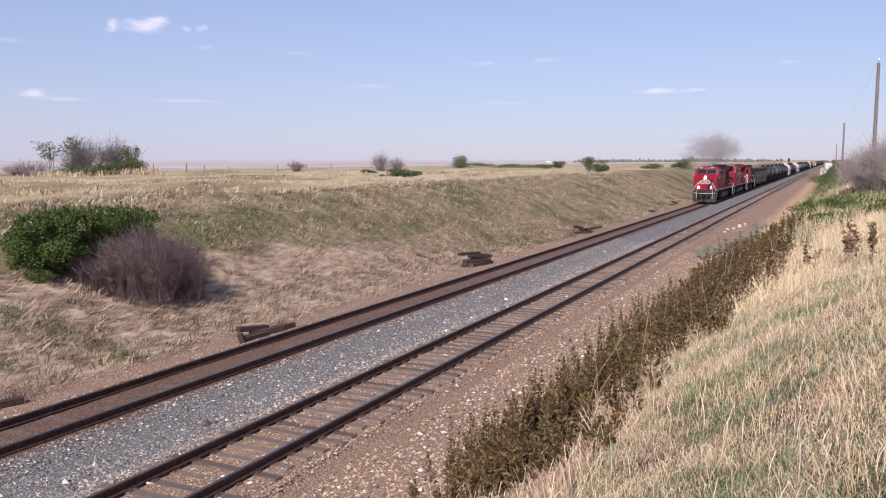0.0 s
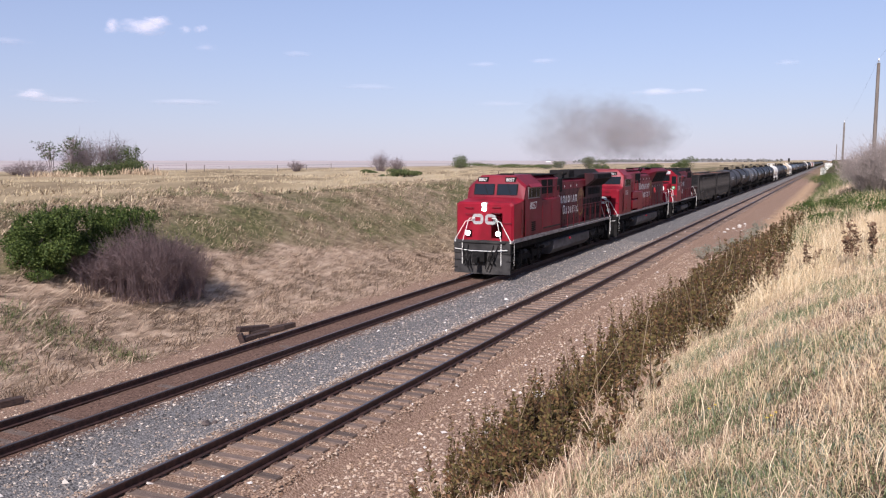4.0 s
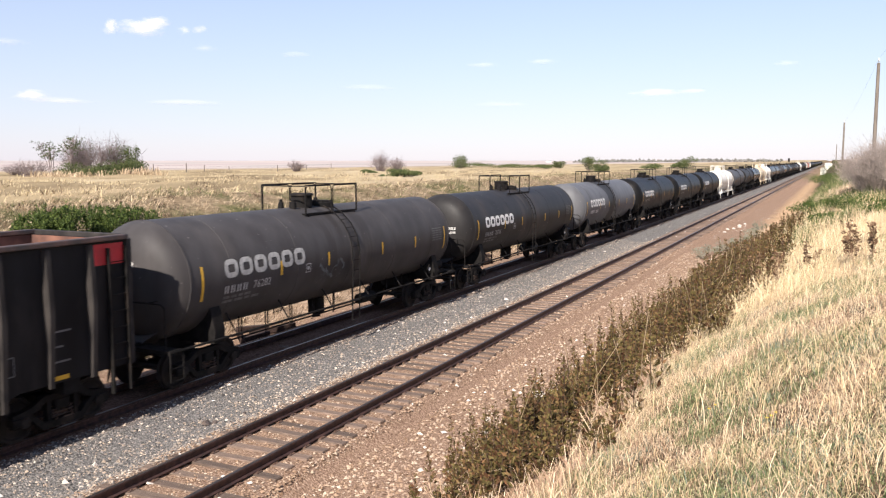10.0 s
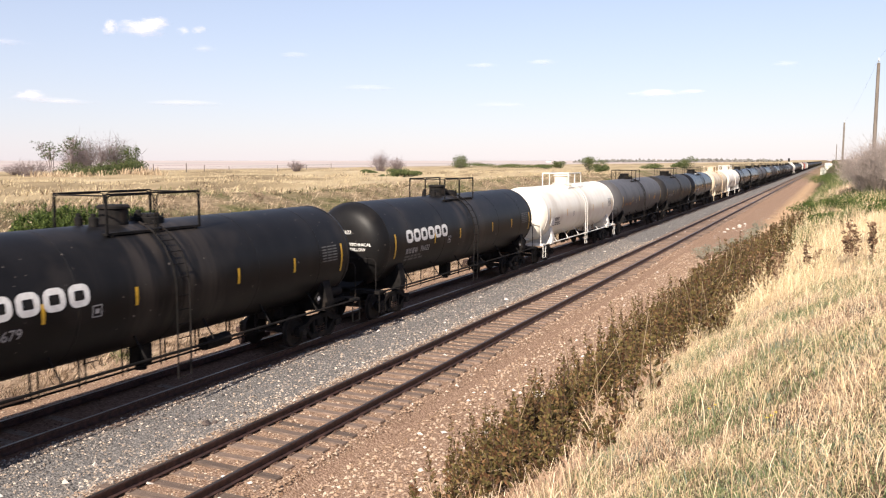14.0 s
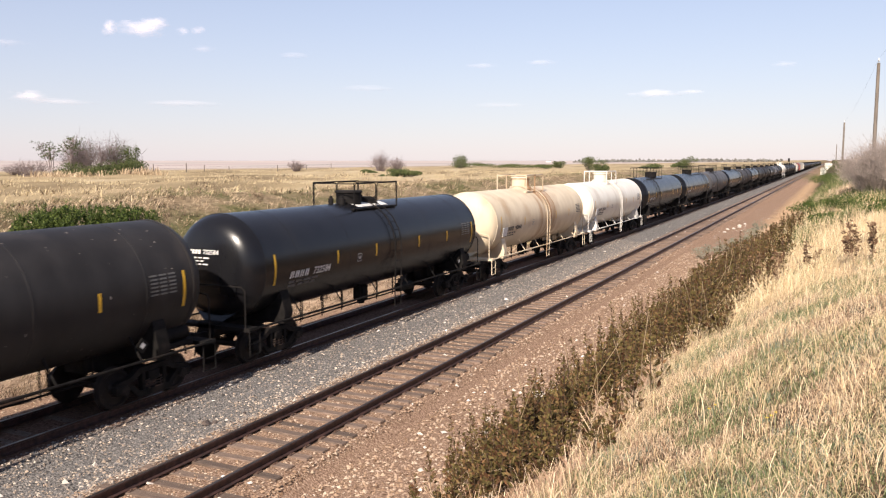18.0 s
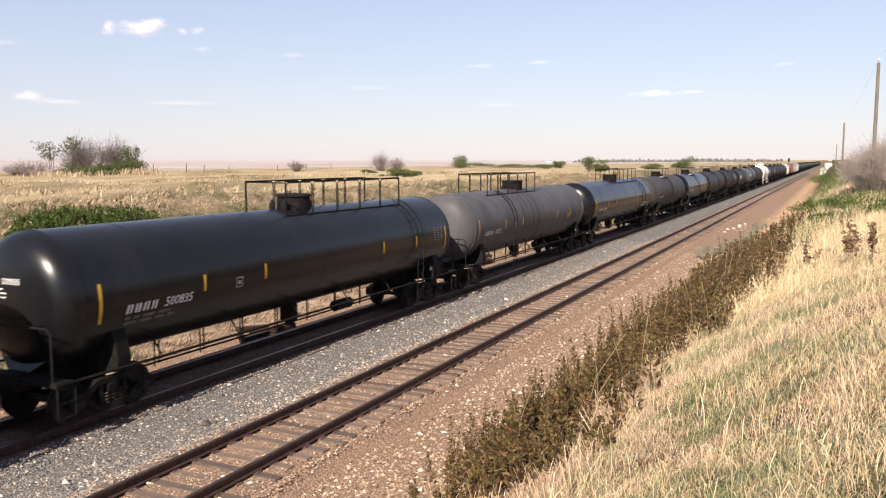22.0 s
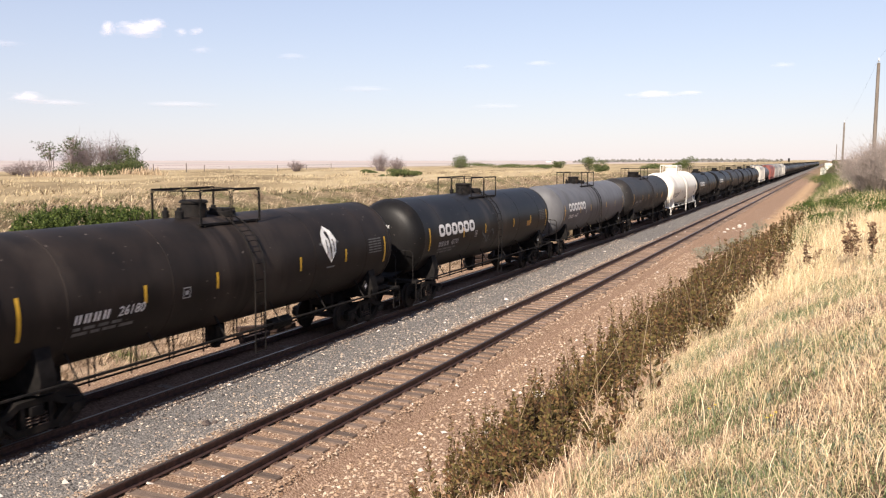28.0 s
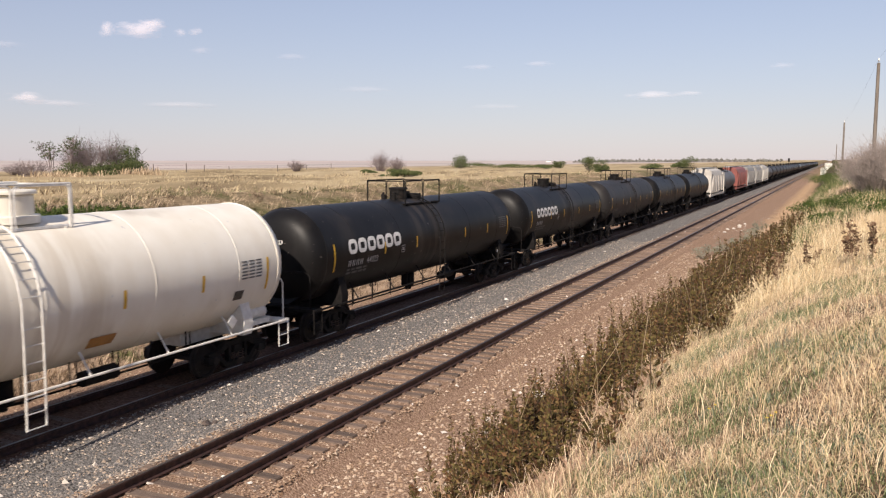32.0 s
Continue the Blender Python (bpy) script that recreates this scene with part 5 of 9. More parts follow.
def crest(car, y, z, x, rx=0.6, rz=0.78):
    """Round emblem: a gold wreath with a gold mound on top and a faded shield inside."""
    n = 32
    wreath, mound, shield = Mesh(), Mesh(), Mesh()
    vs = []
    for k in range(n):
        a = 2 * math.pi * k / n
        wob = 1 + 0.045 * math.sin(11 * a)
        vs += [(x, y + rx * wob * math.cos(a), z + rz * wob * math.sin(a)), (x, y + rx * 0.79 * math.cos(a), z + rz * 0.8 * math.sin(a))]
    wreath.add(vs, [(2 * k, 2 * k + 1, (2 * k + 3) % (2 * n), (2 * k + 2) % (2 * n)) for k in range(n)])
    top = [(-0.42, 0.42), (0.42, 0.42), (0.46, 0.55), (0.30, 0.62), (0.22, 0.80), (0.02, 0.86), (-0.2, 0.78), (-0.3, 0.66), (-0.46, 0.60)]
    mound.add([(x + 0.002, y + rx * u, z + rz * v) for u, v in top], [tuple(range(9))])
    for u0, u1, v0, v1 in ((-0.5, 0.5, 0.22, 0.36), (-0.5, -0.38, -0.4, 0.22), (0.38, 0.5, -0.4, 0.22), (-0.2, -0.08, -0.5, 0.14), (0.1, 0.22, -0.5, 0.14), (-0.36, 0.36, -0.62, -0.52)):
        shield.add([(x + 0.001, y + rx * u, z + rz * v) for u, v in ((u0, v0), (u1, v0), (u1, v1), (u0, v1))], [(0, 1, 2, 3)])
    c = part("crest", wreath.make("crest", GOLD, 0), car, "faded gold crest")
    part("crest_top", mound.make("crest_top", GOLD, 0), c)
    tagged(part("crest_shield", shield.make("crest_shield", GOLD_DIM, 0), c, "worn reddish gold shield"), kind="stuff")


def steps(car, L, hw, deck, front=True, rear=True, rail_top=2.75):
    """Stepwells with white edged handrails at the corners."""
    for e, s in ((0, 1), (1, -1)):
        if (e == 0 and not front) or (e == 1 and not rear):
            continue
        for q in (-1, 1):
            def well(m, e=e, s=s, q=q):
                y = e * L + s * 0.95
                xa, xb = sorted((q * (hw - 0.55), q * hw))
                for z in (0.35, 0.72, 1.1, 1.45):
                    m.box(xa, xb, min(y, y + s * 0.32), max(y, y + s * 0.32), z, z + 0.04)
                m.box(xa, xb, min(y + s * 0.32, y + s * 0.36), max(y + s * 0.32, y + s * 0.36), 0.3, deck)
                m.box(*sorted((q * (hw - 0.02), q * (hw + 0.01))), min(y + s * 0.3, y + s * 0.36), max(y + s * 0.3, y + s * 0.36), 0.3, deck)
                m.box(*sorted((q * (hw - 0.57), q * (hw - 0.54))), min(y, y + s * 0.36), max(y, y + s * 0.36), 0.3, deck)
            piece("stepwell", BLACK_STEEL, car, well, label="black steel corner steps")
            for k, (dx, dy) in enumerate(((0.0, 0.36), (-0.5, -0.06))):
                def rail(m, e=e, s=s, q=q, dx=dx, dy=dy):
                    y = e * L + s * (0.95 + dy)
                    x = q * (hw + dx)
                    m.pipe([(x, y, 0.55), (x, y, deck - 0.1), (x - q * 0.02, y + s * 0.02, deck), (x - q * 0.25, y + s * 0.12, rail_top - 0.15), (x - q * 0.3, y + s * 0.16, rail_top), (x - q * 0.55, y + s * 0.2, rail_top + 0.02)], 0.019)
                piece("step_handrail", WHITE_TRIM, car, rail, label="white step handrail")


def wide_cab_engine(a, b, number, label, style):
    """Six-axle road engine with a full-width nose."""
    L, hw, deck = b - a, 1.5, 1.72
    car = thing("locomotive", label, "locomotive", group="engines of the train")
    MOVERS.append((car, a))
    axles = (-2.0, -0.05, 2.0)
    loco_truck(car, 4.0, axles)
    loco_truck(car, L - 4.0, axles)
    couplers(car, L)
    piece("underframe", BLACK_STEEL, car, lambda m: (m.box(-1.15, 1.15, 0.95, L - 0.95, 1.18, 1.56, 0.03), m.box(-0.3, 0.3, 0.5, L - 0.5, 0.75, 1.2)), label="black frame")
    for s in (-1, 1):
        x0, x1 = sorted((s * 1.40, s * 1.5))
        piece("sill", SILL_GREY, car, lambda m, x0=x0, x1=x1: m.box(x0, x1, 1.0, L - 1.0, 1.58, 1.72, 0.015), label="dusty white sill edge")
    piece("walkway", TANK_GREY, car, lambda m: m.box(-1.39, 1.39, 1.0, L - 1.0, 1.58, 1.70))
    piece("fuel_tank", FUEL, car, lambda m: m.loft([(7.7, [(-1.15, 0.42), (1.15, 0.42), (1.42, 0.7), (1.42, 1.16), (-1.42, 1.16), (-1.42, 0.7)]), (L - 6.3, [(-1.15, 0.42), (1.15, 0.42), (1.42, 0.7), (1.42, 1.16), (-1.42, 1.16), (-1.42, 0.7)])]), label="dusty grey fuel tank")
    for s in (-1, 1):
        piece("fuel_filler", RED, car, lambda m, s=s: m.rod((s * 1.42, L / 2, 1.05), (s * 1.5, L / 2, 1.12), 0.07, 8), label="red fuel filler")
    # plough pilots
    for e, s in ((0, 1), (1, -1)):
        def pilot(m, e=e, s=s):
            y = e * L
            m.add([(-1.45, y + s * 0.95, 0.12), (0, y + s * 0.72, 0.12), (1.45, y + s * 0.95, 0.12), (-1.45, y + s * 1.0, 1.1), (0, y + s * 0.9, 1.1), (1.45, y + s * 1.0, 1.1),
                   (-1.45, y + s * 1.08, 0.12), (1.45, y + s * 1.08, 0.12), (-1.45, y + s * 1.1, 1.1), (1.45, y + s * 1.1, 1.1)],
                  [(0, 1, 4, 3), (1, 2, 5, 4), (6, 8, 9, 7), (0, 3, 8, 6), (2, 7, 9, 5), (3, 4, 5, 9, 8), (0, 6, 7, 2, 1)])
            m.box(-1.45, 1.45, min(y + s * 0.92, y + s * 1.1), max(y + s * 0.92, y + s * 1.1), 1.1, 1.6)
        piece("pilot", TANK_GREY if e == 0 and style == "ge" else BLACK_STEEL, car, pilot, label="scuffed plough pilot")
        for x in (-0.75, -0.55, 0.5, 0.7):
            piece("air_hose", BLACK_STEEL, car, lambda m, e=e, s=s, x=x: m.pipe([(x, e * L + s * 0.9, 1.2), (x, e * L + s * 0.6, 1.0), (x * 0.8, e * L + s * 0.5, 0.6), (x * 0.7, e * L + s * 0.55, 0.4)], 0.03), label="hanging air hose")
    # nose and cab
    k = 0.0 if style == "ge" else -0.35
    top = 4.78 if style == "ge" else 4.88
    nose = [(1.22, octo(1.38, 1.7, 3.42, 0.12, 0.1)), (1.32, octo(1.48, 1.7, 3.52, 0.14, 0.1)), (1.9 + k * 0.5, octo(1.5, 1.7, 3.66, 0.34, 0.18)), (2.8 + k, octo(1.5, 1.7, 3.72, 0.3, 0.1))]
    piece("nose", RED, car, lambda m: m.loft(nose), label="bright red nose", angle=20)
    cab = [(2.62 + k, octo(1.5, 1.7, 3.68, 0.1, 0.06)), (2.84 + k, octo(1.5, 1.7, 4.5, 0.2, 0.2) if style == "sd" else octo(1.5, 1.7, 4.5, 0.42, 0.36)), (2.92 + k, octo(1.5, 1.7, top, 0.5, 0.42)) if style == "sd" else (3.02 + k, octo(1.5, 1.7, top, 0.62, 0.5)), (5.35 + k, octo(1.5, 1.7, top + 0.02, 0.62, 0.5))]
    cabp = piece("cab", RED_MID if style == "ge" else RED, car, lambda m: m.loft(cab), label="red cab", angle=20)
    # windscreens lie on the sloped front

    def screen(x0, x1, g, m):
        ya, yb, za, zb = 2.655 + k, 2.795 + k, 3.83, 4.36
        m.add([(x0, ya - g, za), (x1, ya - g, za), (x1, yb - g, zb), (x0, yb - g, zb), (x0, ya + 0.15, za), (x1, ya + 0.15, za), (x1, yb + 0.1, zb), (x0, yb + 0.1, zb)],
              [(0, 1, 2, 3), (7, 6, 5, 4), (0, 4, 5, 1), (1, 5, 6, 2), (2, 6, 7, 3), (3, 7, 4, 0)])
    for x0, x1 in ((-1.3, -0.07), (0.07, 1.3)) if style == "sd" else ((-1.15, -0.06), (0.06, 1.15)):
        w = piece("windscreen", BLACK_STEEL, cabp, lambda m, x0=x0, x1=x1: screen(x0, x1, 0.02, m), label="black framed windscreen")
        piece("pane", GLASS_DARK, w, lambda m, x0=x0, x1=x1: screen(x0 + 0.05, x1 - 0.05, 0.03, m))
        piece("wiper", BLACK_STEEL, w, lambda m, x0=x0: m.rod((x0 + 0.5, 2.74 + k, 4.34), (x0 + 0.75, 2.62 + k, 3.9), 0.012, 4))
    for s in (-1, 1):
        w = piece("side_window", SILL_GREY, cabp, lambda m, s=s: m.box(*sorted((s * 1.48, s * 1.512)), 3.25 + k, 5.05 + k, 3.62, 4.2, 0.01), label="aluminium framed side window")
        for y0, y1 in ((3.31, 3.72), (3.78, 4.42), (4.48, 4.99)):
            piece("pane", GLASS_DARK, w, lambda m, s=s, y0=y0, y1=y1: m.box(*sorted((s * 1.5, s * 1.518)), y0 + k, y1 + k, 3.68, 4.14))
        piece("awning", RED, cabp, lambda m, s=s: m.add([(s * 1.5, 3.25 + k, 4.36), (s * 1.5, 5.05 + k, 4.36), (s * 1.64, 5.05 + k, 4.2), (s * 1.64, 3.25 + k, 4.2), (s * 1.5, 3.25 + k, 4.33), (s * 1.5, 5.05 + k, 4.33), (s * 1.63, 5.05 + k, 4.18), (s * 1.63, 3.25 + k, 4.18)], [(0, 1, 2, 3), (7, 6, 5, 4), (0, 4, 5, 1), (1, 5, 6, 2), (2, 6, 7, 3), (3, 7, 4, 0)]))
        piece("grab_rail", BLACK_STEEL, cabp, lambda m, s=s: m.pipe([(s * 1.52, 2.3, 1.9), (s * 1.54, 2.3, 1.95), (s * 1.54, 2.3, 3.1), (s * 1.52, 2.3, 3.15)], 0.016))
        piece("side_panel", RED_MID if style == "ge" else RED, cabp, lambda m, s=s: m.box(*sorted((s * 1.498, s * 1.515)), 2.9 + k, 5.25 + k, 1.85, 2.6, 0.01))
        for z in range(5):
            piece("louvre", RED if style == "sd" else GRILLE, cabp, lambda m, s=s, z=z: m.box(*sorted((s * 1.51, s * 1.54)), 3.75 + k, 4.3 + k, 2.0 + z * 0.1, 2.06 + z * 0.1))
    side_text(number, 3.5 + k if style == "ge" else 3.4 + k, 3.1 if style == "ge" else 3.02, 0.36 if style == "ge" else 0.33, 1.506, LETTER_WHITE, cabp, 1, 0.12, "engine_number")
    # number boards, lamps, door on the front
    for x in (-1.0, 0.45):
        nb = piece("number_board", BLACK_STEEL, cabp, lambda m, x=x: m.box(x, x + 0.55, 2.8 + k, 3.3 + k, 4.45, 4.69, 0.02), label="black number board")
        vs, fs, w = text_verts(number, 0.16)
        t = Mesh().add([(x + 0.06 + u * 0.95, 2.792 + k, 4.49 + v) for u, v in vs], fs)
        part("board_number", t.make("board_number", LETTER_WHITE, 0), nb)
    piece("nose_door", RED, car, lambda m: m.box(0.35, 0.95, 1.22, 1.3, 1.8, 3.05, 0.02), label="nose door")
    hl = piece("headlight", GALV, car, lambda m: m.box(-0.17, 0.17, 1.2, 1.5, 3.06, 3.52, 0.05), label="headlight housing")
    for z in (3.18, 3.4):
        piece("lens", GLOW if style == "ge" else LAMP_LENS, hl, lambda m, z=z: m.lathe([(1.17, 0.1), (1.21, 0.105)], 12, 0.0, z), label="lit headlight lens" if style == "ge" else "")
    for x in (-0.78, 0.78):
        dl = piece("ditch_light", BLACK_STEEL, car, lambda m, x=x: m.box(x - 0.14, x + 0.14, 1.08, 1.3, 1.9, 2.18, 0.02), label="ditch light")
        piece("lens", GLOW if style == "ge" else LAMP_LENS, dl, lambda m, x=x: m.lathe([(1.05, 0.115), (1.09, 0.12)], 12, x, 2.04), label="lit ditch light lens" if style == "ge" else "")
    for x, kind in ((-0.62, "o"), (0.04, "o")):
        vs, fs = plain_shape(kind, 0.58, 0.5, 0.15)
        part("nose_emblem", Mesh().add([(x + u, 1.213, 2.46 + v) for u, v in vs], fs).make("nose_emblem", LETTER_DIM if style == "ge" else LETTER_WHITE, 0), car, "white emblem painted on the nose")
    for x0, z in ((-0.95, 3.25), (-0.95, 2.95), (0.45, 3.3), (0.45, 3.0), (0.45, 2.7), (1.0, 2.55)):
        piece("grab_iron", RED_DULL, car, lambda m, x0=x0, z=z: m.pipe([(x0, 1.22, z), (x0, 1.13, z), (x0 + 0.4, 1.13, z), (x0 + 0.4, 1.22, z)], 0.018, 5), label="dark red grab iron on the nose")
    for x in (-0.95, -0.7, 0.62, 0.85):
        piece("coupling_cable", BLACK_STEEL, car, lambda m, x=x: m.pipe([(x, 0.95, 1.5), (x * 0.95, 0.72, 1.2), (x * 0.8, 0.62, 0.8), (x * 0.9, 0.75, 0.6)], 0.035, 5), label="thick hanging cable")
    piece("uncoupling_lever", WHITE_TRIM, car, lambda m: m.pipe([(-1.35, 0.82, 1.3), (-0.5, 0.8, 1.22), (0.5, 0.8, 1.22), (1.35, 0.82, 1.3)], 0.02, 5), label="pale uncoupling lever")
    piece("anticlimber", TANK_GREY, car, lambda m: m.box(-1.2, 1.2, 0.85, 1.25, 1.58, 1.68, 0.02))
    for x in (-1.0, 1.0):
        piece("nose_handrail", WHITE_TRIM, car, lambda m, x=x: m.pipe([(x * 1.42, 1.0, 1.15), (x * 1.42, 1.0, 1.75), (x * 0.9, 1.05, 2.6), (x * 0.6, 1.15, 2.66)], 0.02), label="white nose handrail")
    # hood
    if style == "ge":
        piece("equipment_box", RED_MID, car, lambda m: m.box(-1.49, 1.49, 5.32, 8.7, 1.7, 3.5, 0.03), label="full-width equipment cabinet")
        for y0, y1 in ((5.5, 7.0), (7.1, 8.6)):
            for s in (-1, 1):
                piece("cabinet_door", RED_MID, car, lambda m, s=s, y0=y0, y1=y1: m.box(*sorted((s * 1.488, s * 1.505)), y0, y1, 2.0, 3.35, 0.01))
        for s in (-1, 1):
            piece("belt_trim", TANK_GREY, car, lambda m, s=s: m.box(*sorted((s * 1.49, s * 1.512)), 5.6, 8.65, 1.98, 2.05))
        handrails(car, (5.5, 6.6, 7.7, 8.6), 3.5, 4.15, 1.4, RED_DULL)
        piece("front_hood", RED_MID, car, lambda m: m.loft([(5.32, octo(1.15, 1.7, 4.72, 0.3, 0.2)), (9.3, octo(1.15, 1.7, 4.72, 0.3, 0.2))]), angle=20)
        piece("hood", RED_MID, car, lambda m: m.loft([(9.3, octo(0.95, 1.7, 4.45, 0.15, 0.15)), (15.7, octo(0.95, 1.7, 4.45, 0.15, 0.15))]), label="grimy red engine hood", angle=20)
        piece("hood_roof", SOOT_ROOF, car, lambda m: (m.box(-0.93, 0.93, 9.6, 14.9, 4.451, 4.5, 0.02), m.box(-1.1, 1.1, 5.5, 9.3, 4.73, 4.8, 0.02), m.loft([(13.7, octo(0.85, 4.45, 4.6, 0.2, 0.1)), (14.6, octo(0.9, 4.45, 4.95, 0.4, 0.3)), (L - 1.9, octo(0.9, 4.45, 4.95, 0.4, 0.3))])), label="sooty black roof", angle=20)
        for s in (-1, 1):
            for xa, ya, yb in ((1.14, 6.3, 7.2), (1.14, 7.4, 8.2), (0.95, 9.35, 10.0)):
                piece("air_intake", GRILLE, car, lambda m, s=s, xa=xa, ya=ya, yb=yb: m.box(*sorted((s * xa, s * 1.165)), ya, yb, 3.75, 4.5, 0.01), label="dark air intake screen")
        piece("dust_bin", SOOT_ROOF, car, lambda m: m.box(0.7, 1.2, 9.05, 9.75, 3.85, 4.5, 0.03), label="black box at the hood step")
        piece("exhaust_stack", SOOT_ROOF, car, lambda m: m.box(-0.5, 0.75, 12.7, 13.7, 4.45, 4.95, 0.04), label="sooty exhaust stack")
        for s in (-1, 1):
            for k in range(6):
                piece("sill_plate", SILL_GREY, car, lambda m, s=s, k=k: m.box(*sorted((s * 1.5, s * 1.512)), 1.3 + k * 1.3, 2.5 + k * 1.3, 1.6, 1.78), label="worn white sill plate")
        rad0, rad1, rz0, rz1 = 15.6, L - 1.2, 3.95, 4.72
    else:
        for s in (-1, 1):
            for z0, z1 in ((1.85, 2.55), (2.62, 3.2)):
                piece("cabinet_door", RED, car, lambda m, s=s, z0=z0, z1=z1: m.box(*sorted((s * 1.1, s * 1.5)), 5.5, 7.4, z0, z1, 0.06), label="bulged red cabinet door")
        piece("front_hood", RED, car, lambda m: m.loft([(5.3, octo(1.35, 1.7, 4.7, 0.3, 0.25)), (5.45, octo(1.12, 1.7, 4.7, 0.25, 0.2)), (10.0, octo(1.12, 1.7, 4.78, 0.25, 0.2))]), label="red front hood", angle=20)
        piece("upper_box", RED, car, lambda m: m.box(-1.3, 1.3, 5.9, 6.7, 3.45, 4.3, 0.04))
        for s in (-1, 1):
            piece("lower_case", RED, car, lambda m, s=s: m.box(*sorted((s * 1.1, s * 1.48)), 7.45, 9.3, 1.72, 3.1, 0.03), label="red side case")
        piece("hood", RED_MID, car, lambda m: m.loft([(9.4, octo(1.12, 1.7, 4.42, 0.15, 0.15)), (14.6, octo(1.12, 1.7, 4.42, 0.15, 0.15)), (14.8, octo(1.0, 1.7, 4.42, 0.15, 0.15)), (L - 1.4, octo(1.0, 1.7, 4.42, 0.15, 0.15))]), label="red engine hood", angle=20)
        piece("hood_roof", SOOT_ROOF, car, lambda m: (m.box(-0.95, 0.95, 10.8, 14.0, 4.421, 4.47, 0.02), m.box(-1.0, 1.0, 5.6, 10.5, 4.7, 4.76, 0.02), m.box(-0.5, 0.5, 11.6, 12.4, 4.46, 4.72, 0.03)), label="sooty roof")
        for s in (-1, 1):
            piece("air_intake", GRILLE, car, lambda m, s=s: m.box(*sorted((s * 1.1, s * 1.14)), 8.0, 9.8, 3.75, 4.5), label="dark air intake grille")
        handrails(car, (5.6, 6.5, 7.4), 3.25, 3.95, 1.42)
        rad0, rad1, rz0, rz1 = 13.9, L - 1.9, 3.85, 4.82
    # flared radiator section

    def radiator(m):
        if style == "ge":
            sec = [(-0.95, rz0 - 0.05), (0.95, rz0 - 0.05), (1.5, rz0 + 0.42), (1.5, rz1 - 0.05), (1.35, rz1), (-1.35, rz1), (-1.5, rz1 - 0.05), (-1.5, rz0 + 0.42)]
            m.loft([(rad0, sec), (rad1, sec)])
        else:
            s0 = [(-1.0, 3.6), (1.0, 3.6), (1.0, 4.0), (1.02, 4.42), (0.9, 4.5), (-0.9, 4.5), (-1.02, 4.42), (-1.0, 4.0)]
            s1 = [(-1.0, 3.6), (1.0, 3.6), (1.45, 4.5), (1.5, 4.62), (1.1, 4.85), (-1.1, 4.85), (-1.5, 4.62), (-1.45, 4.5)]
            m.loft([(rad0 - 0.6, s0), (rad0 + 0.8, s1), (rad1, s1)])
    piece("radiator_section", RED_GRIME if style == "ge" else RED_MID, car, radiator, label="flared radiator section", angle=20)
    for s in (-1, 1):
        if style == "ge":
            piece("radiator_grille", GRILLE, car, lambda m, s=s: m.box(*sorted((s * 1.49, s * 1.508)), rad0 + 0.9, rad1 - 0.2, rz0 + 0.44, rz1 - 0.08), label="sooty radiator grille under the roof edge")
            for k in range(3):
                piece("filter_panel", GRILLE, car, lambda m, s=s, k=k: m.box(*sorted((s * 0.945, s * 0.968)), 16.3 + k * 0.98, 17.15 + k * 0.98, 3.35, 3.78, 0.01), label="dark filter panel")
            for k in range(6):
                d = piece("hood_door", RED_GRIME, car, lambda m, s=s, k=k: m.box(*sorted((s * 0.945, s * 0.972)), 15.05 + k * 0.72, 15.68 + k * 0.72, 1.95, 3.2, 0.01), label="hood door with filter screen")
                for z in (2.05, 2.65):
                    piece("screen", GRILLE, d, lambda m, s=s, k=k, z=z: m.box(*sorted((s * 0.965, s * 0.98)), 15.12 + k * 0.72, 15.6 + k * 0.72, z, z + 0.46), label="dark filter screen")
            piece("overhang_soot", SOOT_ROOF, car, lambda m, s=s: m.add([(s * 0.96, rad0 + 0.9, rz0 - 0.06), (s * 1.505, rad0 + 0.9, rz0 + 0.405), (s * 1.505, rad1 - 0.1, rz0 + 0.405), (s * 0.96, rad1 - 0.1, rz0 - 0.06), (s * 0.96, rad0 + 0.9, rz0 - 0.02), (s * 1.47, rad0 + 0.9, rz0 + 0.42), (s * 1.47, rad1 - 0.1, rz0 + 0.42), (s * 0.96, rad1 - 0.1, rz0 - 0.02)], [(0, 1, 2, 3), (7, 6, 5, 4), (0, 4, 5, 1), (1, 5, 6, 2), (2, 6, 7, 3), (3, 7, 4, 0)]), label="sooty underside of the overhang")
        else:
            piece("radiator_grille", GRILLE, car, lambda m, s=s: m.add([(s * 1.06, rad0 + 1.0, 3.68), (s * 1.06, rad1 - 0.1, 3.68), (s * 1.47, rad1 - 0.1, 4.5), (s * 1.47, rad0 + 1.0, 4.5), (s * 1.0, rad0 + 1.0, 3.7), (s * 1.0, rad1 - 0.1, 3.7), (s * 1.4, rad1 - 0.1, 4.5), (s * 1.4, rad0 + 1.0, 4.5)], [(0, 1, 2, 3), (7, 6, 5, 4), (0, 4, 5, 1), (1, 5, 6, 2), (2, 6, 7, 3), (3, 7, 4, 0)]), label="sloped dark radiator grille")
    if style == "ge":
        piece("rear_hood", RED_GRIME, car, lambda m: m.box(-0.95, 0.95, 15.0, L - 1.5, 1.7, 3.95, 0.03))
        side_blocks(car, "name_emblem", row_of(8, 9.75, 0.40, 0.1, 0.42), 3.05, 0.42, 0.957, LETTER_WHITE, "white painted emblem")
        side_blocks(car, "name_emblem", row_of(7, 10.85, 0.36, 0.1, 0.42), 2.4, 0.42, 0.957, LETTER_WHITE, "white painted emblem")
        crest(car, 14.55, 2.98, 0.958, 0.72, 0.86)
    else:
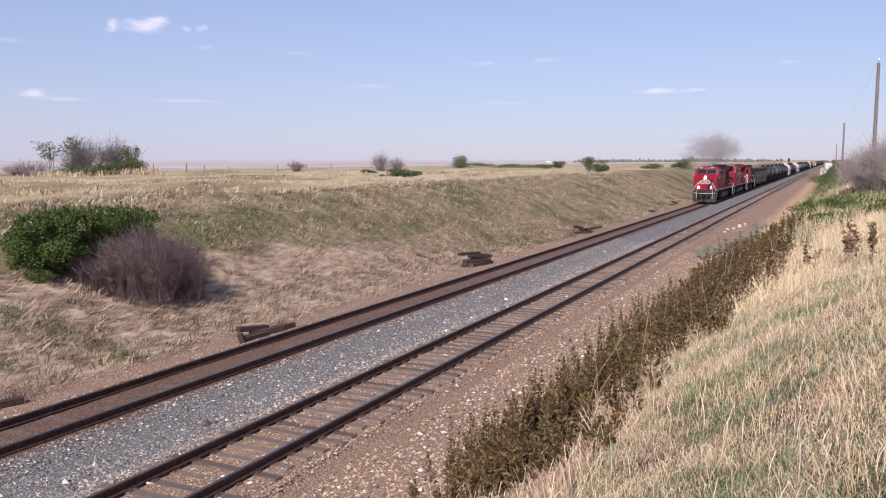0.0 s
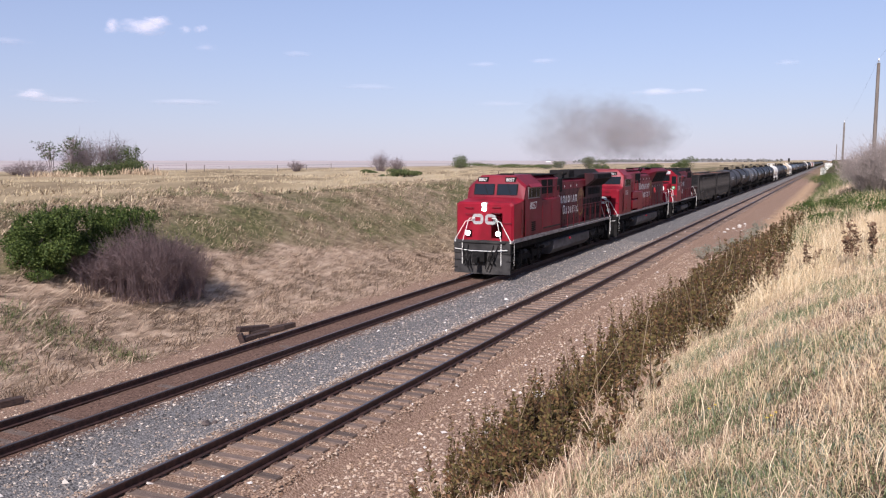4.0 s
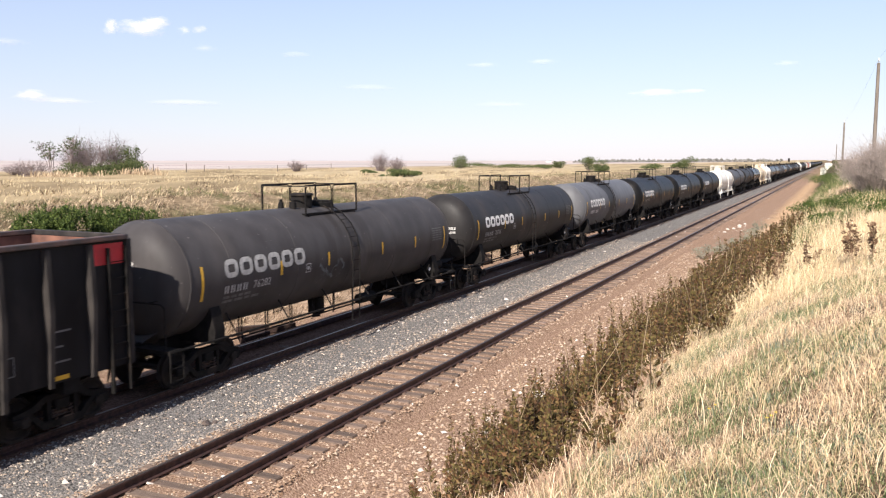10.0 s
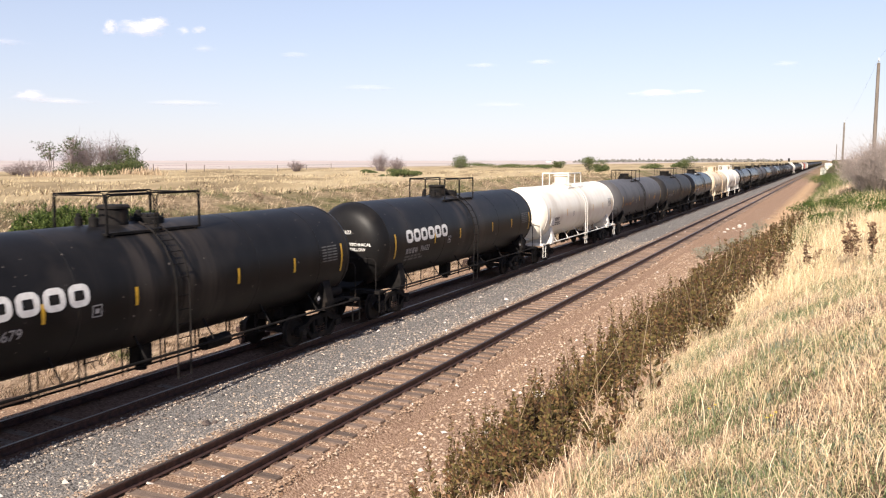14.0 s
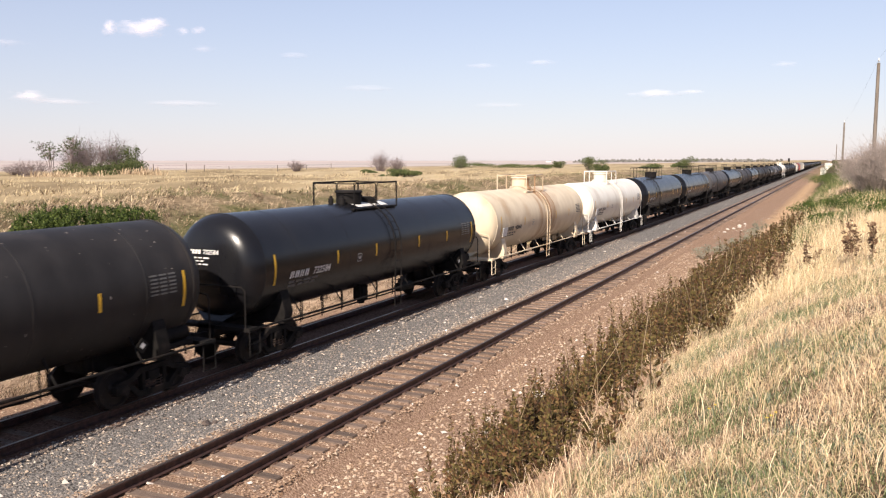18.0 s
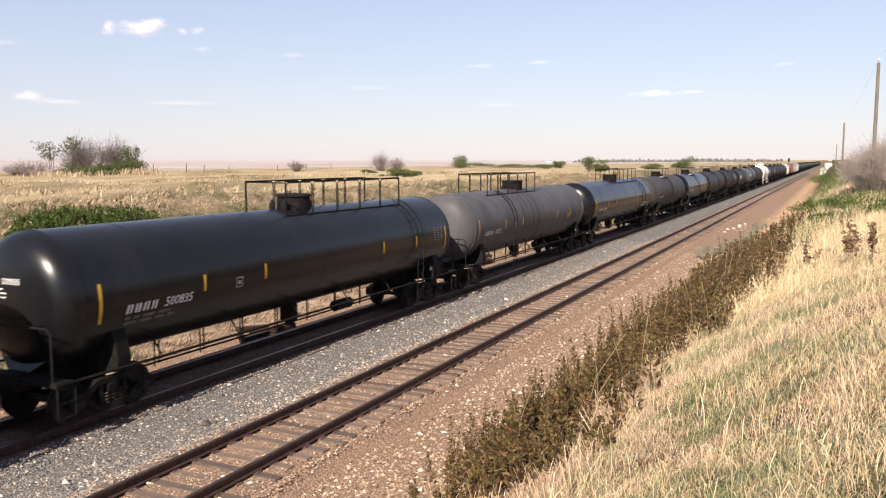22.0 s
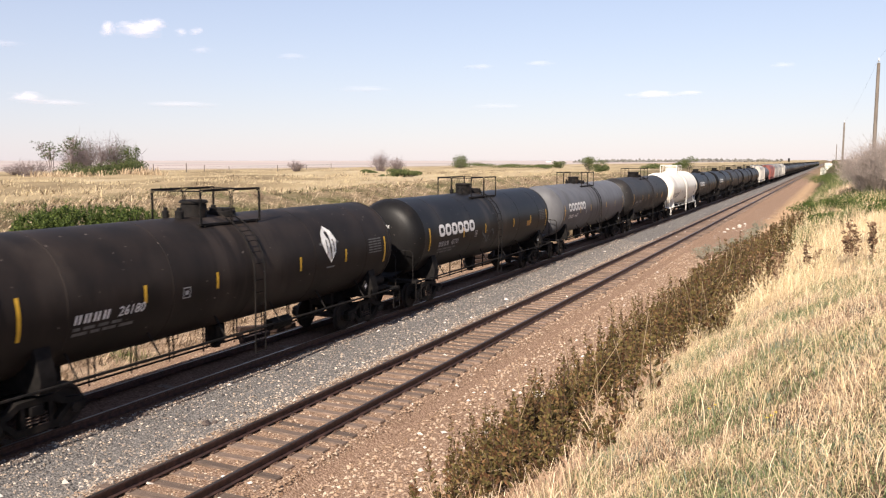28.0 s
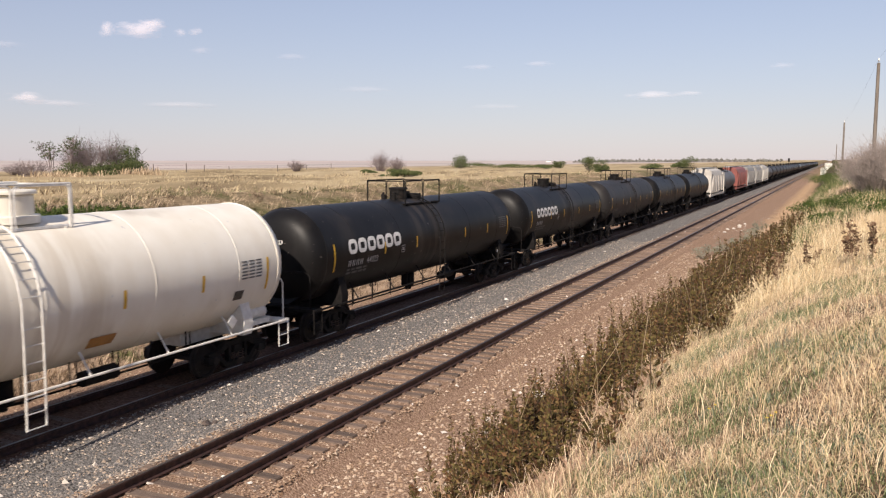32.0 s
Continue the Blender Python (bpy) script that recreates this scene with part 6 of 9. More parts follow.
        side_blocks(car, "name_emblem", row_of(8, 9.6, 0.40, 0.1, 0.42), 3.2, 0.42, 1.128, LETTER_WHITE, "white painted emblem")
        side_blocks(car, "name_emblem", row_of(7, 10.7, 0.36, 0.09, 0.42), 2.5, 0.42, 1.128, LETTER_WHITE, "white painted emblem")
        crest(car, 14.0, 3.1, 1.128, 0.6, 0.78)
    piece("fans", BLACK_STEEL, car, lambda m: [m.drum(0, rad0 + 1.6 + k * 1.7, rz1 - 0.02, rz1 + 0.08, 0.68, 18) for k in range(2)], label="roof fans")
    hy = 11.5 if style == "ge" else 11.6
    hb = piece("horn_bracket", BLACK_STEEL, car, lambda m: (m.rod((0.75, hy, 4.3), (0.75, hy, 4.68), 0.06, 8), m.box(0.69, 0.81, hy - 0.3, hy + 0.3, 4.66, 4.72, 0.02)), label="upright horn bracket")
    for q in (-1, 0, 1):
        piece("horn", BLACK_STEEL, hb, lambda m, q=q: m.rod((0.75, hy + q * 0.08, 4.76), (0.75 + (0.05 if q == 0 else 0.0), hy + q * 0.4 + (0.16 if q == 0 else 0), 4.78), 0.04, 10, 0.10), label="air horn bell")
    hx_ = 0.95 if style == "ge" else 1.12
    for s in (-1, 1):
        for k in range(7 if style == "ge" else 6):
            y = 9.5 + k * 0.86
            if y + 0.8 > (15.0 if style == "ge" else 14.5):
                continue
            d = piece("hood_door", RED_DULL if style == "ge" else RED, car, lambda m: m.box(-0.004, 0.004, -0.41, 0.41, 1.78, 3.86, 0.003), key=("slimdoor", style), at=pose(s * hx_, y + 0.43, 0))
            for z in (2.0, 3.55):
                piece("latch", BLACK_STEEL, d, lambda m, z=z: m.box(-0.012, 0.012, 0.3, 0.37, z, z + 0.09, 0.004), key=("latch", z))
            piece("seam", SOOT_ROOF, car, lambda m: m.box(-0.006, 0.006, -0.012, 0.012, 1.76, 4.2), key=("seam",), at=pose(s * hx_, y, 0), label="dark joint between hood doors")
        for k in range(4):
            y = 9.9 + k * 1.25
            piece("lifting_plate", WHITE_TRIM, car, lambda m: m.box(-0.006, 0.006, -0.07, 0.07, -0.05, 0.05), key=("plate",), at=pose(s * hx_, y, 4.02), label="small white placard")
        if style != "ge":
            for k in range(4):
                y = L - 6.3 + k * 1.08
                d = piece("hood_door", RED_DULL, car, lambda m: m.box(-0.012, 0.012, -0.5, 0.5, 1.8, 3.5, 0.008), key=("reardoor",), at=pose(s * 1.0, y, 0))
                piece("placard", WHITE_TRIM, d, lambda m: m.box(-0.018, 0.018, -0.06, 0.06, 3.28, 3.36), key=("doorplate",))
            piece("fan_rim", SOOT_ROOF, car, lambda m, s=s: m.box(*sorted((s * 0.5, s * 1.02)), 14.2, L - 1.9, 4.84, 4.9, 0.02), label="sooty edge of the radiator roof")
            piece("fire_hose_reel", RED_PAINT, car, lambda m, s=s: m.pipe([(s * 1.2, L - 6.3 + 0.22 * math.cos(a * 0.7), 2.95 + 0.22 * math.sin(a * 0.7)) for a in range(14)], 0.05, 6), label="coiled red hose on the hood side")
    handrails(car, [9.0 + (L - 10.4) * i / 9 if style == "ge" else 10.8 + (L - 12.2) * i / 8 for i in range(10 if style == "ge" else 9)], 1.7, 2.85, 1.44, RED_DULL)
    steps(car, L, 1.5, 1.7)
    piece("roof_vent", BLACK_STEEL, car, lambda m: m.box(-0.3, 0.3, 3.9, 4.5, 4.74, 4.86, 0.03))
    for x, y in ((0.6, 3.6), (-0.6, 4.6)):
        piece("aerial", BLACK_STEEL, car, lambda m, x=x, y=y: m.rod((x, y, 4.72), (x, y, 4.95), 0.02))
    pr = random.Random(int(number))
    for k in range(5):
        y = L - 6.0 + k * 0.9 + pr.uniform(-0.2, 0.2)
        piece("cable", BLACK_STEEL if k % 2 else TANK_GREY, car, lambda m, y=y: m.pipe([(1.4, y, 1.35), (1.45, y + 0.05, 1.0), (1.44, y + 0.25, 0.86), (1.4, y + 0.5, 0.95), (1.38, y + 0.6, 1.25)], 0.022, 5), label="hanging cable loop")
    for y in (L - 5.3, L - 2.6, 2.7, 5.2):
        piece("sand_pipe", TANK_GREY, car, lambda m, y=y: m.pipe([(1.3, y, 1.2), (1.38, y, 0.95), (1.3, y + 0.2, 0.5), (0.95, y + 0.35, 0.2)], 0.03, 5), label="bent sand pipe")
    piece("piping", TANK_GREY, car, lambda m: (m.pipe([(1.3, 5.5, 1.1), (1.3, L - 5.5, 1.1)], 0.035), m.rod((1.2, 6.3, 1.02), (1.2, 7.4, 1.02), 0.16, 10), m.rod((-1.2, 6.3, 1.02), (-1.2, 7.4, 1.02), 0.16, 10), m.pipe([(1.35, L - 4.5, 1.2), (1.38, L - 4.6, 0.9), (1.36, L - 4.9, 0.75)], 0.03), m.pipe([(1.35, L - 5.1, 1.2), (1.4, L - 5.2, 0.85), (1.36, L - 5.5, 0.8)], 0.03)))
    return car


def road_switcher(a, b, number, label):
    """Four-axle engine with a low short hood."""
    L, deck = b - a, 1.6
    car = thing("locomotive", label, "locomotive", group="engines of the train")
    MOVERS.append((car, a))
    for y in (4.2, L - 4.2):
        loco_truck(car, y, (-1.37, 1.37))
    couplers(car, L)
    piece("underframe", BLACK_STEEL, car, lambda m: (m.box(-1.15, 1.15, 0.95, L - 0.95, 1.12, 1.5, 0.03), m.box(-0.3, 0.3, 0.5, L - 0.5, 0.75, 1.15)), label="black frame")
    for s in (-1, 1):
        x0, x1 = sorted((s * 1.40, s * 1.5))
        piece("sill", SILL_GREY, car, lambda m, x0=x0, x1=x1: m.box(x0, x1, 1.0, L - 1.0, 1.5, 1.6, 0.015), label="dusty sill edge")
    piece("walkway", TANK_GREY, car, lambda m: m.box(-1.39, 1.39, 1.0, L - 1.0, 1.5, 1.58))
    piece("fuel_tank", FUEL, car, lambda m: m.loft([(6.4, [(-1.1, 0.42), (1.1, 0.42), (1.4, 0.66), (1.4, 1.0), (-1.4, 1.0), (-1.4, 0.66)]), (L - 6.8, [(-1.1, 0.42), (1.1, 0.42), (1.4, 0.66), (1.4, 1.0), (-1.4, 1.0), (-1.4, 0.66)])]), label="dusty fuel tank")
    for s in (-1, 1):
        piece("air_reservoir", BLACK_STEEL, car, lambda m, s=s: m.rod((s * 1.25, 6.6, 1.2), (s * 1.25, L - 7, 1.2), 0.15, 10))
    for e, s in ((0, 1), (1, -1)):
        piece("pilot", BLACK_STEEL, car, lambda m, e=e, s=s: (m.box(-1.4, 1.4, min(e * L + s * 0.92, e * L + s * 1.02), max(e * L + s * 0.92, e * L + s * 1.02), 0.2, 1.55), m.add([(-1.3, e * L + s * 0.92, 0.12), (1.3, e * L + s * 0.92, 0.12), (1.1, e * L + s * 0.7, 0.12), (-1.1, e * L + s * 0.7, 0.12), (-1.3, e * L + s * 0.92, 0.7), (1.3, e * L + s * 0.92, 0.7)], [(0, 1, 2, 3), (3, 2, 5, 4), (0, 3, 4), (1, 5, 2), (0, 4, 5, 1)])), label="black pilot")
        for x in (-0.6, 0.55, 0.75):
            piece("air_hose", BLACK_STEEL, car, lambda m, e=e, s=s, x=x: m.pipe([(x, e * L + s * 0.9, 1.2), (x, e * L + s * 0.6, 1.0), (x * 0.8, e * L + s * 0.5, 0.6)], 0.03))
    piece("nose", RED, car, lambda m: m.loft([(1.25, octo(0.82, 1.58, 3.25, 0.12, 0.1)), (1.4, octo(0.9, 1.58, 3.32, 0.12, 0.1)), (3.2, octo(0.95, 1.58, 3.4, 0.12, 0.1))]), label="red short hood", angle=20)
    piece("nose_top", SOOT_ROOF, car, lambda m: m.box(-0.75, 0.75, 1.5, 3.15, 3.38, 3.42, 0.01))
    cabp = piece("cab", RED, car, lambda m: m.loft([(3.15, octo(1.5, 1.58, 4.62, 0.65, 0.55)), (5.75, octo(1.5, 1.58, 4.62, 0.65, 0.55))]), label="red cab", angle=20)
    piece("cab_roof", SOOT_ROOF, cabp, lambda m: m.loft([(3.3, [(-1.53, 4.04), (-1.5, 4.02), (-0.86, 4.56), (0.86, 4.56), (1.5, 4.02), (1.53, 4.04), (0.88, 4.65), (-0.88, 4.65)]), (5.8, [(-1.53, 4.04), (-1.5, 4.02), (-0.86, 4.56), (0.86, 4.56), (1.5, 4.02), (1.53, 4.04), (0.88, 4.65), (-0.88, 4.65)])]), label="sooty cab roof", angle=20)
    piece("roof_fan", BLACK_STEEL, cabp, lambda m: (m.box(-0.3, 0.3, 3.5, 3.9, 4.62, 4.8, 0.04), m.rod((0.5, 4.5, 4.6), (0.5, 4.5, 4.85), 0.02)))
    for x0, x1 in ((-0.78, -0.06), (0.06, 0.78)):
        w = piece("windscreen", BLACK_STEEL, cabp, lambda m, x0=x0, x1=x1: m.box(x0, x1, 3.13, 3.17, 3.55, 4.12, 0.01), label="black framed windscreen")
        piece("pane", GLASS_DARK, w, lambda m, x0=x0, x1=x1: m.box(x0 + 0.05, x1 - 0.05, 3.122, 3.16, 3.6, 4.07))
    for x0, x1 in ((-1.42, -0.98), (0.98, 1.42)):
        w = piece("front_door_window", BLACK_STEEL, cabp, lambda m, x0=x0, x1=x1: m.box(x0, x1, 3.13, 3.17, 3.25, 4.0, 0.01))
        piece("pane", GLASS_DARK, w, lambda m, x0=x0, x1=x1: m.box(x0 + 0.05, x1 - 0.05, 3.122, 3.16, 3.3, 3.94))
    for s in (-1, 1):
        w = piece("side_window", SILL_GREY, cabp, lambda m, s=s: m.box(*sorted((s * 1.48, s * 1.515)), 4.0, 5.1, 3.3, 3.95, 0.01), label="aluminium framed side window")
        for y0, y1 in ((4.06, 4.52), (4.58, 5.04)):
            piece("pane", GLASS_DARK, w, lambda m, s=s, y0=y0, y1=y1: m.box(*sorted((s * 1.5, s * 1.52)), y0, y1, 3.36, 3.89))
    side_text(number, 3.75, 2.62, 0.42, 1.508, LETTER_WHITE, cabp, 1, 0.0, "engine_number")
    piece("green_sign", GREEN_SIGN, cabp, lambda m: m.box(1.02, 1.32, 3.12, 3.145, 2.75, 3.05), label="green first aid sign")
    piece("sign_cross", LETTER_WHITE, cabp, lambda m: (m.box(1.14, 1.2, 3.112, 3.122, 2.8, 3.0), m.box(1.07, 1.27, 3.112, 3.122, 2.87, 2.93)))
    nb = piece("number_board", LETTER_WHITE, cabp, lambda m: m.box(0.05, 0.85, 3.08, 3.2, 4.2, 4.5, 0.03), label="white number board")
    vs, fs, w = text_verts(number, 0.2)
    part("board_number", Mesh().add([(0.1 + u, 3.074, 4.28 + v) for u, v in vs], fs).make("board_number", LETTER_BLACK, 0), nb)
    nb = piece("number_board", LETTER_WHITE, cabp, lambda m: m.box(-0.95, -0.4, 3.08, 3.2, 4.24, 4.52, 0.03), label="white number board")
    part("board_number", Mesh().add([(-0.92 + u * 0.85, 3.074, 4.29 + v) for u, v in vs], fs).make("board_number", LETTER_BLACK, 0), nb)
    piece("headlight", GALV, cabp, lambda m: (m.lathe([(3.02, 0.1), (3.2, 0.12)], 12, -0.28, 4.4), m.lathe([(3.02, 0.1), (3.2, 0.12)], 12, -0.1, 4.4)), label="twin headlight")
    piece("nose_light", GALV, car, lambda m: (m.lathe([(1.2, 0.09), (1.3, 0.1)], 12, -0.35, 3.0), m.lathe([(1.2, 0.09), (1.3, 0.1)], 12, -0.35, 2.75)))
    for x, kind in ((-0.72, "o"), (0.12, "o")):
        vs, fs = plain_shape(kind, 0.5, 0.5, 0.13)
        part("nose_emblem", Mesh().add([(x + u, 1.243, 2.62 + v) for u, v in vs], fs).make("nose_emblem", LETTER_WHITE, 0), car, "white emblem painted on the nose")
    piece("front_deck", RED, car, lambda m: m.box(0.97, 1.48, 1.45, 3.2, 1.6, 2.15, 0.02), label="red side box beside the short hood")
    piece("deck_plate", TANK_GREY, car, lambda m: m.box(0.97, 1.46, 1.45, 3.15, 2.152, 2.17), label="worn deck plate")
    for dx, y0 in ((0.0, 1.35), (-0.35, 1.05)):
        piece("nose_handrail", WHITE_TRIM, car, lambda m, dx=dx, y0=y0: m.pipe([(1.46 + dx, y0, 0.9), (1.46 + dx, y0 + 0.02, 1.7), (1.40 + dx, y0 + 0.25, 2.45), (1.36 + dx, y0 + 0.28, 2.75), (1.1 + dx, y0 + 0.5, 2.82)], 0.026, 6), label="bent white handrail")
    piece("nose_handrail", WHITE_TRIM, car, lambda m: m.pipe([(-1.2, 1.0, 2.5), (0.9, 1.0, 2.5), (1.1, 1.05, 2.42), (1.12, 1.1, 1.6)], 0.024, 6), label="white rail across the nose")
    piece("coiled_hose", RED_DULL, car, lambda m: m.pipe([(0.975, 2.6 + 0.22 * math.cos(a * 0.7), 2.85 + 0.22 * math.sin(a * 0.7)) for a in range(10)], 0.025, 5), label="round coil on the short hood side")
    piece("battery_box", RED, car, lambda m: (m.box(0.98, 1.48, 3.2, 5.7, 1.6, 2.3, 0.03), m.box(-1.48, -0.98, 3.2, 5.7, 1.6, 2.3, 0.03)), label="red battery box")
    piece("hood", RED_SOOT, car, lambda m: m.loft([(5.75, octo(0.92, 1.58, 4.4, 0.12, 0.1)), (L - 1.5, octo(0.92, 1.58, 4.4, 0.12, 0.1))]), label="grimy faded red long hood", angle=20)
    piece("hood_roof", SOOT_ROOF, car, lambda m: (m.box(-0.85, 0.85, 6.0, 11.4, 4.4, 4.5, 0.03), m.loft([(12.2, octo(0.9, 4.3, 4.46, 0.2, 0.1)), (12.35, octo(0.9, 4.3, 4.72, 0.15, 0.08)), (15.2, octo(0.9, 4.3, 4.72, 0.15, 0.08)), (15.4, octo(0.9, 4.3, 4.46, 0.2, 0.1))]), m.drum(0, 8.2, 4.48, 4.72, 0.5, 16), m.drum(0, 9.6, 4.48, 4.72, 0.5, 16)), label="sooty roof with fan housings", angle=20)
    for s in (-1, 1):
        piece("radiator_grille", GRILLE, car, lambda m, s=s: m.box(*sorted((s * 0.915, s * 0.94)), L - 4.4, L - 1.7, 3.65, 4.25), label="dark radiator grille")
        piece("intake", GRILLE, car, lambda m, s=s: m.box(*sorted((s * 0.915, s * 0.94)), 6.1, 7.4, 3.3, 4.25), label="dark intake screens")
        piece("filter_hood", RED_DULL, car, lambda m, s=s: m.add([(s * 0.92, 9.4, 4.05), (s * 0.92, 11.4, 4.05), (s * 1.15, 11.4, 3.85), (s * 1.15, 9.4, 3.85), (s * 0.92, 9.4, 3.6), (s * 0.92, 11.4, 3.6)], [(0, 1, 2, 3), (0, 3, 4), (1, 5, 2), (2, 5, 4, 3), (0, 4, 5, 1)]))
        for k in range(8):
            y = 7.6 + k * 1.08
            piece("hood_door", RED_SOOT, car, lambda m, s=s: m.box(*sorted((s * 0.915, s * 0.928)), -0.5, 0.5, 1.75, 3.5, 0.008), key=("gpdoor", s), at=pose(0, y, 0))
    side_blocks(car, "name_emblem", row_of(8, 7.0, 0.40, 0.1, 0.45), 2.85, 0.42, 0.945, LETTER_WHITE, "white painted emblem")
    side_blocks(car, "name_emblem", row_of(7, 7.1, 0.36, 0.09, 0.45), 2.1, 0.42, 0.945, LETTER_WHITE, "white painted emblem")
    piece("blower_duct", RED_DULL, car, lambda m: m.prism([(5.8, 1.6), (7.1, 1.6), (6.9, 2.6), (6.3, 3.2), (5.8, 3.3)], "x", 0.9, 1.3))
    handrails(car, [6.4 + (L - 7.9) * i / 8 for i in range(9)], 1.58, 2.65, 1.44, RED_DULL)
    steps(car, L, 1.5, 1.58, rail_top=2.6)
    return car


# ---------------------------------------------------------------- the train, from its head
J = [110.9, 132.2, 154.1, 171.5, 187.6, 202.85, 219.9, 237.2, 253.8, 271.1, 288.3, 305.6, 322.6, 340.2, 357.3, 374.2, 390.7, 407.6,
     427.2, 447.4, 466.75, 487.3, 504.5, 521.7, 539.0, 556.3, 573.6, 591.25, 608.6, 625.55, 643.7, 660.5, 677.9, 694.9, 712.1]
wide_cab_engine(J[0], J[1], "8057", "grimy red diesel locomotive with lit headlights leading the train", "ge")
wide_cab_engine(J[1], J[2], "7051", "clean bright red diesel locomotive with wide nose", "sd")
road_switcher(J[2], J[3], "3065", "faded red diesel road switcher with low short hood")
gondola(J[3], J[4], "100413", "empty black gondola car with rusty lining and faded graffiti", 3)
gondola(J[4], J[5], "84699", "empty black gondola car with a bright red corner", 4, True)
CARS = [
    ("dusty", "dusty black tank car with pale rounded emblems", "std", "PROX", "76282", 2, (), 0),
    ("dark", "grimy dark grey tank car with white rounded emblems", "std", "PROX", "76716", 1, (), ("INEDIBLE", "TALLOW")),
    ("grey", "light grey tank car with dark spill over its middle", "std", "PROX", "76280", 1, (), 0),
    ("black", "black tank car with bold white rounded emblems", "std", "PROX", "76769", 1, (), 0),
    ("black", "black tank car lettered for inedible tallow", "std", "PROX", "76679", 1, (), ("INEDIBLE", "TALLOW")),
    ("black", "black tank car lettered for technical tallow", "std", "PROX", "76622", 1, (), ("TECHNICAL", "TALLOW")),
    ("white", "white pressure tank car with white railings", "white", "UTLX", "", 0, (), 0),
    ("mid", "dusty grey tank car with orange lettering", "std", "UTLX", "202898", 0, (), 0),
    ("dark", "dark grey tank car with yellow strips", "std", "CTCX", "732056", 0, (), 0),
    ("gloss", "glossy black tank car with white patch on top", "std", "CTCX", "732584", 0, (), 0),
    ("cream", "rust-streaked cream pressure tank car", "white", "UTLX", "900440", 0, (), 0),
    ("white", "clean white pressure tank car with black lettering", "white", "UTLX", "900448", 0, (), 0),
    ("gloss", "long glossy black tank car with long top walkway", "long", "TILX", "500827", 0, (), 0),
    ("gloss", "long glossy black tank car with railed walkway", "long", "TILX", "500835", 0, (), 0),
    ("mid", "long plain grey tank car with black railing", "long", "SHQX", "10712", 0, (), 0),
    ("gloss", "long glossy black tank car lettered for ammonia", "long", "TILX", "500996", 0, ("ANHYDROUS AMMONIA", "INHALATION HAZARD"), 0),
    ("dusty", "matt dark grey tank car with white platform patch", "std", "CTCX", "303090", 0, (), 0),
    ("gloss", "shiny black tank car with white platform patch", "std", "CTCX", "732068", 0, (), 0),
    ("dark", "dark grey tank car with data panel", "std", "CTCX", "", 0, (), 0),
    ("brown", "brownish black tank car with white leaf sign", "std", "ADMX", "26180", 0, (), 0),
    ("black", "black tank car with short white rounded emblems", "std", "PROX", "43701", 1, (), 0),
    ("grey", "grey tank car with white rounded emblems", "std", "PROX", "44487", 1, (), 0),
    ("dark", "dark grey tank car with slanted number", "std", "CTCX", "300911", 0, (), 0),
    ("white", "off-white pressure tank car with white ladder", "white", "MFCX", "132108", 0, (), 0),
    ("black", "plain black tank car with white rounded emblems", "std", "PROX", "44023", 1, (), 0),
    ("black", "black tank car with small white rounded emblems", "std", "PROX", "", 1, (), 0),
    ("dark", "dark grey tank car with pale band", "std", "", "", 0, (), 0),
    ("black", "dull black tank car", "std", "", "", 0, (), 0),
    ("black", "dull black tank car at the end of the tanks", "std", "", "", 0, (), 0),
]
WHITE_TRIMS = {"white": WHITE_TRIM, "cream": tank_paint("cream")}
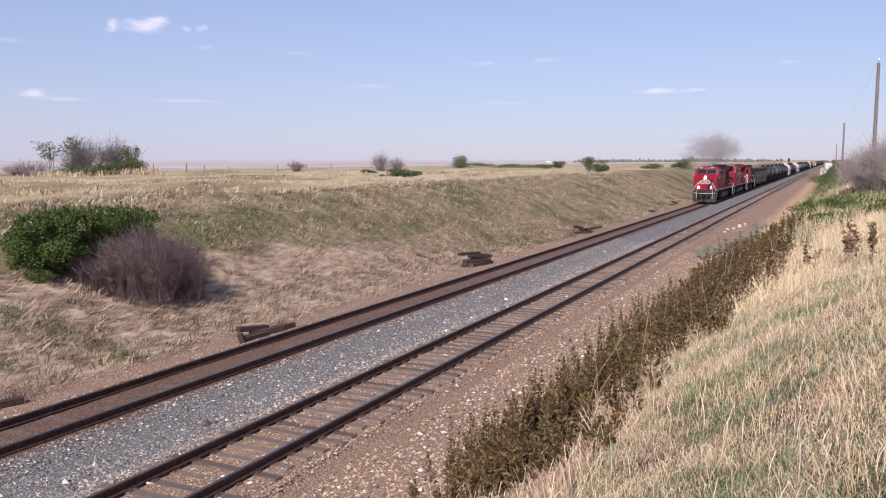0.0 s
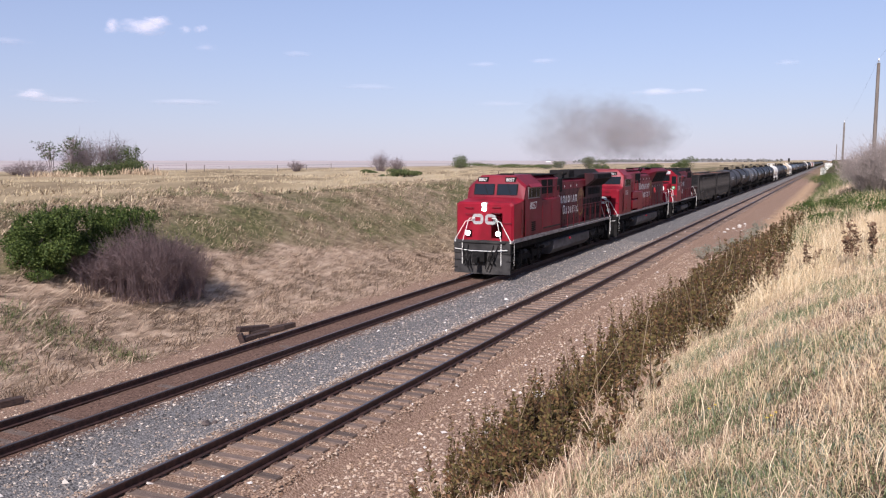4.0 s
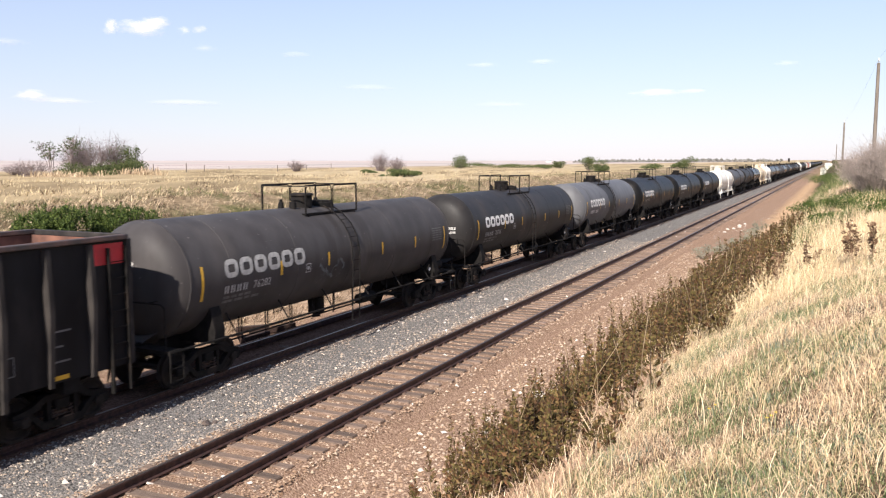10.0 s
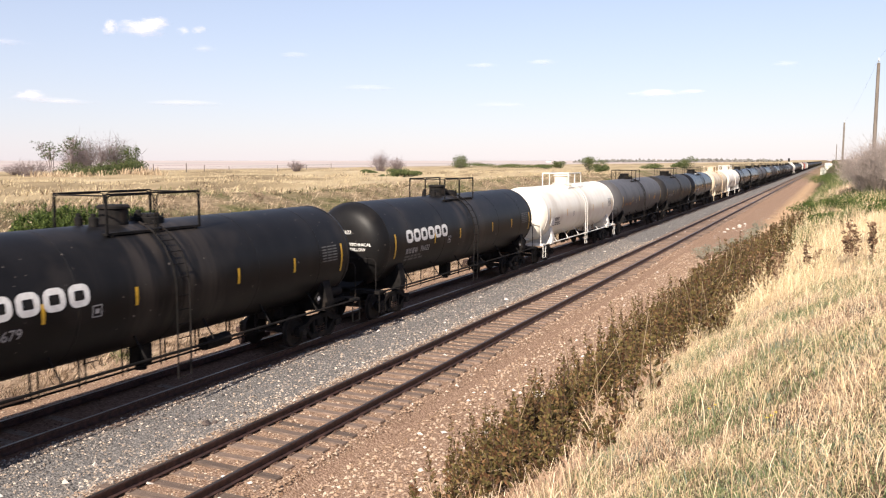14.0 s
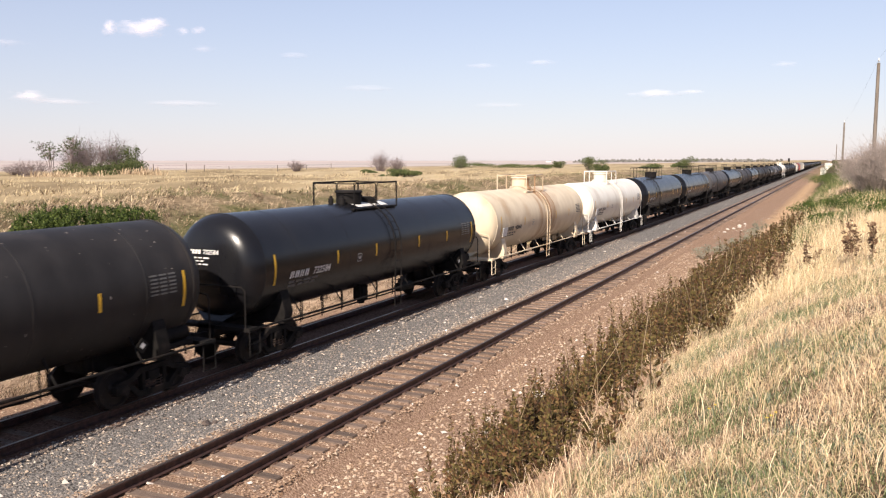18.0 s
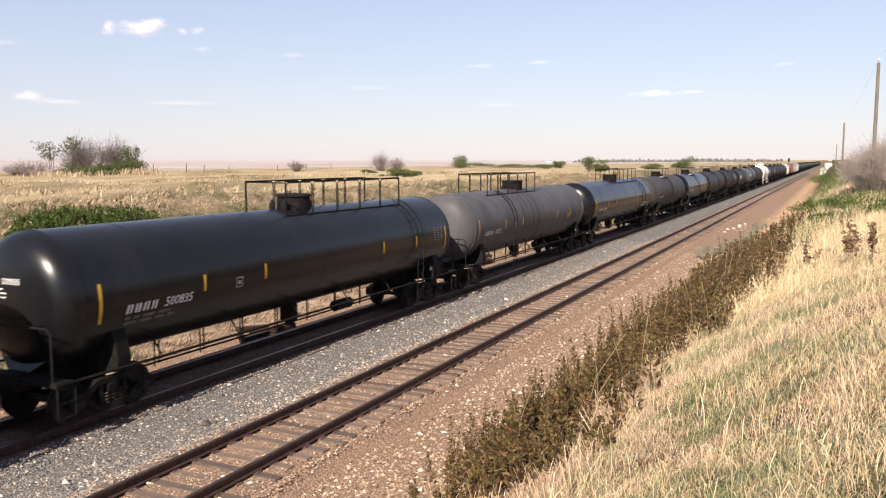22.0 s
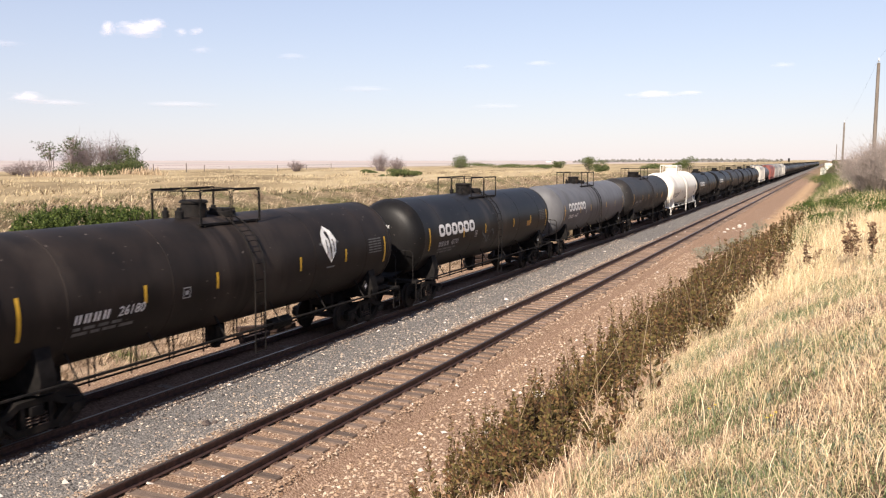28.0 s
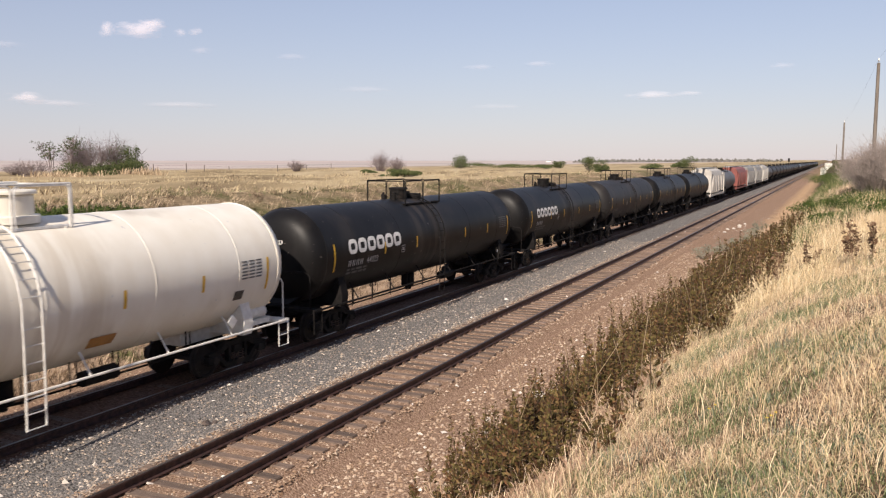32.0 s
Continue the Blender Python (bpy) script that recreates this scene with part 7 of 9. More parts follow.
for i, (paint, label, style, marks, number, logo, word, hw_) in enumerate(CARS):
    a, b = J[5 + i], J[6 + i]
    car = tank_car(a, b, paint, label, style, marks, number, logo, word, WHITE_TRIMS.get(paint), flip=number in ("500827", "10712"), extra="orange" if "orange" in label else None, R={"300911": 1.52, "132108": 1.61}.get(number, 1.47))
    if hw_:
        head_words(car, hw_)
    L, top = b - a, TANK_Z + 1.47
    c = L / 2
    if number in ("43701", "10712", "202898", "300911"):
        part("placard", wrap_rects([(L - 4.7, L - 4.2, 2.3, 2.55)], 1.477 if number != "300911" else 1.529, TANK_Z, 1).make("placard", surf("orange_placard", (0.42, 0.20, 0.03), (0.30, 0.14, 0.03), 5, 0.6, 0, 0), 0), car, "dull orange panel on the tank side")
    if number in ("43701", "76282"):
        gr = random.Random(int(number))
        for k in range(4):
            m = Mesh()
            for i in range(9):
                q = i / 8
                yy, zz = c - 1.6 + k * 0.34 + 0.16 * math.sin(q * 5 + k * 1.7), 2.0 + 0.5 * q + 0.06 * gr.uniform(-1, 1)
                for d in (-0.03, 0.03):
                    a0 = math.asin((zz + d - TANK_Z) / 1.478)
                    m.v.append((1.478 * math.cos(a0), yy + d, TANK_Z + 1.478 * math.sin(a0)))
            m.f = [(2 * i, 2 * i + 1, 2 * i + 3, 2 * i + 2) for i in range(8)]
            part("sprayed_stroke", m.make("sprayed_stroke", surf("sprayed_pale", (0.12, 0.13, 0.13), (0.07, 0.075, 0.075), 5, 0.8, 0, 0), 0), car, "faded spray paint")
    if number == "132108":
        for name, rect, r, colour, words in (("placard", (L - 7.3, L - 6.6, 1.62, 1.86), 1.62, (0.40, 0.19, 0.05), "dull orange panel low on the tank side"), ("placard", (L - 2.95, L - 2.6, 1.98, 2.22), 1.62, (0.07, 0.06, 0.05), "small dark panel on the tank side")):
            part(name, wrap_rects([rect], r, TANK_Z + 0.133, 1).make(name, surf("side_panel_%s" % words.split()[1], colour, tuple(v * 0.7 for v in colour), 5, 0.6, 0, 0), 0), car, words)
    if "spill" in label:
        rs = random.Random(4)
        m = Mesh()
        for k in range(25):
            q = -0.95 + 3.0 * k / 24
            left = c - 0.95 - 0.75 * sstep(-0.2, 1.1, q) + rs.uniform(-0.09, 0.09)
            m.v += [(1.477 * math.cos(q), left, TANK_Z + 1.477 * math.sin(q)), (1.479 * math.cos(q), c + 0.55 + rs.uniform(-0.04, 0.04), TANK_Z + 1.479 * math.sin(q)), (1.476 * math.cos(q), c + 0.85 + rs.uniform(-0.05, 0.05), TANK_Z + 1.476 * math.sin(q))]
        m.f = [(3 * k + e, 3 * k + e + 1, 3 * k + e + 4, 3 * k + e + 3) for k in range(24) for e in (0,)]
        part("spill", m.make("spill", surf("dark_spill", (0.016, 0.015, 0.015), (0.03, 0.028, 0.027), 2, 0.6, 0, 0.05), 60), car, "dark spilled band over the middle of the jacket")
        edge = Mesh()
        edge.v = [v for k in range(25) for v in m.v[3 * k + 1:3 * k + 3]]
        edge.f = [(2 * k, 2 * k + 1, 2 * k + 3, 2 * k + 2) for k in range(24)]
        part("stain", edge.make("stain", surf("brown_spill_edge", (0.075, 0.066, 0.06), (0.105, 0.10, 0.10), 2.5, 0.6, 0, 0.05), 60), car, "brownish edge of the spill")
    if "white patch" in label or "platform patch" in label:
        piece("top_patch", WHITE_TRIM, car, lambda m: m.add([(1.478 * math.sin(t), y, TANK_Z + 1.478 * math.cos(t)) for y in (c - 0.9, c + 1.1) for t in [-0.42 + 0.105 * k for k in range(9)]], [(k, k + 1, k + 10, k + 9) for k in range(8)]), label="white painted patch under the manway")
    if "leaf" in label:
        m = Mesh()
        out = [(0, 0.62), (0.2, 0.42), (0.3, 0.1), (0.2, -0.25), (0, -0.55), (-0.2, -0.25), (-0.3, 0.1), (-0.2, 0.42)]
        vs = []
        for u, v in out:
            a0 = (3.0 + v - TANK_Z) / 1.478
            vs.append((1.488 * math.cos(a0), L - 5.0 + u * 1.3, TANK_Z + 1.488 * math.sin(a0)))
        a0 = (3.0 - TANK_Z) / 1.485
        vs.append((1.5 * math.cos(a0), L - 5.0, TANK_Z + 1.5 * math.sin(a0)))
        m.add(vs, [(k, (k + 1) % 8, 8) for k in range(8)])
        back = [(L - 5.0 + u, 3.0 + v) for u, v in ((0, 0.78), (0.52, 0.05), (0.2, -0.7), (-0.2, -0.7), (-0.52, 0.05))]
        a0 = [(v - TANK_Z) / 1.474 for u, v in back]
        part("sign_backing", Mesh().add([(1.476 * math.cos(q), u, TANK_Z + 1.476 * math.sin(q)) for (u, v), q in zip(back, a0)] + [(1.49 * math.cos((3.0 - TANK_Z) / 1.474), L - 5.0, TANK_Z + 1.484 * math.sin((3.0 - TANK_Z) / 1.474))], [(k, (k + 1) % 5, 5) for k in range(5)]).make("sign_backing", LETTER_FAINT, 0), car, "worn grey diamond behind the leaf")
        leaf = part("leaf_sign", m.make("leaf_sign", LETTER_WHITE, 0), car, "white leaf-shaped sign")
        part("leaf_vein", wrap_rects([(L - 5.03, L - 4.97, 2.55, 3.3), (L - 5.2, L - 5.16, 2.75, 3.15), (L - 4.85, L - 4.81, 2.75, 3.15)], 1.506, TANK_Z, 1).make("leaf_vein", tank_paint("brown"), 0), leaf)
    if paint == "cream":
        part("rust_streak", wrap_rects([(c + 0.75, c + 0.95, 2.4, 3.95), (c + 0.4, c + 0.5, 2.9, 3.95), (c + 1.5, c + 1.58, 2.7, 3.9)], 1.476, TANK_Z, 1).make("rust_streak", surf("rust_streaks", (0.34, 0.17, 0.08), (0.45, 0.30, 0.18), 3, 0.8, 0, 0.05, stretch=(1, 3, 0.5)), 0), car, "brown rust streaks below the valve housing")
y = J[-1]
for kind, length, paint in (("h", 15.1, "white"), ("t", 15.2, "grey"), ("h", 18.9, "red"), ("h", 17.5, "grey"), ("h", 17.5, "grey"), ("h", 17.5, "white"), ("t", 17.2, "mid")):
    if kind == "h":
        hopper(y, y + length, paint, {"white": "dirty white covered hopper car", "red": "faded red covered hopper car", "grey": "light grey covered hopper car"}[paint])
    else:
        tank_car(y, y + length, paint, "grey tank car among the hoppers", near=False)
    y += length
rc = random.Random(8)
while y < 1560:
    paint = rc.choice(["black", "black", "dark", "dark", "gloss", "mid", "brown"])
    tank_car(y, y + 17.2, paint, {"black": "black tank car far down the line", "dark": "dark grey tank car far down the line", "gloss": "glossy black tank car far down the line", "mid": "grey tank car far down the line", "brown": "brown tank car far down the line"}[paint], near=False)
    y += 17.2

# ---------------------------------------------------------------- grass, weeds, bushes
def blades(name, pts, length, width, lean, material, label, seed, category="grass", clump=0.0, low=0.22, wild=1.05, high=0.94):
    """Grass as bent tapered blades; pts: (x, y) array."""
    g = np.random.RandomState(seed)
    n = len(pts)
    z = np.array([ground_z(float(x), float(y)) for x, y in pts])
    p = np.c_[pts, z]
    ln = length[0] + (length[1] - length[0]) * g.rand(n) ** 1.4
    if clump:
        ln = ln * np.array([0.45 + 1.0 * max(0.0, min(1.0, 0.5 + 1.3 * noise.noise(Vector((x * clump, y * clump, seed))))) for x, y in pts.tolist()])
    wd = width * (0.5 + 0.9 * g.rand(n))
    a = g.rand(n) * 2 * np.pi
    d = np.c_[np.cos(a), np.sin(a)] * (0.15 + wild * g.rand(n))[:, None] + np.array(lean)[None, :]
    turn = (g.rand(n) - 0.5) * 2.2
    d2 = np.c_[d[:, 0] * np.cos(turn) - d[:, 1] * np.sin(turn), d[:, 0] * np.sin(turn) + d[:, 1] * np.cos(turn)]
    roll = g.rand(n) * 2 * np.pi
    side = np.c_[np.cos(roll), np.sin(roll)] * wd[:, None] * 0.5
    up = ln * (low + (high - low) * g.rand(n) ** (1.0 if low > 0.1 else 2.0))
    arch = 0.2 + 0.8 * g.rand(n)
    m1 = p + np.c_[d * (ln * 0.22)[:, None], up * 0.55]
    m2 = p + np.c_[d * (ln * 0.45)[:, None] + d2 * (ln * 0.1)[:, None], up * (0.97 - 0.12 * arch)]
    tip = p + np.c_[d * (ln * 0.5)[:, None] + d2 * (ln * 0.45)[:, None], up * (1.08 - 0.6 * arch)]
    s3 = np.c_[side, np.zeros(n)]
    o = np.arange(n)[:, None]
    if width < 0.006:                  # near blades have one more bend
        v = np.stack([p - s3 - [0, 0, 0.02], p + s3 - [0, 0, 0.02], m1 - s3 * 0.9, m1 + s3 * 0.9, m2 - s3 * 0.65, m2 + s3 * 0.65, tip], 1).reshape(-1, 3)
        quads = np.concatenate([o * 7 + np.array([[0, 1, 3, 2]]), o * 7 + np.array([[2, 3, 5, 4]])])
        tris = o * 7 + np.array([[4, 5, 6]])
    else:
        v = np.stack([p - s3 - [0, 0, 0.02], p + s3 - [0, 0, 0.02], m2 - s3 * 0.7, m2 + s3 * 0.7, tip], 1).reshape(-1, 3)
        quads = o * 5 + np.array([[0, 1, 3, 2]])
        tris = o * 5 + np.array([[2, 3, 4]])
    me = bpy.data.meshes.new(name)
    me.from_pydata(v.tolist(), [], quads.tolist() + tris.tolist())
    me.materials.append(material)
    return tagged(new(name, me), label, category, kind="stuff")


def sow(n, xr, yr, bias, seed, keep=None):
    g = np.random.RandomState(seed)
    x = xr[0] + (xr[1] - xr[0]) * g.rand(n)
    y = yr[0] + (yr[1] - yr[0]) * g.rand(n) ** bias
    p = np.c_[x, y]
    if keep:
        p = p[[bool(keep(float(a), float(b))) for a, b in p]]
    return p


def tussocks(n, per, xr, yr, bias, spread, seed, keep=None):
    g = np.random.RandomState(seed)
    c = sow(n, xr, yr, bias, seed, keep)
    return (c[:, None, :] + g.randn(len(c), per, 2) * spread).reshape(-1, 2)


STRAW = clumps("dry_straw_blades", [(0.13, 0.075, 0.05), (0.29, 0.18, 0.115), (0.48, 0.335, 0.212), (0.67, 0.505, 0.33), (0.78, 0.645, 0.46), (0.42, 0.255, 0.165)], 0.7, spec=0.3)
STRAW_PALE = clumps("pale_straw_blades", [(0.48, 0.34, 0.19), (0.67, 0.51, 0.30), (0.82, 0.68, 0.46)], 0.7, spec=0.3)
GREEN_BLADE = clumps("green_blades", [(0.062, 0.085, 0.031), (0.125, 0.158, 0.062), (0.22, 0.24, 0.112), (0.44, 0.39, 0.22)], 0.7, spec=0.3)
BANK_STRAW = clumps("far_bank_straw", [(0.21, 0.145, 0.088), (0.38, 0.28, 0.178), (0.53, 0.41, 0.275), (0.64, 0.515, 0.36)], 0.85)
BANK_GREEN = clumps("far_bank_green", [(0.055, 0.056, 0.026), (0.10, 0.098, 0.046), (0.175, 0.152, 0.08), (0.32, 0.255, 0.15)], 0.85)
WEED_LEAF = clumps("dark_weed_leaves", [(0.05, 0.025, 0.012), (0.10, 0.048, 0.023), (0.065, 0.052, 0.017), (0.10, 0.078, 0.026), (0.14, 0.105, 0.038), (0.19, 0.10, 0.05)], 0.8)
DOCK_SEED = clumps("dry_dock_seeds", [(0.09, 0.05, 0.03), (0.17, 0.10, 0.06), (0.26, 0.17, 0.10)], 0.8)
WEED_STEM = surf("dry_weed_stem", (0.40, 0.30, 0.18), (0.26, 0.18, 0.10), 8, 0.9, 0, 0.1, still=True)
BUSH_GREEN = clumps("bush_leaves", [(0.02, 0.034, 0.008), (0.042, 0.066, 0.013), (0.072, 0.102, 0.021), (0.12, 0.15, 0.036)], 0.6)
DULL_GREEN = clumps("dull_leaves", [(0.04, 0.055, 0.02), (0.075, 0.095, 0.033), (0.12, 0.135, 0.05)], 0.7)
TWIG = surf("purple_brown_twigs", (0.24, 0.165, 0.15), (0.125, 0.086, 0.082), 5, 0.9, 0, 0.1, still=True)
TWIG_GREY = surf("grey_twigs", (0.40, 0.33, 0.285), (0.23, 0.19, 0.165), 5, 0.9, 0, 0.1, still=True)
PALE_TWIG = surf("pale_twigs", (0.27, 0.21, 0.20), (0.17, 0.135, 0.13), 3, 0.9, 0, 0.1, still=True)
BARK = surf("grey_bark", (0.17, 0.14, 0.12), (0.09, 0.075, 0.065), 6, 0.95, 0, 0.3, still=True)


def bank_only(x, y):
    return x > -2.9 + 0.5 * noise.noise(Vector((x, y * 0.5, 9.0))) - 0.8 * sstep(34, 60, y)


def greenness(x, y):
    return noise.noise(Vector((x * 0.8, y * 0.6, 5.0))) + 0.6 * noise.noise(Vector((x * 2.6, y * 2.1, 3.0))) + 0.12 * sstep(-0.5, 2.5, x)


def straw_here(x, y):
    return bank_only(x, y) and (greenness(x, y) < 0.05 or noise.noise(Vector((x * 37.0, y * 41.0, 0.5))) > 0.12)


# near bank: short curled straw, longer arching blades, green shoots, grey-green clumps and single tall stalks
def near_part(x, y):
    return bank_only(x, y) and x < 1.0 + 0.05 * y


GREY_GREEN = clumps("grey_green_blades", [(0.10, 0.13, 0.09), (0.17, 0.20, 0.15), (0.26, 0.28, 0.21)], 0.8)
blades("grass", sow(165000, (-3.6, 1.7), (3.6, 18), 1.25, 11, lambda x, y: near_part(x, y) and straw_here(x, y)), (0.045, 0.17), 0.0044, (0.03, 0.0), STRAW, "dry straw-coloured grass on the near bank", 12, clump=1.9, wild=1.2)
blades("grass", sow(42000, (-3.6, 1.7), (3.6, 18), 1.25, 27, lambda x, y: near_part(x, y) and noise.noise(Vector((x * 1.1, y * 0.8, 15.0))) > -0.1), (0.07, 0.24), 0.0046, (0.05, 0.0), STRAW_PALE, "long arching pale grass on the near bank", 28, clump=1.3, wild=1.2)
blades("grass", sow(102000, (-3.2, 1.7), (3.6, 20), 1.25, 13, lambda x, y: near_part(x, y) and greenness(x, y) > -0.14), (0.05, 0.19), 0.0050, (0.02, 0.02), GREEN_BLADE, "green shoots among the dry grass", 14, clump=1.2)
blades("grass", tussocks(150, 60, (-3.0, 1.6), (4.5, 17), 1.2, 0.11, 63, near_part), (0.05, 0.15), 0.007, (0.0, 0.0), GREY_GREEN, "grey-green sage clumps among the grass", 64)
blades("grass", sow(1300, (-3.0, 1.6), (4.5, 20), 1.2, 65, near_part), (0.28, 0.6), 0.0055, (0.1, 0.0), STRAW_PALE, "single tall straw stalks on the near bank", 66, low=0.6, wild=0.5)
blades("grass", sow(16000, (1.2, 4.6), (2.8, 20), 1.2, 67), (0.06, 0.24), 0.011, (0.05, 0.02), STRAW, "dry grass on the bank beside the viewpoint", 68)
blades("grass", sow(52000, (-2.2, 7.0), (15, 40), 1.3, 15, lambda x, y: bank_only(x, y)), (0.22, 0.6), 0.0068, (0.12, 0.08), STRAW_PALE, "pale tall grass further along the near bank", 16, clump=0.6)
blades("grass", sow(16000, (-2.4, 6.0), (22, 60), 1.2, 37, lambda x, y: bank_only(x, y) and noise.noise(Vector((x * 0.35, y * 0.2, 21.0))) > 0.0), (0.15, 0.45), 0.013, (0.1, 0.1), GREEN_BLADE, "green grass along the bank shoulder", 38, clump=0.4)
blades("grass", sow(26000, (-2.6, 8.0), (26, 110), 1.5, 17, lambda x, y: x > -1.3 + 0.9 * noise.noise(Vector((x, y * 0.15, 3.0)))), (0.2, 0.5), 0.018, (0.1, 0.1), STRAW, "dry grass on the bank beside the line", 18)
blades("grass", sow(12000, (-5.2, -2.0), (7, 37), 1.2, 19, lambda x, y: noise.noise(Vector((x * 0.9, y * 0.6, 1.0))) > -0.1), (0.2, 0.6), 0.009, (0.05, 0.1), STRAW, "dry grass between the dark weeds", 20)
SHRUB_GRASS = clumps("shoulder_green", [(0.045, 0.06, 0.02), (0.08, 0.105, 0.035), (0.13, 0.145, 0.055), (0.26, 0.23, 0.12)], 0.75)
blades("grass", sow(15000, (-1.6, 2.6), (25, 45), 1.1, 43, lambda x, y: x > -1.1 and noise.noise(Vector((x * 0.5, y * 0.18, 31.0))) + 0.4 * noise.noise(Vector((x * 1.9, y * 0.9, 3.0))) > -0.12), (0.2, 0.5), 0.02, (0.05, 0.05), SHRUB_GRASS, "dark green growth along the bank shoulder", 44, clump=0.8)
blades("grass", sow(6000, (-1.8, 2.0), (60, 110), 1.1, 45, lambda x, y: x > -1.5 and noise.noise(Vector((x * 0.4, y * 0.1, 37.0))) > -0.2), (0.4, 0.9), 0.05, (0.05, 0.05), SHRUB_GRASS, "green growth further along the shoulder", 46)
PINK_STRAW = clumps("pinkish_straw", [(0.28, 0.17, 0.115), (0.46, 0.31, 0.215), (0.62, 0.47, 0.34)], 0.8)
blades("grass", sow(6000, (-4.6, -2.2), (7.5, 14), 1.0, 47), (0.15, 0.42), 0.008, (0.05, 0.05), PINK_STRAW, "pinkish dead grass at the foot of the bank", 48)
blades("grass", sow(5000, (-5.2, -1.2), (38, 130), 1.3, 53, lambda x, y: noise.noise(Vector((x * 0.6, y * 0.15, 41.0))) > -0.1), (0.15, 0.5), 0.025, (0.1, 0.05), PINK_STRAW, "sparse dead grass on the earth slope", 54)
blades("grass", sow(26000, (-2.6, 7.0), (-9, 3.6), 1.0, 55), (0.08, 0.26), 0.014, (0.05, 0.02), STRAW, "dry grass on the bank round the viewpoint", 56)
# far bank and plain
SLOPE_GREEN = clumps("slope_green", [(0.045, 0.062, 0.02), (0.085, 0.11, 0.036), (0.15, 0.165, 0.065), (0.28, 0.25, 0.13)], 0.85)


def sand_line(y):
    """How far up the far slope the matted straw reaches."""
    return -17.4 - 7.4 * sstep(62, 26, y) + 1.3 * noise.noise(Vector((y * 0.12, 1.0, 5.0))) + 0.6 * noise.noise(Vector((y * 0.6, 4.0, 5.0)))


def swept(x, y):
    return x > sand_line(y) and x < -17.9 + 0.5 * noise.noise(Vector((x, y * 0.8, 3.0)))


def above(x, y):
    return x < sand_line(y) - 0.3 + 1.2 * noise.noise(Vector((x * 0.5, y * 0.5, 9.0)))


MAT_STRAW = clumps("matted_straw", [(0.145, 0.098, 0.064), (0.30, 0.21, 0.14), (0.46, 0.34, 0.235), (0.61, 0.475, 0.34)], 0.85)
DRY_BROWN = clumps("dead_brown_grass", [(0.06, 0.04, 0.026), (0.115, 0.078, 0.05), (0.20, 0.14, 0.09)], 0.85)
blades("grass", sow(46000, (-26, -16.7), (4, 70), 1.4, 21, swept), (0.3, 0.8), 0.022, (0.5, 0.55), MAT_STRAW, "matted dry straw combed down the far slope", 22, clump=0.5, low=0.04, wild=0.5, high=0.34)
blades("grass", tussocks(420, 26, (-25, -16.9), (4, 70), 1.3, 0.2, 29, swept), (0.3, 0.7), 0.02, (0.4, 0.3), MAT_STRAW, "coarse tussocks of straw at the foot of the slope", 30, wild=1.0, high=0.6)
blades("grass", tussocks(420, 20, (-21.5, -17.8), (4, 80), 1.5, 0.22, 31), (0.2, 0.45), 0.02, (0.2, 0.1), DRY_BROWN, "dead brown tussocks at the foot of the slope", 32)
blades("grass", sow(26000, (-36, -18.0), (4, 130), 1.5, 39, above), (0.15, 0.4), 0.026, (0.25, 0.2), BANK_STRAW, "dull dry grass on the upper slope", 40, clump=0.5, low=0.09, wild=1.2, high=0.6)
blades("grass", sow(24000, (-34, -17.6), (4, 120), 1.5, 23, lambda x, y: above(x, y) and noise.noise(Vector((x * 0.16 + 3, y * 0.12, 2.0))) + 0.5 * noise.noise(Vector((x * 0.7, y * 0.7, 8.0))) > 0.08), (0.10, 0.32), 0.030, (0.1, 0.05), SLOPE_GREEN, "fresh green grass patches on the far slope", 24, clump=0.5)
blades("grass", tussocks(1100, 15, (-33, -17.6), (4, 130), 1.4, 0.22, 35, lambda x, y: above(x, y) and noise.noise(Vector((x * 0.3, y * 0.22, 12.0))) > -0.15), (0.15, 0.42), 0.026, (0.2, 0.15), BANK_GREEN, "dull green tussocks on the far slope", 36)
blades("grass", tussocks(1500, 16, (-33, -17.8), (4, 130), 1.4, 0.16, 61, above), (0.2, 0.5), 0.024, (0.35, 0.2), BANK_STRAW, "pale tufts scattered over the far slope", 62, low=0.12, high=0.7)
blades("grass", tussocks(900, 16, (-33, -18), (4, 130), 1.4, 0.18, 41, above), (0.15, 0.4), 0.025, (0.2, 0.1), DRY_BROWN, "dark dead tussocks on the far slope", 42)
blades("grass", sow(16000, (-110, -30), (15, 190), 1.2, 25), (0.15, 0.38), 0.06, (0.35, 0.15), clumps("plain_straw", [(0.36, 0.28, 0.165), (0.46, 0.36, 0.215), (0.54, 0.44, 0.275), (0.59, 0.49, 0.32)], 0.85), "tall dry prairie grass on the plain", 26, clump=0.15, low=0.08, wild=1.3)


blades("grass", tussocks(800, 16, (-62, -30), (12, 150), 1.2, 0.4, 49), (0.15, 0.42), 0.045, (0.45, 0.25), clumps("pale_plumes", [(0.45, 0.355, 0.215), (0.53, 0.43, 0.27), (0.60, 0.50, 0.33)], 0.85), "pale grass tufts along the crest of the cutting", 50, low=0.09, wild=1.3)
blades("grass", tussocks(190, 18, (-60, -29), (12, 150), 1.2, 0.35, 51), (0.2, 0.5), 0.045, (0.1, 0.1), DRY_BROWN, "brown tufts on the plain", 52, low=0.1, wild=1.2)


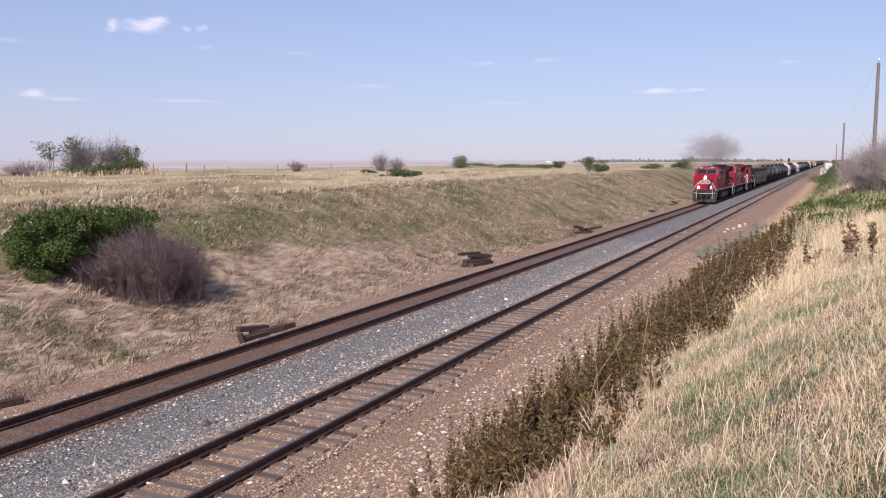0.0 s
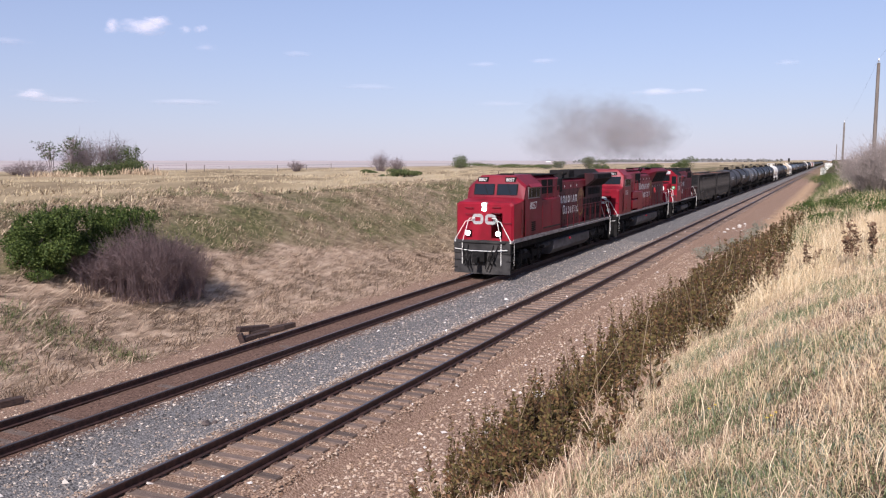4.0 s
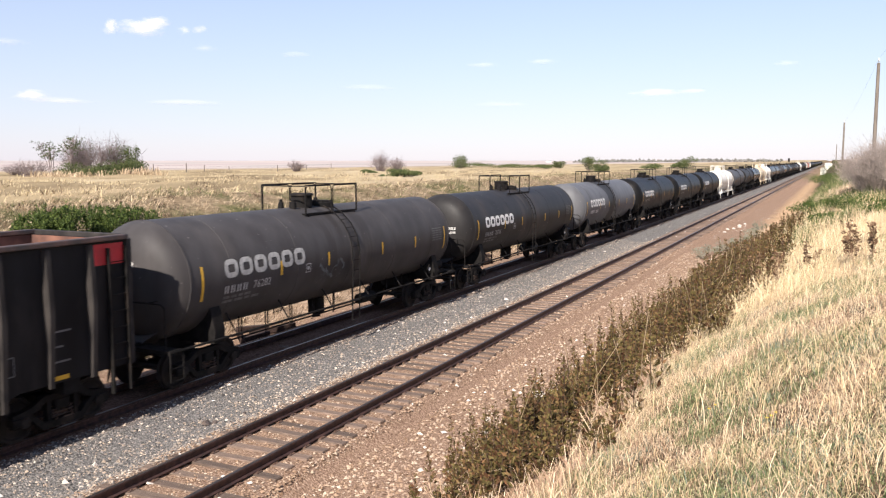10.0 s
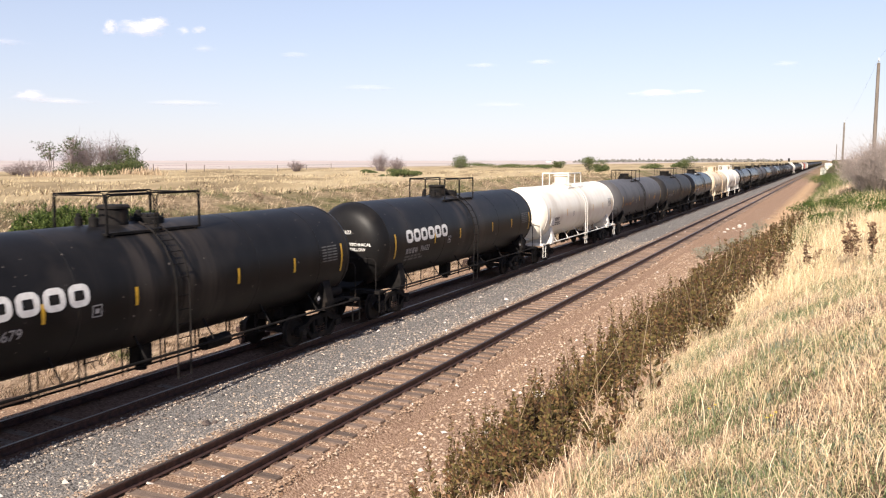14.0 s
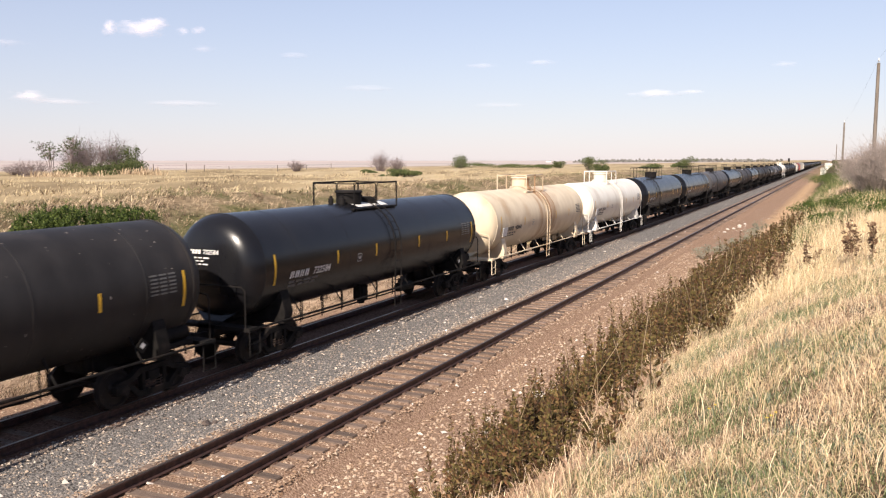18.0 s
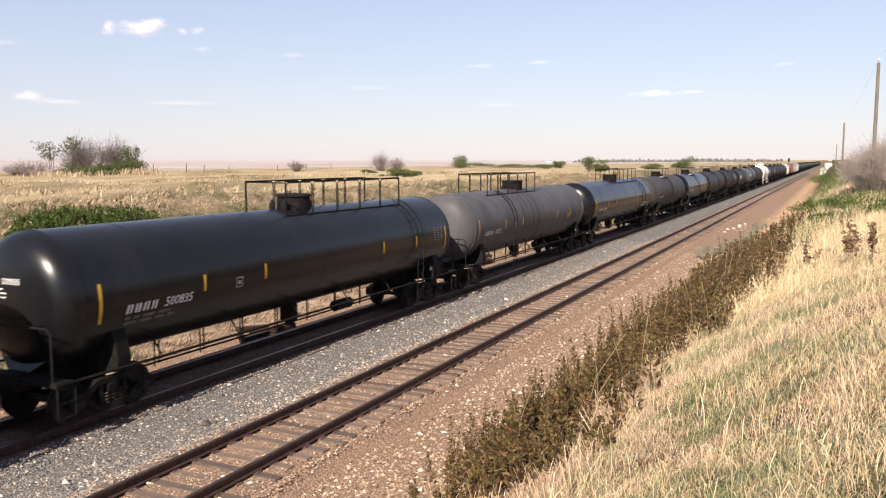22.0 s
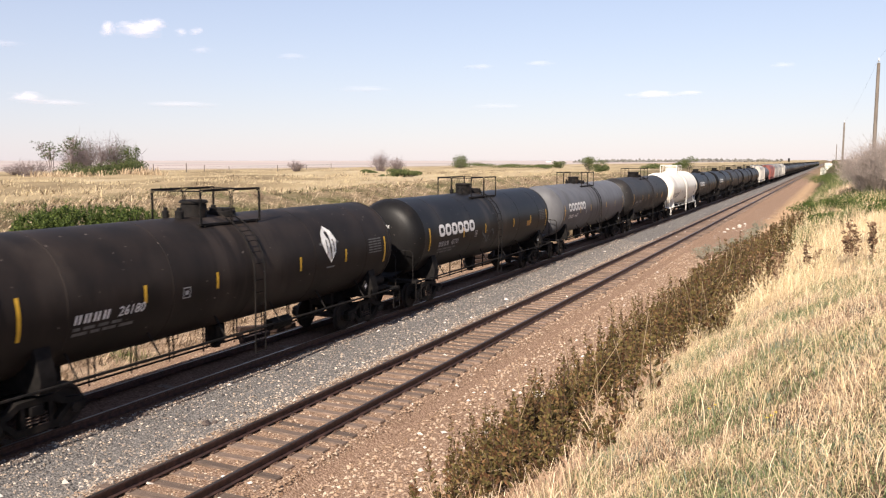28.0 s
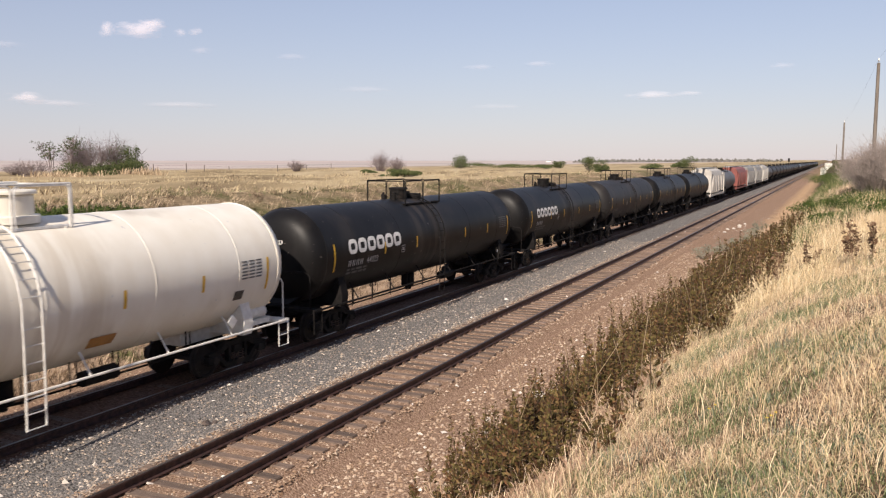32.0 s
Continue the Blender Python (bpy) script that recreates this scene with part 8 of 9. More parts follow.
blades("grass", tussocks(620, 26, (-24, -18.3), (4, 18), 1.0, 0.26, 57, lambda x, y: noise.noise(Vector((x * 0.45, y * 0.4, 14.0))) > -0.05), (0.12, 0.38), 0.022, (0.2, 0.15), SLOPE_GREEN, "green tufts low on the far slope", 58)
# dark blades laid in the straw; their colour paints the shade of hollows
blades("grass", tussocks(420, 30, (-26, -18.0), (6, 60), 1.2, 0.3, 59, swept), (0.3, 0.75), 0.022, (0.45, 0.35), DRY_BROWN, "dark brown grass standing in for shaded hollows in the matted straw", 60, low=0.04, high=0.4, wild=0.6)


def leaf_cloud(m, g, centre, radii, count, size, lumps=9, tight=1.0):
    """Leaves as small bent quads, gathered in uneven lumps."""
    cs = []
    for k in range(lumps):
        u = g.randn(3)
        u /= np.linalg.norm(u)
        u[2] = u[2] * 0.75 + 0.1
        cs.append((u * (0.35 + 0.5 * g.rand()) * (1.5 - 0.5 * tight), (0.28 + 0.25 * g.rand()) * tight))
    for i in range(count):
        c, r = cs[g.randint(lumps)]
        u = g.randn(3)
        u /= np.linalg.norm(u)
        q = (c + u * r * g.rand() ** 0.4) * radii + centre
        s = size * (0.6 + 0.8 * g.rand())
        a = g.randn(3)
        a /= np.linalg.norm(a)
        b = np.cross(a, g.randn(3))
        b /= np.linalg.norm(b) + 1e-6
        n = np.cross(a, b)
        vs = [q - a * s, q + b * s * 0.5 + n * s * 0.15, q + a * s, q - b * s * 0.5 + n * s * 0.15]
        m.add([tuple(map(float, v)) for v in vs], [(0, 1, 2, 3)])


def twig_fill(g, base, radii, count, r0, fork=2, foot=0.3):
    """Bare shrub: crooked stems that fork outwards."""
    def fill(m):
        for i in range(count):
            a = g.rand() * 6.283
            out = g.rand() ** 0.6
            p = Vector((base[0] + radii[0] * foot * math.cos(a) * g.rand(), base[1] + radii[1] * foot * math.sin(a) * g.rand(), base[2]))
            tip = Vector((base[0] + radii[0] * out * math.cos(a), base[1] + radii[1] * out * math.sin(a), base[2] + radii[2] * (0.45 + 0.55 * g.rand()) * (1.05 - 0.4 * out)))
            mid = (p + tip) / 2 + Vector((g.randn() * 0.09 * radii[0], g.randn() * 0.09 * radii[1], (0.08 + 0.06 * g.randn()) * radii[2]))
            m.rod(p, mid, r0, 3, r0 * 0.7, False)
            m.rod(mid, tip, r0 * 0.7, 3, r0 * 0.25, False)
            for k in range(fork):
                q = mid + (tip - mid) * g.rand()
                d = Vector((g.randn(), g.randn(), abs(g.randn()) + 0.4)).normalized() * radii[2] * (0.12 + 0.2 * g.rand())
                m.rod(q, q + d, r0 * 0.45, 3, r0 * 0.2, False)
    return fill


def leafy_bush(name, x, y, w, h, leaves, size, material, label, seed, category="bush", depth=None, stems=10, lumps=9, shoots=0, tight=1.0):
    g = np.random.RandomState(seed)
    z = ground_z(x, y)
    t = thing(name, label, category)
    t.matrix_basis = pose(x, y, z)
    m = Mesh()
    leaf_cloud(m, g, np.array((0, 0, h * 0.42)), np.array((w, depth or w, h * 0.62)), leaves, size, lumps, tight)
    for k in range(shoots):
        a, r = g.rand() * 6.283, g.rand() ** 0.5 * 0.8
        bx, by, bz = w * r * math.cos(a), (depth or w) * r * math.sin(a), h * (0.42 + 0.5 * math.sqrt(max(0.0, 1 - r * r)))
        leaf_cloud(m, g, np.array((bx, by, bz + 0.1)), np.array((0.15, 0.15, 0.4)) * (0.6 + 0.7 * g.rand()), 60, size * 0.9, 3)
    me = bpy.data.meshes.new("crown")
    me.from_pydata([(a, b, max(c, 0.02)) for a, b, c in m.v], [], m.f)
    me.materials.append(material)
    part("crown", me, t)
    piece("stem", BARK, t, twig_fill(g, (0, 0, -0.05), (w * 0.8, (depth or w) * 0.8, h * 0.8), stems, max(0.015, h * 0.012), 2), angle=0)
    return t


def bare_bush(name, x, y, w, h, stems, r0, material, label, seed, fork=4, category="bush", foot=0.3):
    g = np.random.RandomState(seed)
    t = thing(name, label, category)
    t.matrix_basis = pose(x, y, ground_z(x, y))
    piece("branch_crown", material, t, twig_fill(g, (0, 0, -0.05), (w, w, h), stems, r0, fork, foot), angle=0)
    for k in range(4):
        a = k * 1.6 + g.rand()
        piece("stem", material, t, lambda m, a=a: m.pipe([(0.06 * math.cos(a), 0.06 * math.sin(a), -0.05), (w * 0.2 * math.cos(a), w * 0.2 * math.sin(a), h * 0.3), (w * 0.42 * math.cos(a + 0.3), w * 0.42 * math.sin(a + 0.3), h * 0.6)], r0 * 2.2, 5), angle=0)
    return t


# the two bushes on the far slope
leafy_bush("bush", -24.4, 20.0, 1.7, 2.2, 30000, 0.040, BUSH_GREEN, "dense green leafy bush on the grassy slope", 31, lumps=60, shoots=90, tight=0.62)
leafy_bush("bush", -24.9, 21.9, 1.5, 1.95, 17000, 0.040, BUSH_GREEN, "green leafy bush behind the bare shrubs", 32, lumps=40, shoots=50, tight=0.62)
leafy_bush("bush", -25.1, 23.9, 1.35, 1.75, 12000, 0.040, BUSH_GREEN, "low green bush behind the bare shrubs", 35, lumps=34, shoots=40, tight=0.62)
leafy_bush("bush", -23.9, 18.9, 0.5, 0.55, 1500, 0.036, BUSH_GREEN, "small green seedling bush below the large one", 36, lumps=8)
bare_bush("shrub", -23.1, 20.6, 1.05, 1.7, 260, 0.008, TWIG, "leafless purple-brown shrub beside the green bush", 37, 7, foot=0.8)
bare_bush("shrub", -22.3, 21.8, 1.6, 2.75, 560, 0.008, TWIG, "tall leafless purple-brown shrub on the slope", 33, 8, foot=0.85)
bare_bush("shrub", -22.1, 23.3, 1.35, 2.45, 420, 0.008, TWIG, "lower leafless purple-brown shrub", 34, 8, foot=0.85)


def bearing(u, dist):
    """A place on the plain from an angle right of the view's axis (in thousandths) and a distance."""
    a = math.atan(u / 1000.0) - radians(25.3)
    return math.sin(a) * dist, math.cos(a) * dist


def airy_tree(x, y, w, h, label, seed):
    """Several thin trunks whose twigs carry small loose clumps of leaves."""
    g = np.random.RandomState(seed)
    t = thing("tree", label, "tree")
    t.matrix_basis = pose(x, y, ground_z(x, y))
    leaves, tips = Mesh(), []
    for k in range(5):
        a, r = g.rand() * 6.283, w * (0.2 + 0.6 * g.rand())
        pts = [(0.25 * math.cos(a), 0.25 * math.sin(a), -0.1), (0.35 * r * math.cos(a), 0.35 * r * math.sin(a), h * 0.4), (r * math.cos(a + 0.3), r * math.sin(a + 0.3), h * (0.7 + 0.25 * g.rand()))]
        piece("trunk", PALE_TWIG, t, lambda m: m.pipe(pts, 0.04, 5), angle=0)
        tips.append(pts[2])

    def twigs(m):
        for tx, ty, tz in tips:
            for k in range(26):
                q = Vector((tx, ty, tz)) * (0.55 + 0.45 * g.rand())
                e = q + Vector((g.randn(), g.randn(), abs(g.randn()) * 0.6 - 0.1)).normalized() * h * (0.08 + 0.12 * g.rand())
                m.rod(q, e, 0.02, 3, 0.009, False)
                if k % 2:
                    leaf_cloud(leaves, g, np.array(e), np.array((0.4, 0.4, 0.3)), 14, 0.085, 2)
    piece("branch_crown", PALE_TWIG, t, twigs, angle=0)
    part("crown", leaves.make("crown", DULL_GREEN, 0), t, "loose clumps of small green leaves")


# hedges and trees on the plain: (angle, distance, half width, height, leafy or bare)
for i, (u, dist, w, h, kind) in enumerate([
        (-475, 121, 2.2, 5.0, "t"), (-454, 120, 2.4, 5.9, "t"), (-442, 122, 2.6, 5.4, "m"), (-422, 120, 3.2, 5.4, "b"), (-396, 119, 3.0, 5.2, "m"), (-372, 117, 1.7, 4.6, "g"),
        (-440, 117, 4.2, 1.9, "g"), (-408, 116, 4.2, 2.0, "g"), (-382, 115, 3.4, 2.4, "g"), (-500, 124, 3.0, 2.6, "b"), (-518, 126, 2.4, 1.8, "b"),
        (-178, 150, 2.0, 2.2, "b"), (-76, 140, 2.2, 3.6, "b"), (-56, 142, 1.8, 3.0, "b"), (-86, 125, 1.6, 1.0, "g"),
        (-62, 92, 2.2, 1.2, "g"), (-44, 90, 1.8, 1.0, "g"),
        (21, 190, 2.4, 4.0, "g"), (30, 200, 6.0, 1.5, "g"), (62, 205, 7.0, 1.4, "g"), (98, 210, 6.0, 1.5, "g"), (122, 200, 3.0, 1.3, "g"), (140, 205, 2.6, 2.2, "g"),
        (181, 160, 2.7, 3.0, "g"), (192, 150, 2.0, 2.3, "g"), (300, 210, 3.0, 3.2, "g"), (286, 205, 2.6, 1.8, "g"), (250, 200, 4.0, 1.5, "g")]):
    x, y = bearing(u, dist)
    if kind == "g":
        leafy_bush("bush", x, y, w, h, 2200, 0.10, DULL_GREEN, "low green bush on the prairie" if h < 2.5 else "round green bush on the prairie", 40 + i)
    elif kind == "t":
        airy_tree(x, y, w, h, "slender young tree with sparse fresh leaves", 40 + i)
    elif kind == "b":
        bare_bush("shrub", x, y, w, h, 110, 0.022, PALE_TWIG, "leafless shrub on the prairie", 40 + i, 5)
    else:
        bare_bush("tree", x, y, w, h, 150, 0.03, PALE_TWIG, "bare young tree on the prairie skyline", 40 + i, 5, "tree")
        leafy_bush("bush", x + 0.4, y + 0.3, w * 0.7, h * 0.95, 700, 0.09, DULL_GREEN, "thin-leaved bush under bare branches", 140 + i)

# tall straw plumes before the hedge
hp = np.random.RandomState(71)
rows = [bearing(-505 + 165 * hp.rand(), 109 + 5 * hp.rand()) for k in range(44)]
blades("grass", np.array([(x + 0.5 * hp.randn(), y + 0.5 * hp.randn()) for x, y in rows for k in range(22)]), (0.4, 1.3), 0.07, (0.2, 0.1), BANK_STRAW, "tall straw plumes before the hedge", 72, low=0.5, wild=0.6)

# shrubs on the near bank further along
for i, (x, y, w, h, kind) in enumerate([
        (1.7, 41, 1.6, 2.5, "b"), (2.7, 42, 1.8, 3.1, "b"), (3.4, 38, 1.5, 2.6, "b"), (2.0, 49, 1.8, 2.7, "b"), (4.4, 45, 2.0, 3.0, "b"), (3.0, 58, 1.6, 2.9, "b"), (2.3, 72, 1.6, 2.4, "b"),
        (0.0, 31, 0.7, 0.5, "g"), (1.6, 29, 0.7, 0.55, "g"), (-0.6, 40, 0.9, 0.6, "g"), (0.7, 36, 0.9, 0.65, "g"),
        (-0.2, 95, 2.0, 1.6, "g"), (-0.6, 108, 2.2, 1.8, "g"), (0.0, 84, 1.6, 1.3, "g"), (0.6, 120, 2.4, 2.2, "g")]):
    if kind == "g":
        leafy_bush("bush", x, y, w * 1.3, h, 4200, 0.032, BUSH_GREEN, "low green rose bush on the near bank", 70 + i, depth=w * 2.2, lumps=18)
    else:
        bare_bush("shrub", x, y, w, h, 340, 0.012, TWIG_GREY, "grey leafless shrub on the bank crest", 70 + i, 6)
for i, (x, y, w, h) in enumerate([(-6.9, 52, 0.7, 0.9), (-6.2, 55, 0.8, 0.8), (-5.7, 60, 0.9, 0.9), (-5.2, 67, 1.0, 0.9), (-5.4, 76, 1.1, 0.9), (-4.6, 58, 0.8, 0.7)]):
    leafy_bush("bush", x, y, w, h, 500, 0.05, clumps("sage_leaves", [(0.16, 0.17, 0.12), (0.22, 0.22, 0.17), (0.30, 0.29, 0.23)], 0.9), "grey-green sage bush at the gravel edge", 90 + i)

# dark weeds along the foot of the near bank
wg = np.random.RandomState(55)
leafm, stemm = Mesh(), Mesh()
for i in range(1900):
    y = 8.8 + 29 * wg.rand() ** 1.05
    x = -4.15 + 0.8 * wg.randn() + 0.6 * noise.noise(Vector((0.0, y * 0.25, 4.0))) + 0.9 * sstep(28, 40, y) + 0.5 * sstep(13, 21, y) + 0.45 * sstep(14, 9, y)
    x += abs(wg.randn()) * 0.95 * sstep(12.5, 17, y) * (1 - 0.5 * sstep(26, 34, y))
    if x < -6.2 or x > -1.5 + 0.7 * sstep(14, 18, y) or noise.noise(Vector((x * 0.9, y * 0.6, 6.0))) < -0.3:
        continue
    h = (0.32 + 0.85 * wg.rand() ** 1.3) * (1.0 if x > -5.2 else 0.62) * (0.75 + 0.4 * sstep(9, 14, y) - 0.42 * sstep(21, 33, y)) * (0.75 + 0.5 * max(0.0, noise.noise(Vector((x, y * 0.5, 8.0))) + 0.4))
    z = ground_z(x, y)
    lean = wg.randn(2) * 0.1
    stemm.rod((x, y, z - 0.03), (x + lean[0] * h, y + lean[1] * h, z + h), 0.007, 3, 0.004, False)
    for k in range(64):
        t = 0.08 + 0.95 * wg.rand() ** 0.85
        r = 0.14 * (1.05 - t) + 0.02
        a = wg.rand() * 6.283
        q = np.array((x + lean[0] * h * t + r * math.cos(a) * wg.rand() ** 0.5, y + lean[1] * h * t + r * math.sin(a) * wg.rand() ** 0.5, z + h * t))
        s = (0.028 + 0.036 * wg.rand()) * (1.2 - 0.6 * t)
        d = np.array((math.cos(a), math.sin(a), wg.rand() * 2.0 - 0.2))
        d /= np.linalg.norm(d)
        b = np.cross(d, wg.randn(3))
        b /= np.linalg.norm(b)
        leafm.add([tuple(map(float, v)) for v in (q - d * s, q + b * s * 0.45, q + d * s, q - b * s * 0.45)], [(0, 1, 2, 3)])
me = bpy.data.meshes.new("weeds")
me.from_pydata(leafm.v, [], leafm.f)
me.materials.append(WEED_LEAF)
weeds = tagged(new("weeds", me), "dark red-brown dock weeds at the foot of the bank", "weeds", kind="stuff")
part("weed_stems", stemm.make("weed_stems", surf("brown_weed_stem", (0.13, 0.08, 0.045), (0.08, 0.05, 0.03), 8, 0.9, 0, 0.1, still=True), 0), weeds)
# tall pale stalks that stick out of them
sm = Mesh()
for i in range(170):
    y = 10 + 28 * wg.rand() ** 0.7
    x = -4.6 + 2.7 * wg.rand()
    z, h = ground_z(x, y), (0.8 + 0.65 * wg.rand()) * (1 - 0.4 * sstep(20, 34, y))
    a = wg.randn(2) * 0.22
    sm.pipe([(x, y, z), (x + a[0] * 0.3 * h, y + a[1] * 0.3 * h, z + 0.55 * h), (x + a[0] * h, y + a[1] * h, z + h)], 0.006, 3)
tagged(new("dry_stalks", sm.make("dry_stalks", WEED_STEM, 0)), "tall pale dry stalks among the weeds", "weeds", kind="stuff")


def dock(x, y, h, seed):
    """A dead dock: upright stalk set with brown seed clusters."""
    g = np.random.RandomState(seed)
    t = thing("dock_plant", "dead brown dock stalk with seed clusters in the grass", "weed", group="dead docks on the bank")
    t.matrix_basis = pose(x, y, ground_z(x, y))
    tips = [(g.randn() * 0.1, g.randn() * 0.1, h * (0.75 + 0.25 * g.rand())) for _ in range(3)]
    for tip in tips:
        piece("stalk", WEED_STEM, t, lambda m, tip=tip: m.rod((0, 0, -0.03), tip, 0.007, 4, 0.004))
        m = Mesh()
        for k in range(60):
            q = 0.35 + 0.65 * g.rand()
            c = np.array(tip) * q + g.randn(3) * 0.03
            d = g.randn(3) * 0.02
            b = g.randn(3) * 0.014
            m.add([tuple(map(float, v)) for v in (c - d, c + b, c + d, c - b)], [(0, 1, 2, 3)])
        me = bpy.data.meshes.new("seed_head")
        me.from_pydata(m.v, [], m.f)
        me.materials.append(DOCK_SEED)
        tagged(part("seed_head", me, t), kind="stuff")


for i, (x, y, h) in enumerate([(0.36, 16.4, 0.85), (0.42, 16.7, 0.75), (-0.33, 17.4, 0.7), (-0.9, 17.2, 0.9), (0.72, 16.2, 0.8), (-1.3, 18.2, 0.9), (-1.7, 18.6, 0.95)]):
    dock(x, y, h, 200 + i)
fl, fs_ = Mesh(), Mesh()
for x, y in ((-0.95, 7.9), (-0.9, 7.95), (-0.35, 6.9), (-0.32, 6.95), (-0.38, 6.88)):
    z = ground_z(x, y) + 0.24
    for k in range(6):
        a = k * 1.047
        fl.add([(x, y, z), (x + 0.012 * math.cos(a - 0.4), y + 0.012 * math.sin(a - 0.4), z + 0.006), (x + 0.018 * math.cos(a), y + 0.018 * math.sin(a), z + 0.01), (x + 0.012 * math.cos(a + 0.4), y + 0.012 * math.sin(a + 0.4), z + 0.006)], [(0, 1, 2, 3)])
    fs_.rod((x, y, z), (x, y, z - 0.24), 0.0025, 3)
flowers = tagged(new("yellow_flowers", fl.make("yellow_flowers", surf("yellow_petals", (0.75, 0.55, 0.03), (0.7, 0.5, 0.03), bump=0), 0)), "small yellow flowers in the dry grass", "flowers", kind="stuff")
part("flower_stems", fs_.make("flower_stems", GREEN_BLADE, 0), flowers)

# ---------------------------------------------------------------- things beside the line
TIE_LOG = []
for k in range(3):
    m = Mesh().box(-1.2, 1.2, -0.11, 0.11, 0.0, 0.17, 0.015)
    m.v = [(x + 0.05 * noise.noise(Vector((y * 8, z * 9, k))), y + 0.02 * noise.noise(Vector((x * 2, z * 6, k + 3.0))), z + 0.015 * noise.noise(Vector((x * 2.2, y * 6, k + 9.0)))) for x, y, z in m.v]
    TIE_LOG.append(m.make("old_tie", OLD_TIE, 0))


def old_tie(x, y, z, heading, tilt=0.0, scale=1.0, k=0):
    ob = new("old_tie", TIE_LOG[k % 3])
    ob.matrix_basis = pose(x, y, ground_z(x, y) + z, 0, tilt, heading) @ Matrix.Diagonal((scale, 1, 1, 1))
    return tagged(ob, "discarded dark wooden railway tie beside the main line", "railway tie", "discarded ties beside the track")


for i, (x, y, z, a, tilt, s) in enumerate([
        (-17.9, 42.0, 0.0, 70, 0, 0.8), (-17.6, 42.4, 0.0, 78, 0, 0.8), (-18.2, 42.7, 0.0, 74, 0, 0.8), (-17.8, 42.2, 0.18, 66, 0, 0.8), (-18.1, 42.6, 0.18, 72, 0, 0.8), (-17.9, 42.8, 0.36, 70, 3, 0.75), (-18.3, 43.6, 0.36, 62, 4, 0.6), (-18.4, 42.4, 0.54, 68, 2, 0.7),
        (-16.9, 21.3, 0.02, 85, 0, 0.5), (-17.1, 22.2, 0.03, 60, -4, 0.5), (-16.95, 20.6, 0.05, 30, 70, 0.22), (-17.4, 21.8, 0.16, 75, 5, 0.5), (-17.0, 23.0, 0.03, 80, 0, 0.4),
        (-18.0, 64.6, 0.0, 60, 0, 0.8), (-18.1, 65.8, 0.1, 95, 10, 0.8), (-17.8, 66.4, 0.2, 40, -8, 0.8), (-18.4, 65.2, 0.3, 75, 12, 0.8),
        (-18.8, 111.0, 0.0, 70, 0, 0.9), (-18.9, 112.5, 0.2, 80, 6, 0.9), (-18.4, 95.5, 0.0, 75, 8, 0.7), (-17.7, 12.6, 0.0, 75, 0, 0.5)]):
    old_tie(x, y, z, a, tilt, s, i)

# pale rocks by the gravel
rk = random.Random(3)
for x, y, s in [(-6.2, 18.6, 0.2), (-5.95, 18.9, 0.15), (-6.4, 19.0, 0.13), (-5.75, 15.4, 0.2), (-5.9, 17.2, 0.12), (-6.9, 20.5, 0.1), (-6.5, 15.9, 0.10), (-6.9, 17.0, 0.09), (-7.6, 76, 0.2), (-7.3, 78, 0.22), (-7.5, 80, 0.2), (-7.2, 82, 0.2), (-8.0, 75, 0.2), (-7.9, 72, 0.16), (-12.46, 13.9, 0.13), (-12.35, 14.05, 0.09), (-12.2, 14.9, 0.07), (-6.9, 13.6, 0.08)]:
    m = Mesh()
    n1, n2 = 7, 4
    vs = [(0, 0, s * 0.62)]
    for j in range(1, n2):
        for k in range(n1):
            ph, th = math.pi * j / n2, 2 * math.pi * k / n1
            r = s * rk.uniform(0.75, 1.15)
            vs.append((r * math.sin(ph) * math.cos(th), r * math.sin(ph) * math.sin(th) * 0.8, r * math.cos(ph) * 0.62))
    vs.append((0, 0, -s * 0.6))
    fs = [(0, 1 + k, 1 + (k + 1) % n1) for k in range(n1)]
    for j in range(n2 - 2):
        fs += [(1 + j * n1 + k, 1 + (j + 1) * n1 + k, 1 + (j + 1) * n1 + (k + 1) % n1, 1 + j * n1 + (k + 1) % n1) for k in range(n1)]
    fs += [(len(vs) - 1, 1 + (n2 - 2) * n1 + (k + 1) % n1, 1 + (n2 - 2) * n1 + k) for k in range(n1)]
    m.add(vs, fs)
    dark = x < -12
    ob = new("rock", m.make("rock", surf("rock_dark", (0.12, 0.09, 0.075), (0.07, 0.055, 0.05), 9, 0.9, 0, 0.4) if dark else surf("rock_pale", (0.55, 0.50, 0.44), (0.40, 0.35, 0.30), 9, 0.9, 0, 0.4), 0))
    ob.matrix_basis = pose(x, y, ground_z(x, y) + s * 0.2, 0, 0, rk.uniform(0, 360))
    tagged(ob, "dark lump of rock on the ballast" if dark else "pale angular rock at the edge of the gravel", "rock", "rocks beside the siding")


def utility_pole(x, y, top, r):
    z = ground_z(x, y)
    t = thing("utility_pole", "weathered grey wooden utility pole on the bank", "utility pole", pose(x, y, z - 0.4), "poles along the line")
    h = top - z + 0.4
    piece("pole", POLE_WOOD, t, lambda m: m.rod((0, 0, 0), (0, 0, h), r * 1.15, 12, r * 0.85))
    pin = piece("pin", GALV, t, lambda m: m.rod((0, 0, h - 0.05), (0, 0, h + 0.18), 0.03, 6))
    piece("insulator", WHITE_TRIM, pin, lambda m: (m.drum(0, 0, h + 0.16, h + 0.24, 0.07, 10, 0.01), m.drum(0, 0, h + 0.24, h + 0.32, 0.05, 10, 0.02)), label="white insulator")
    return (x, y, top + 0.3)


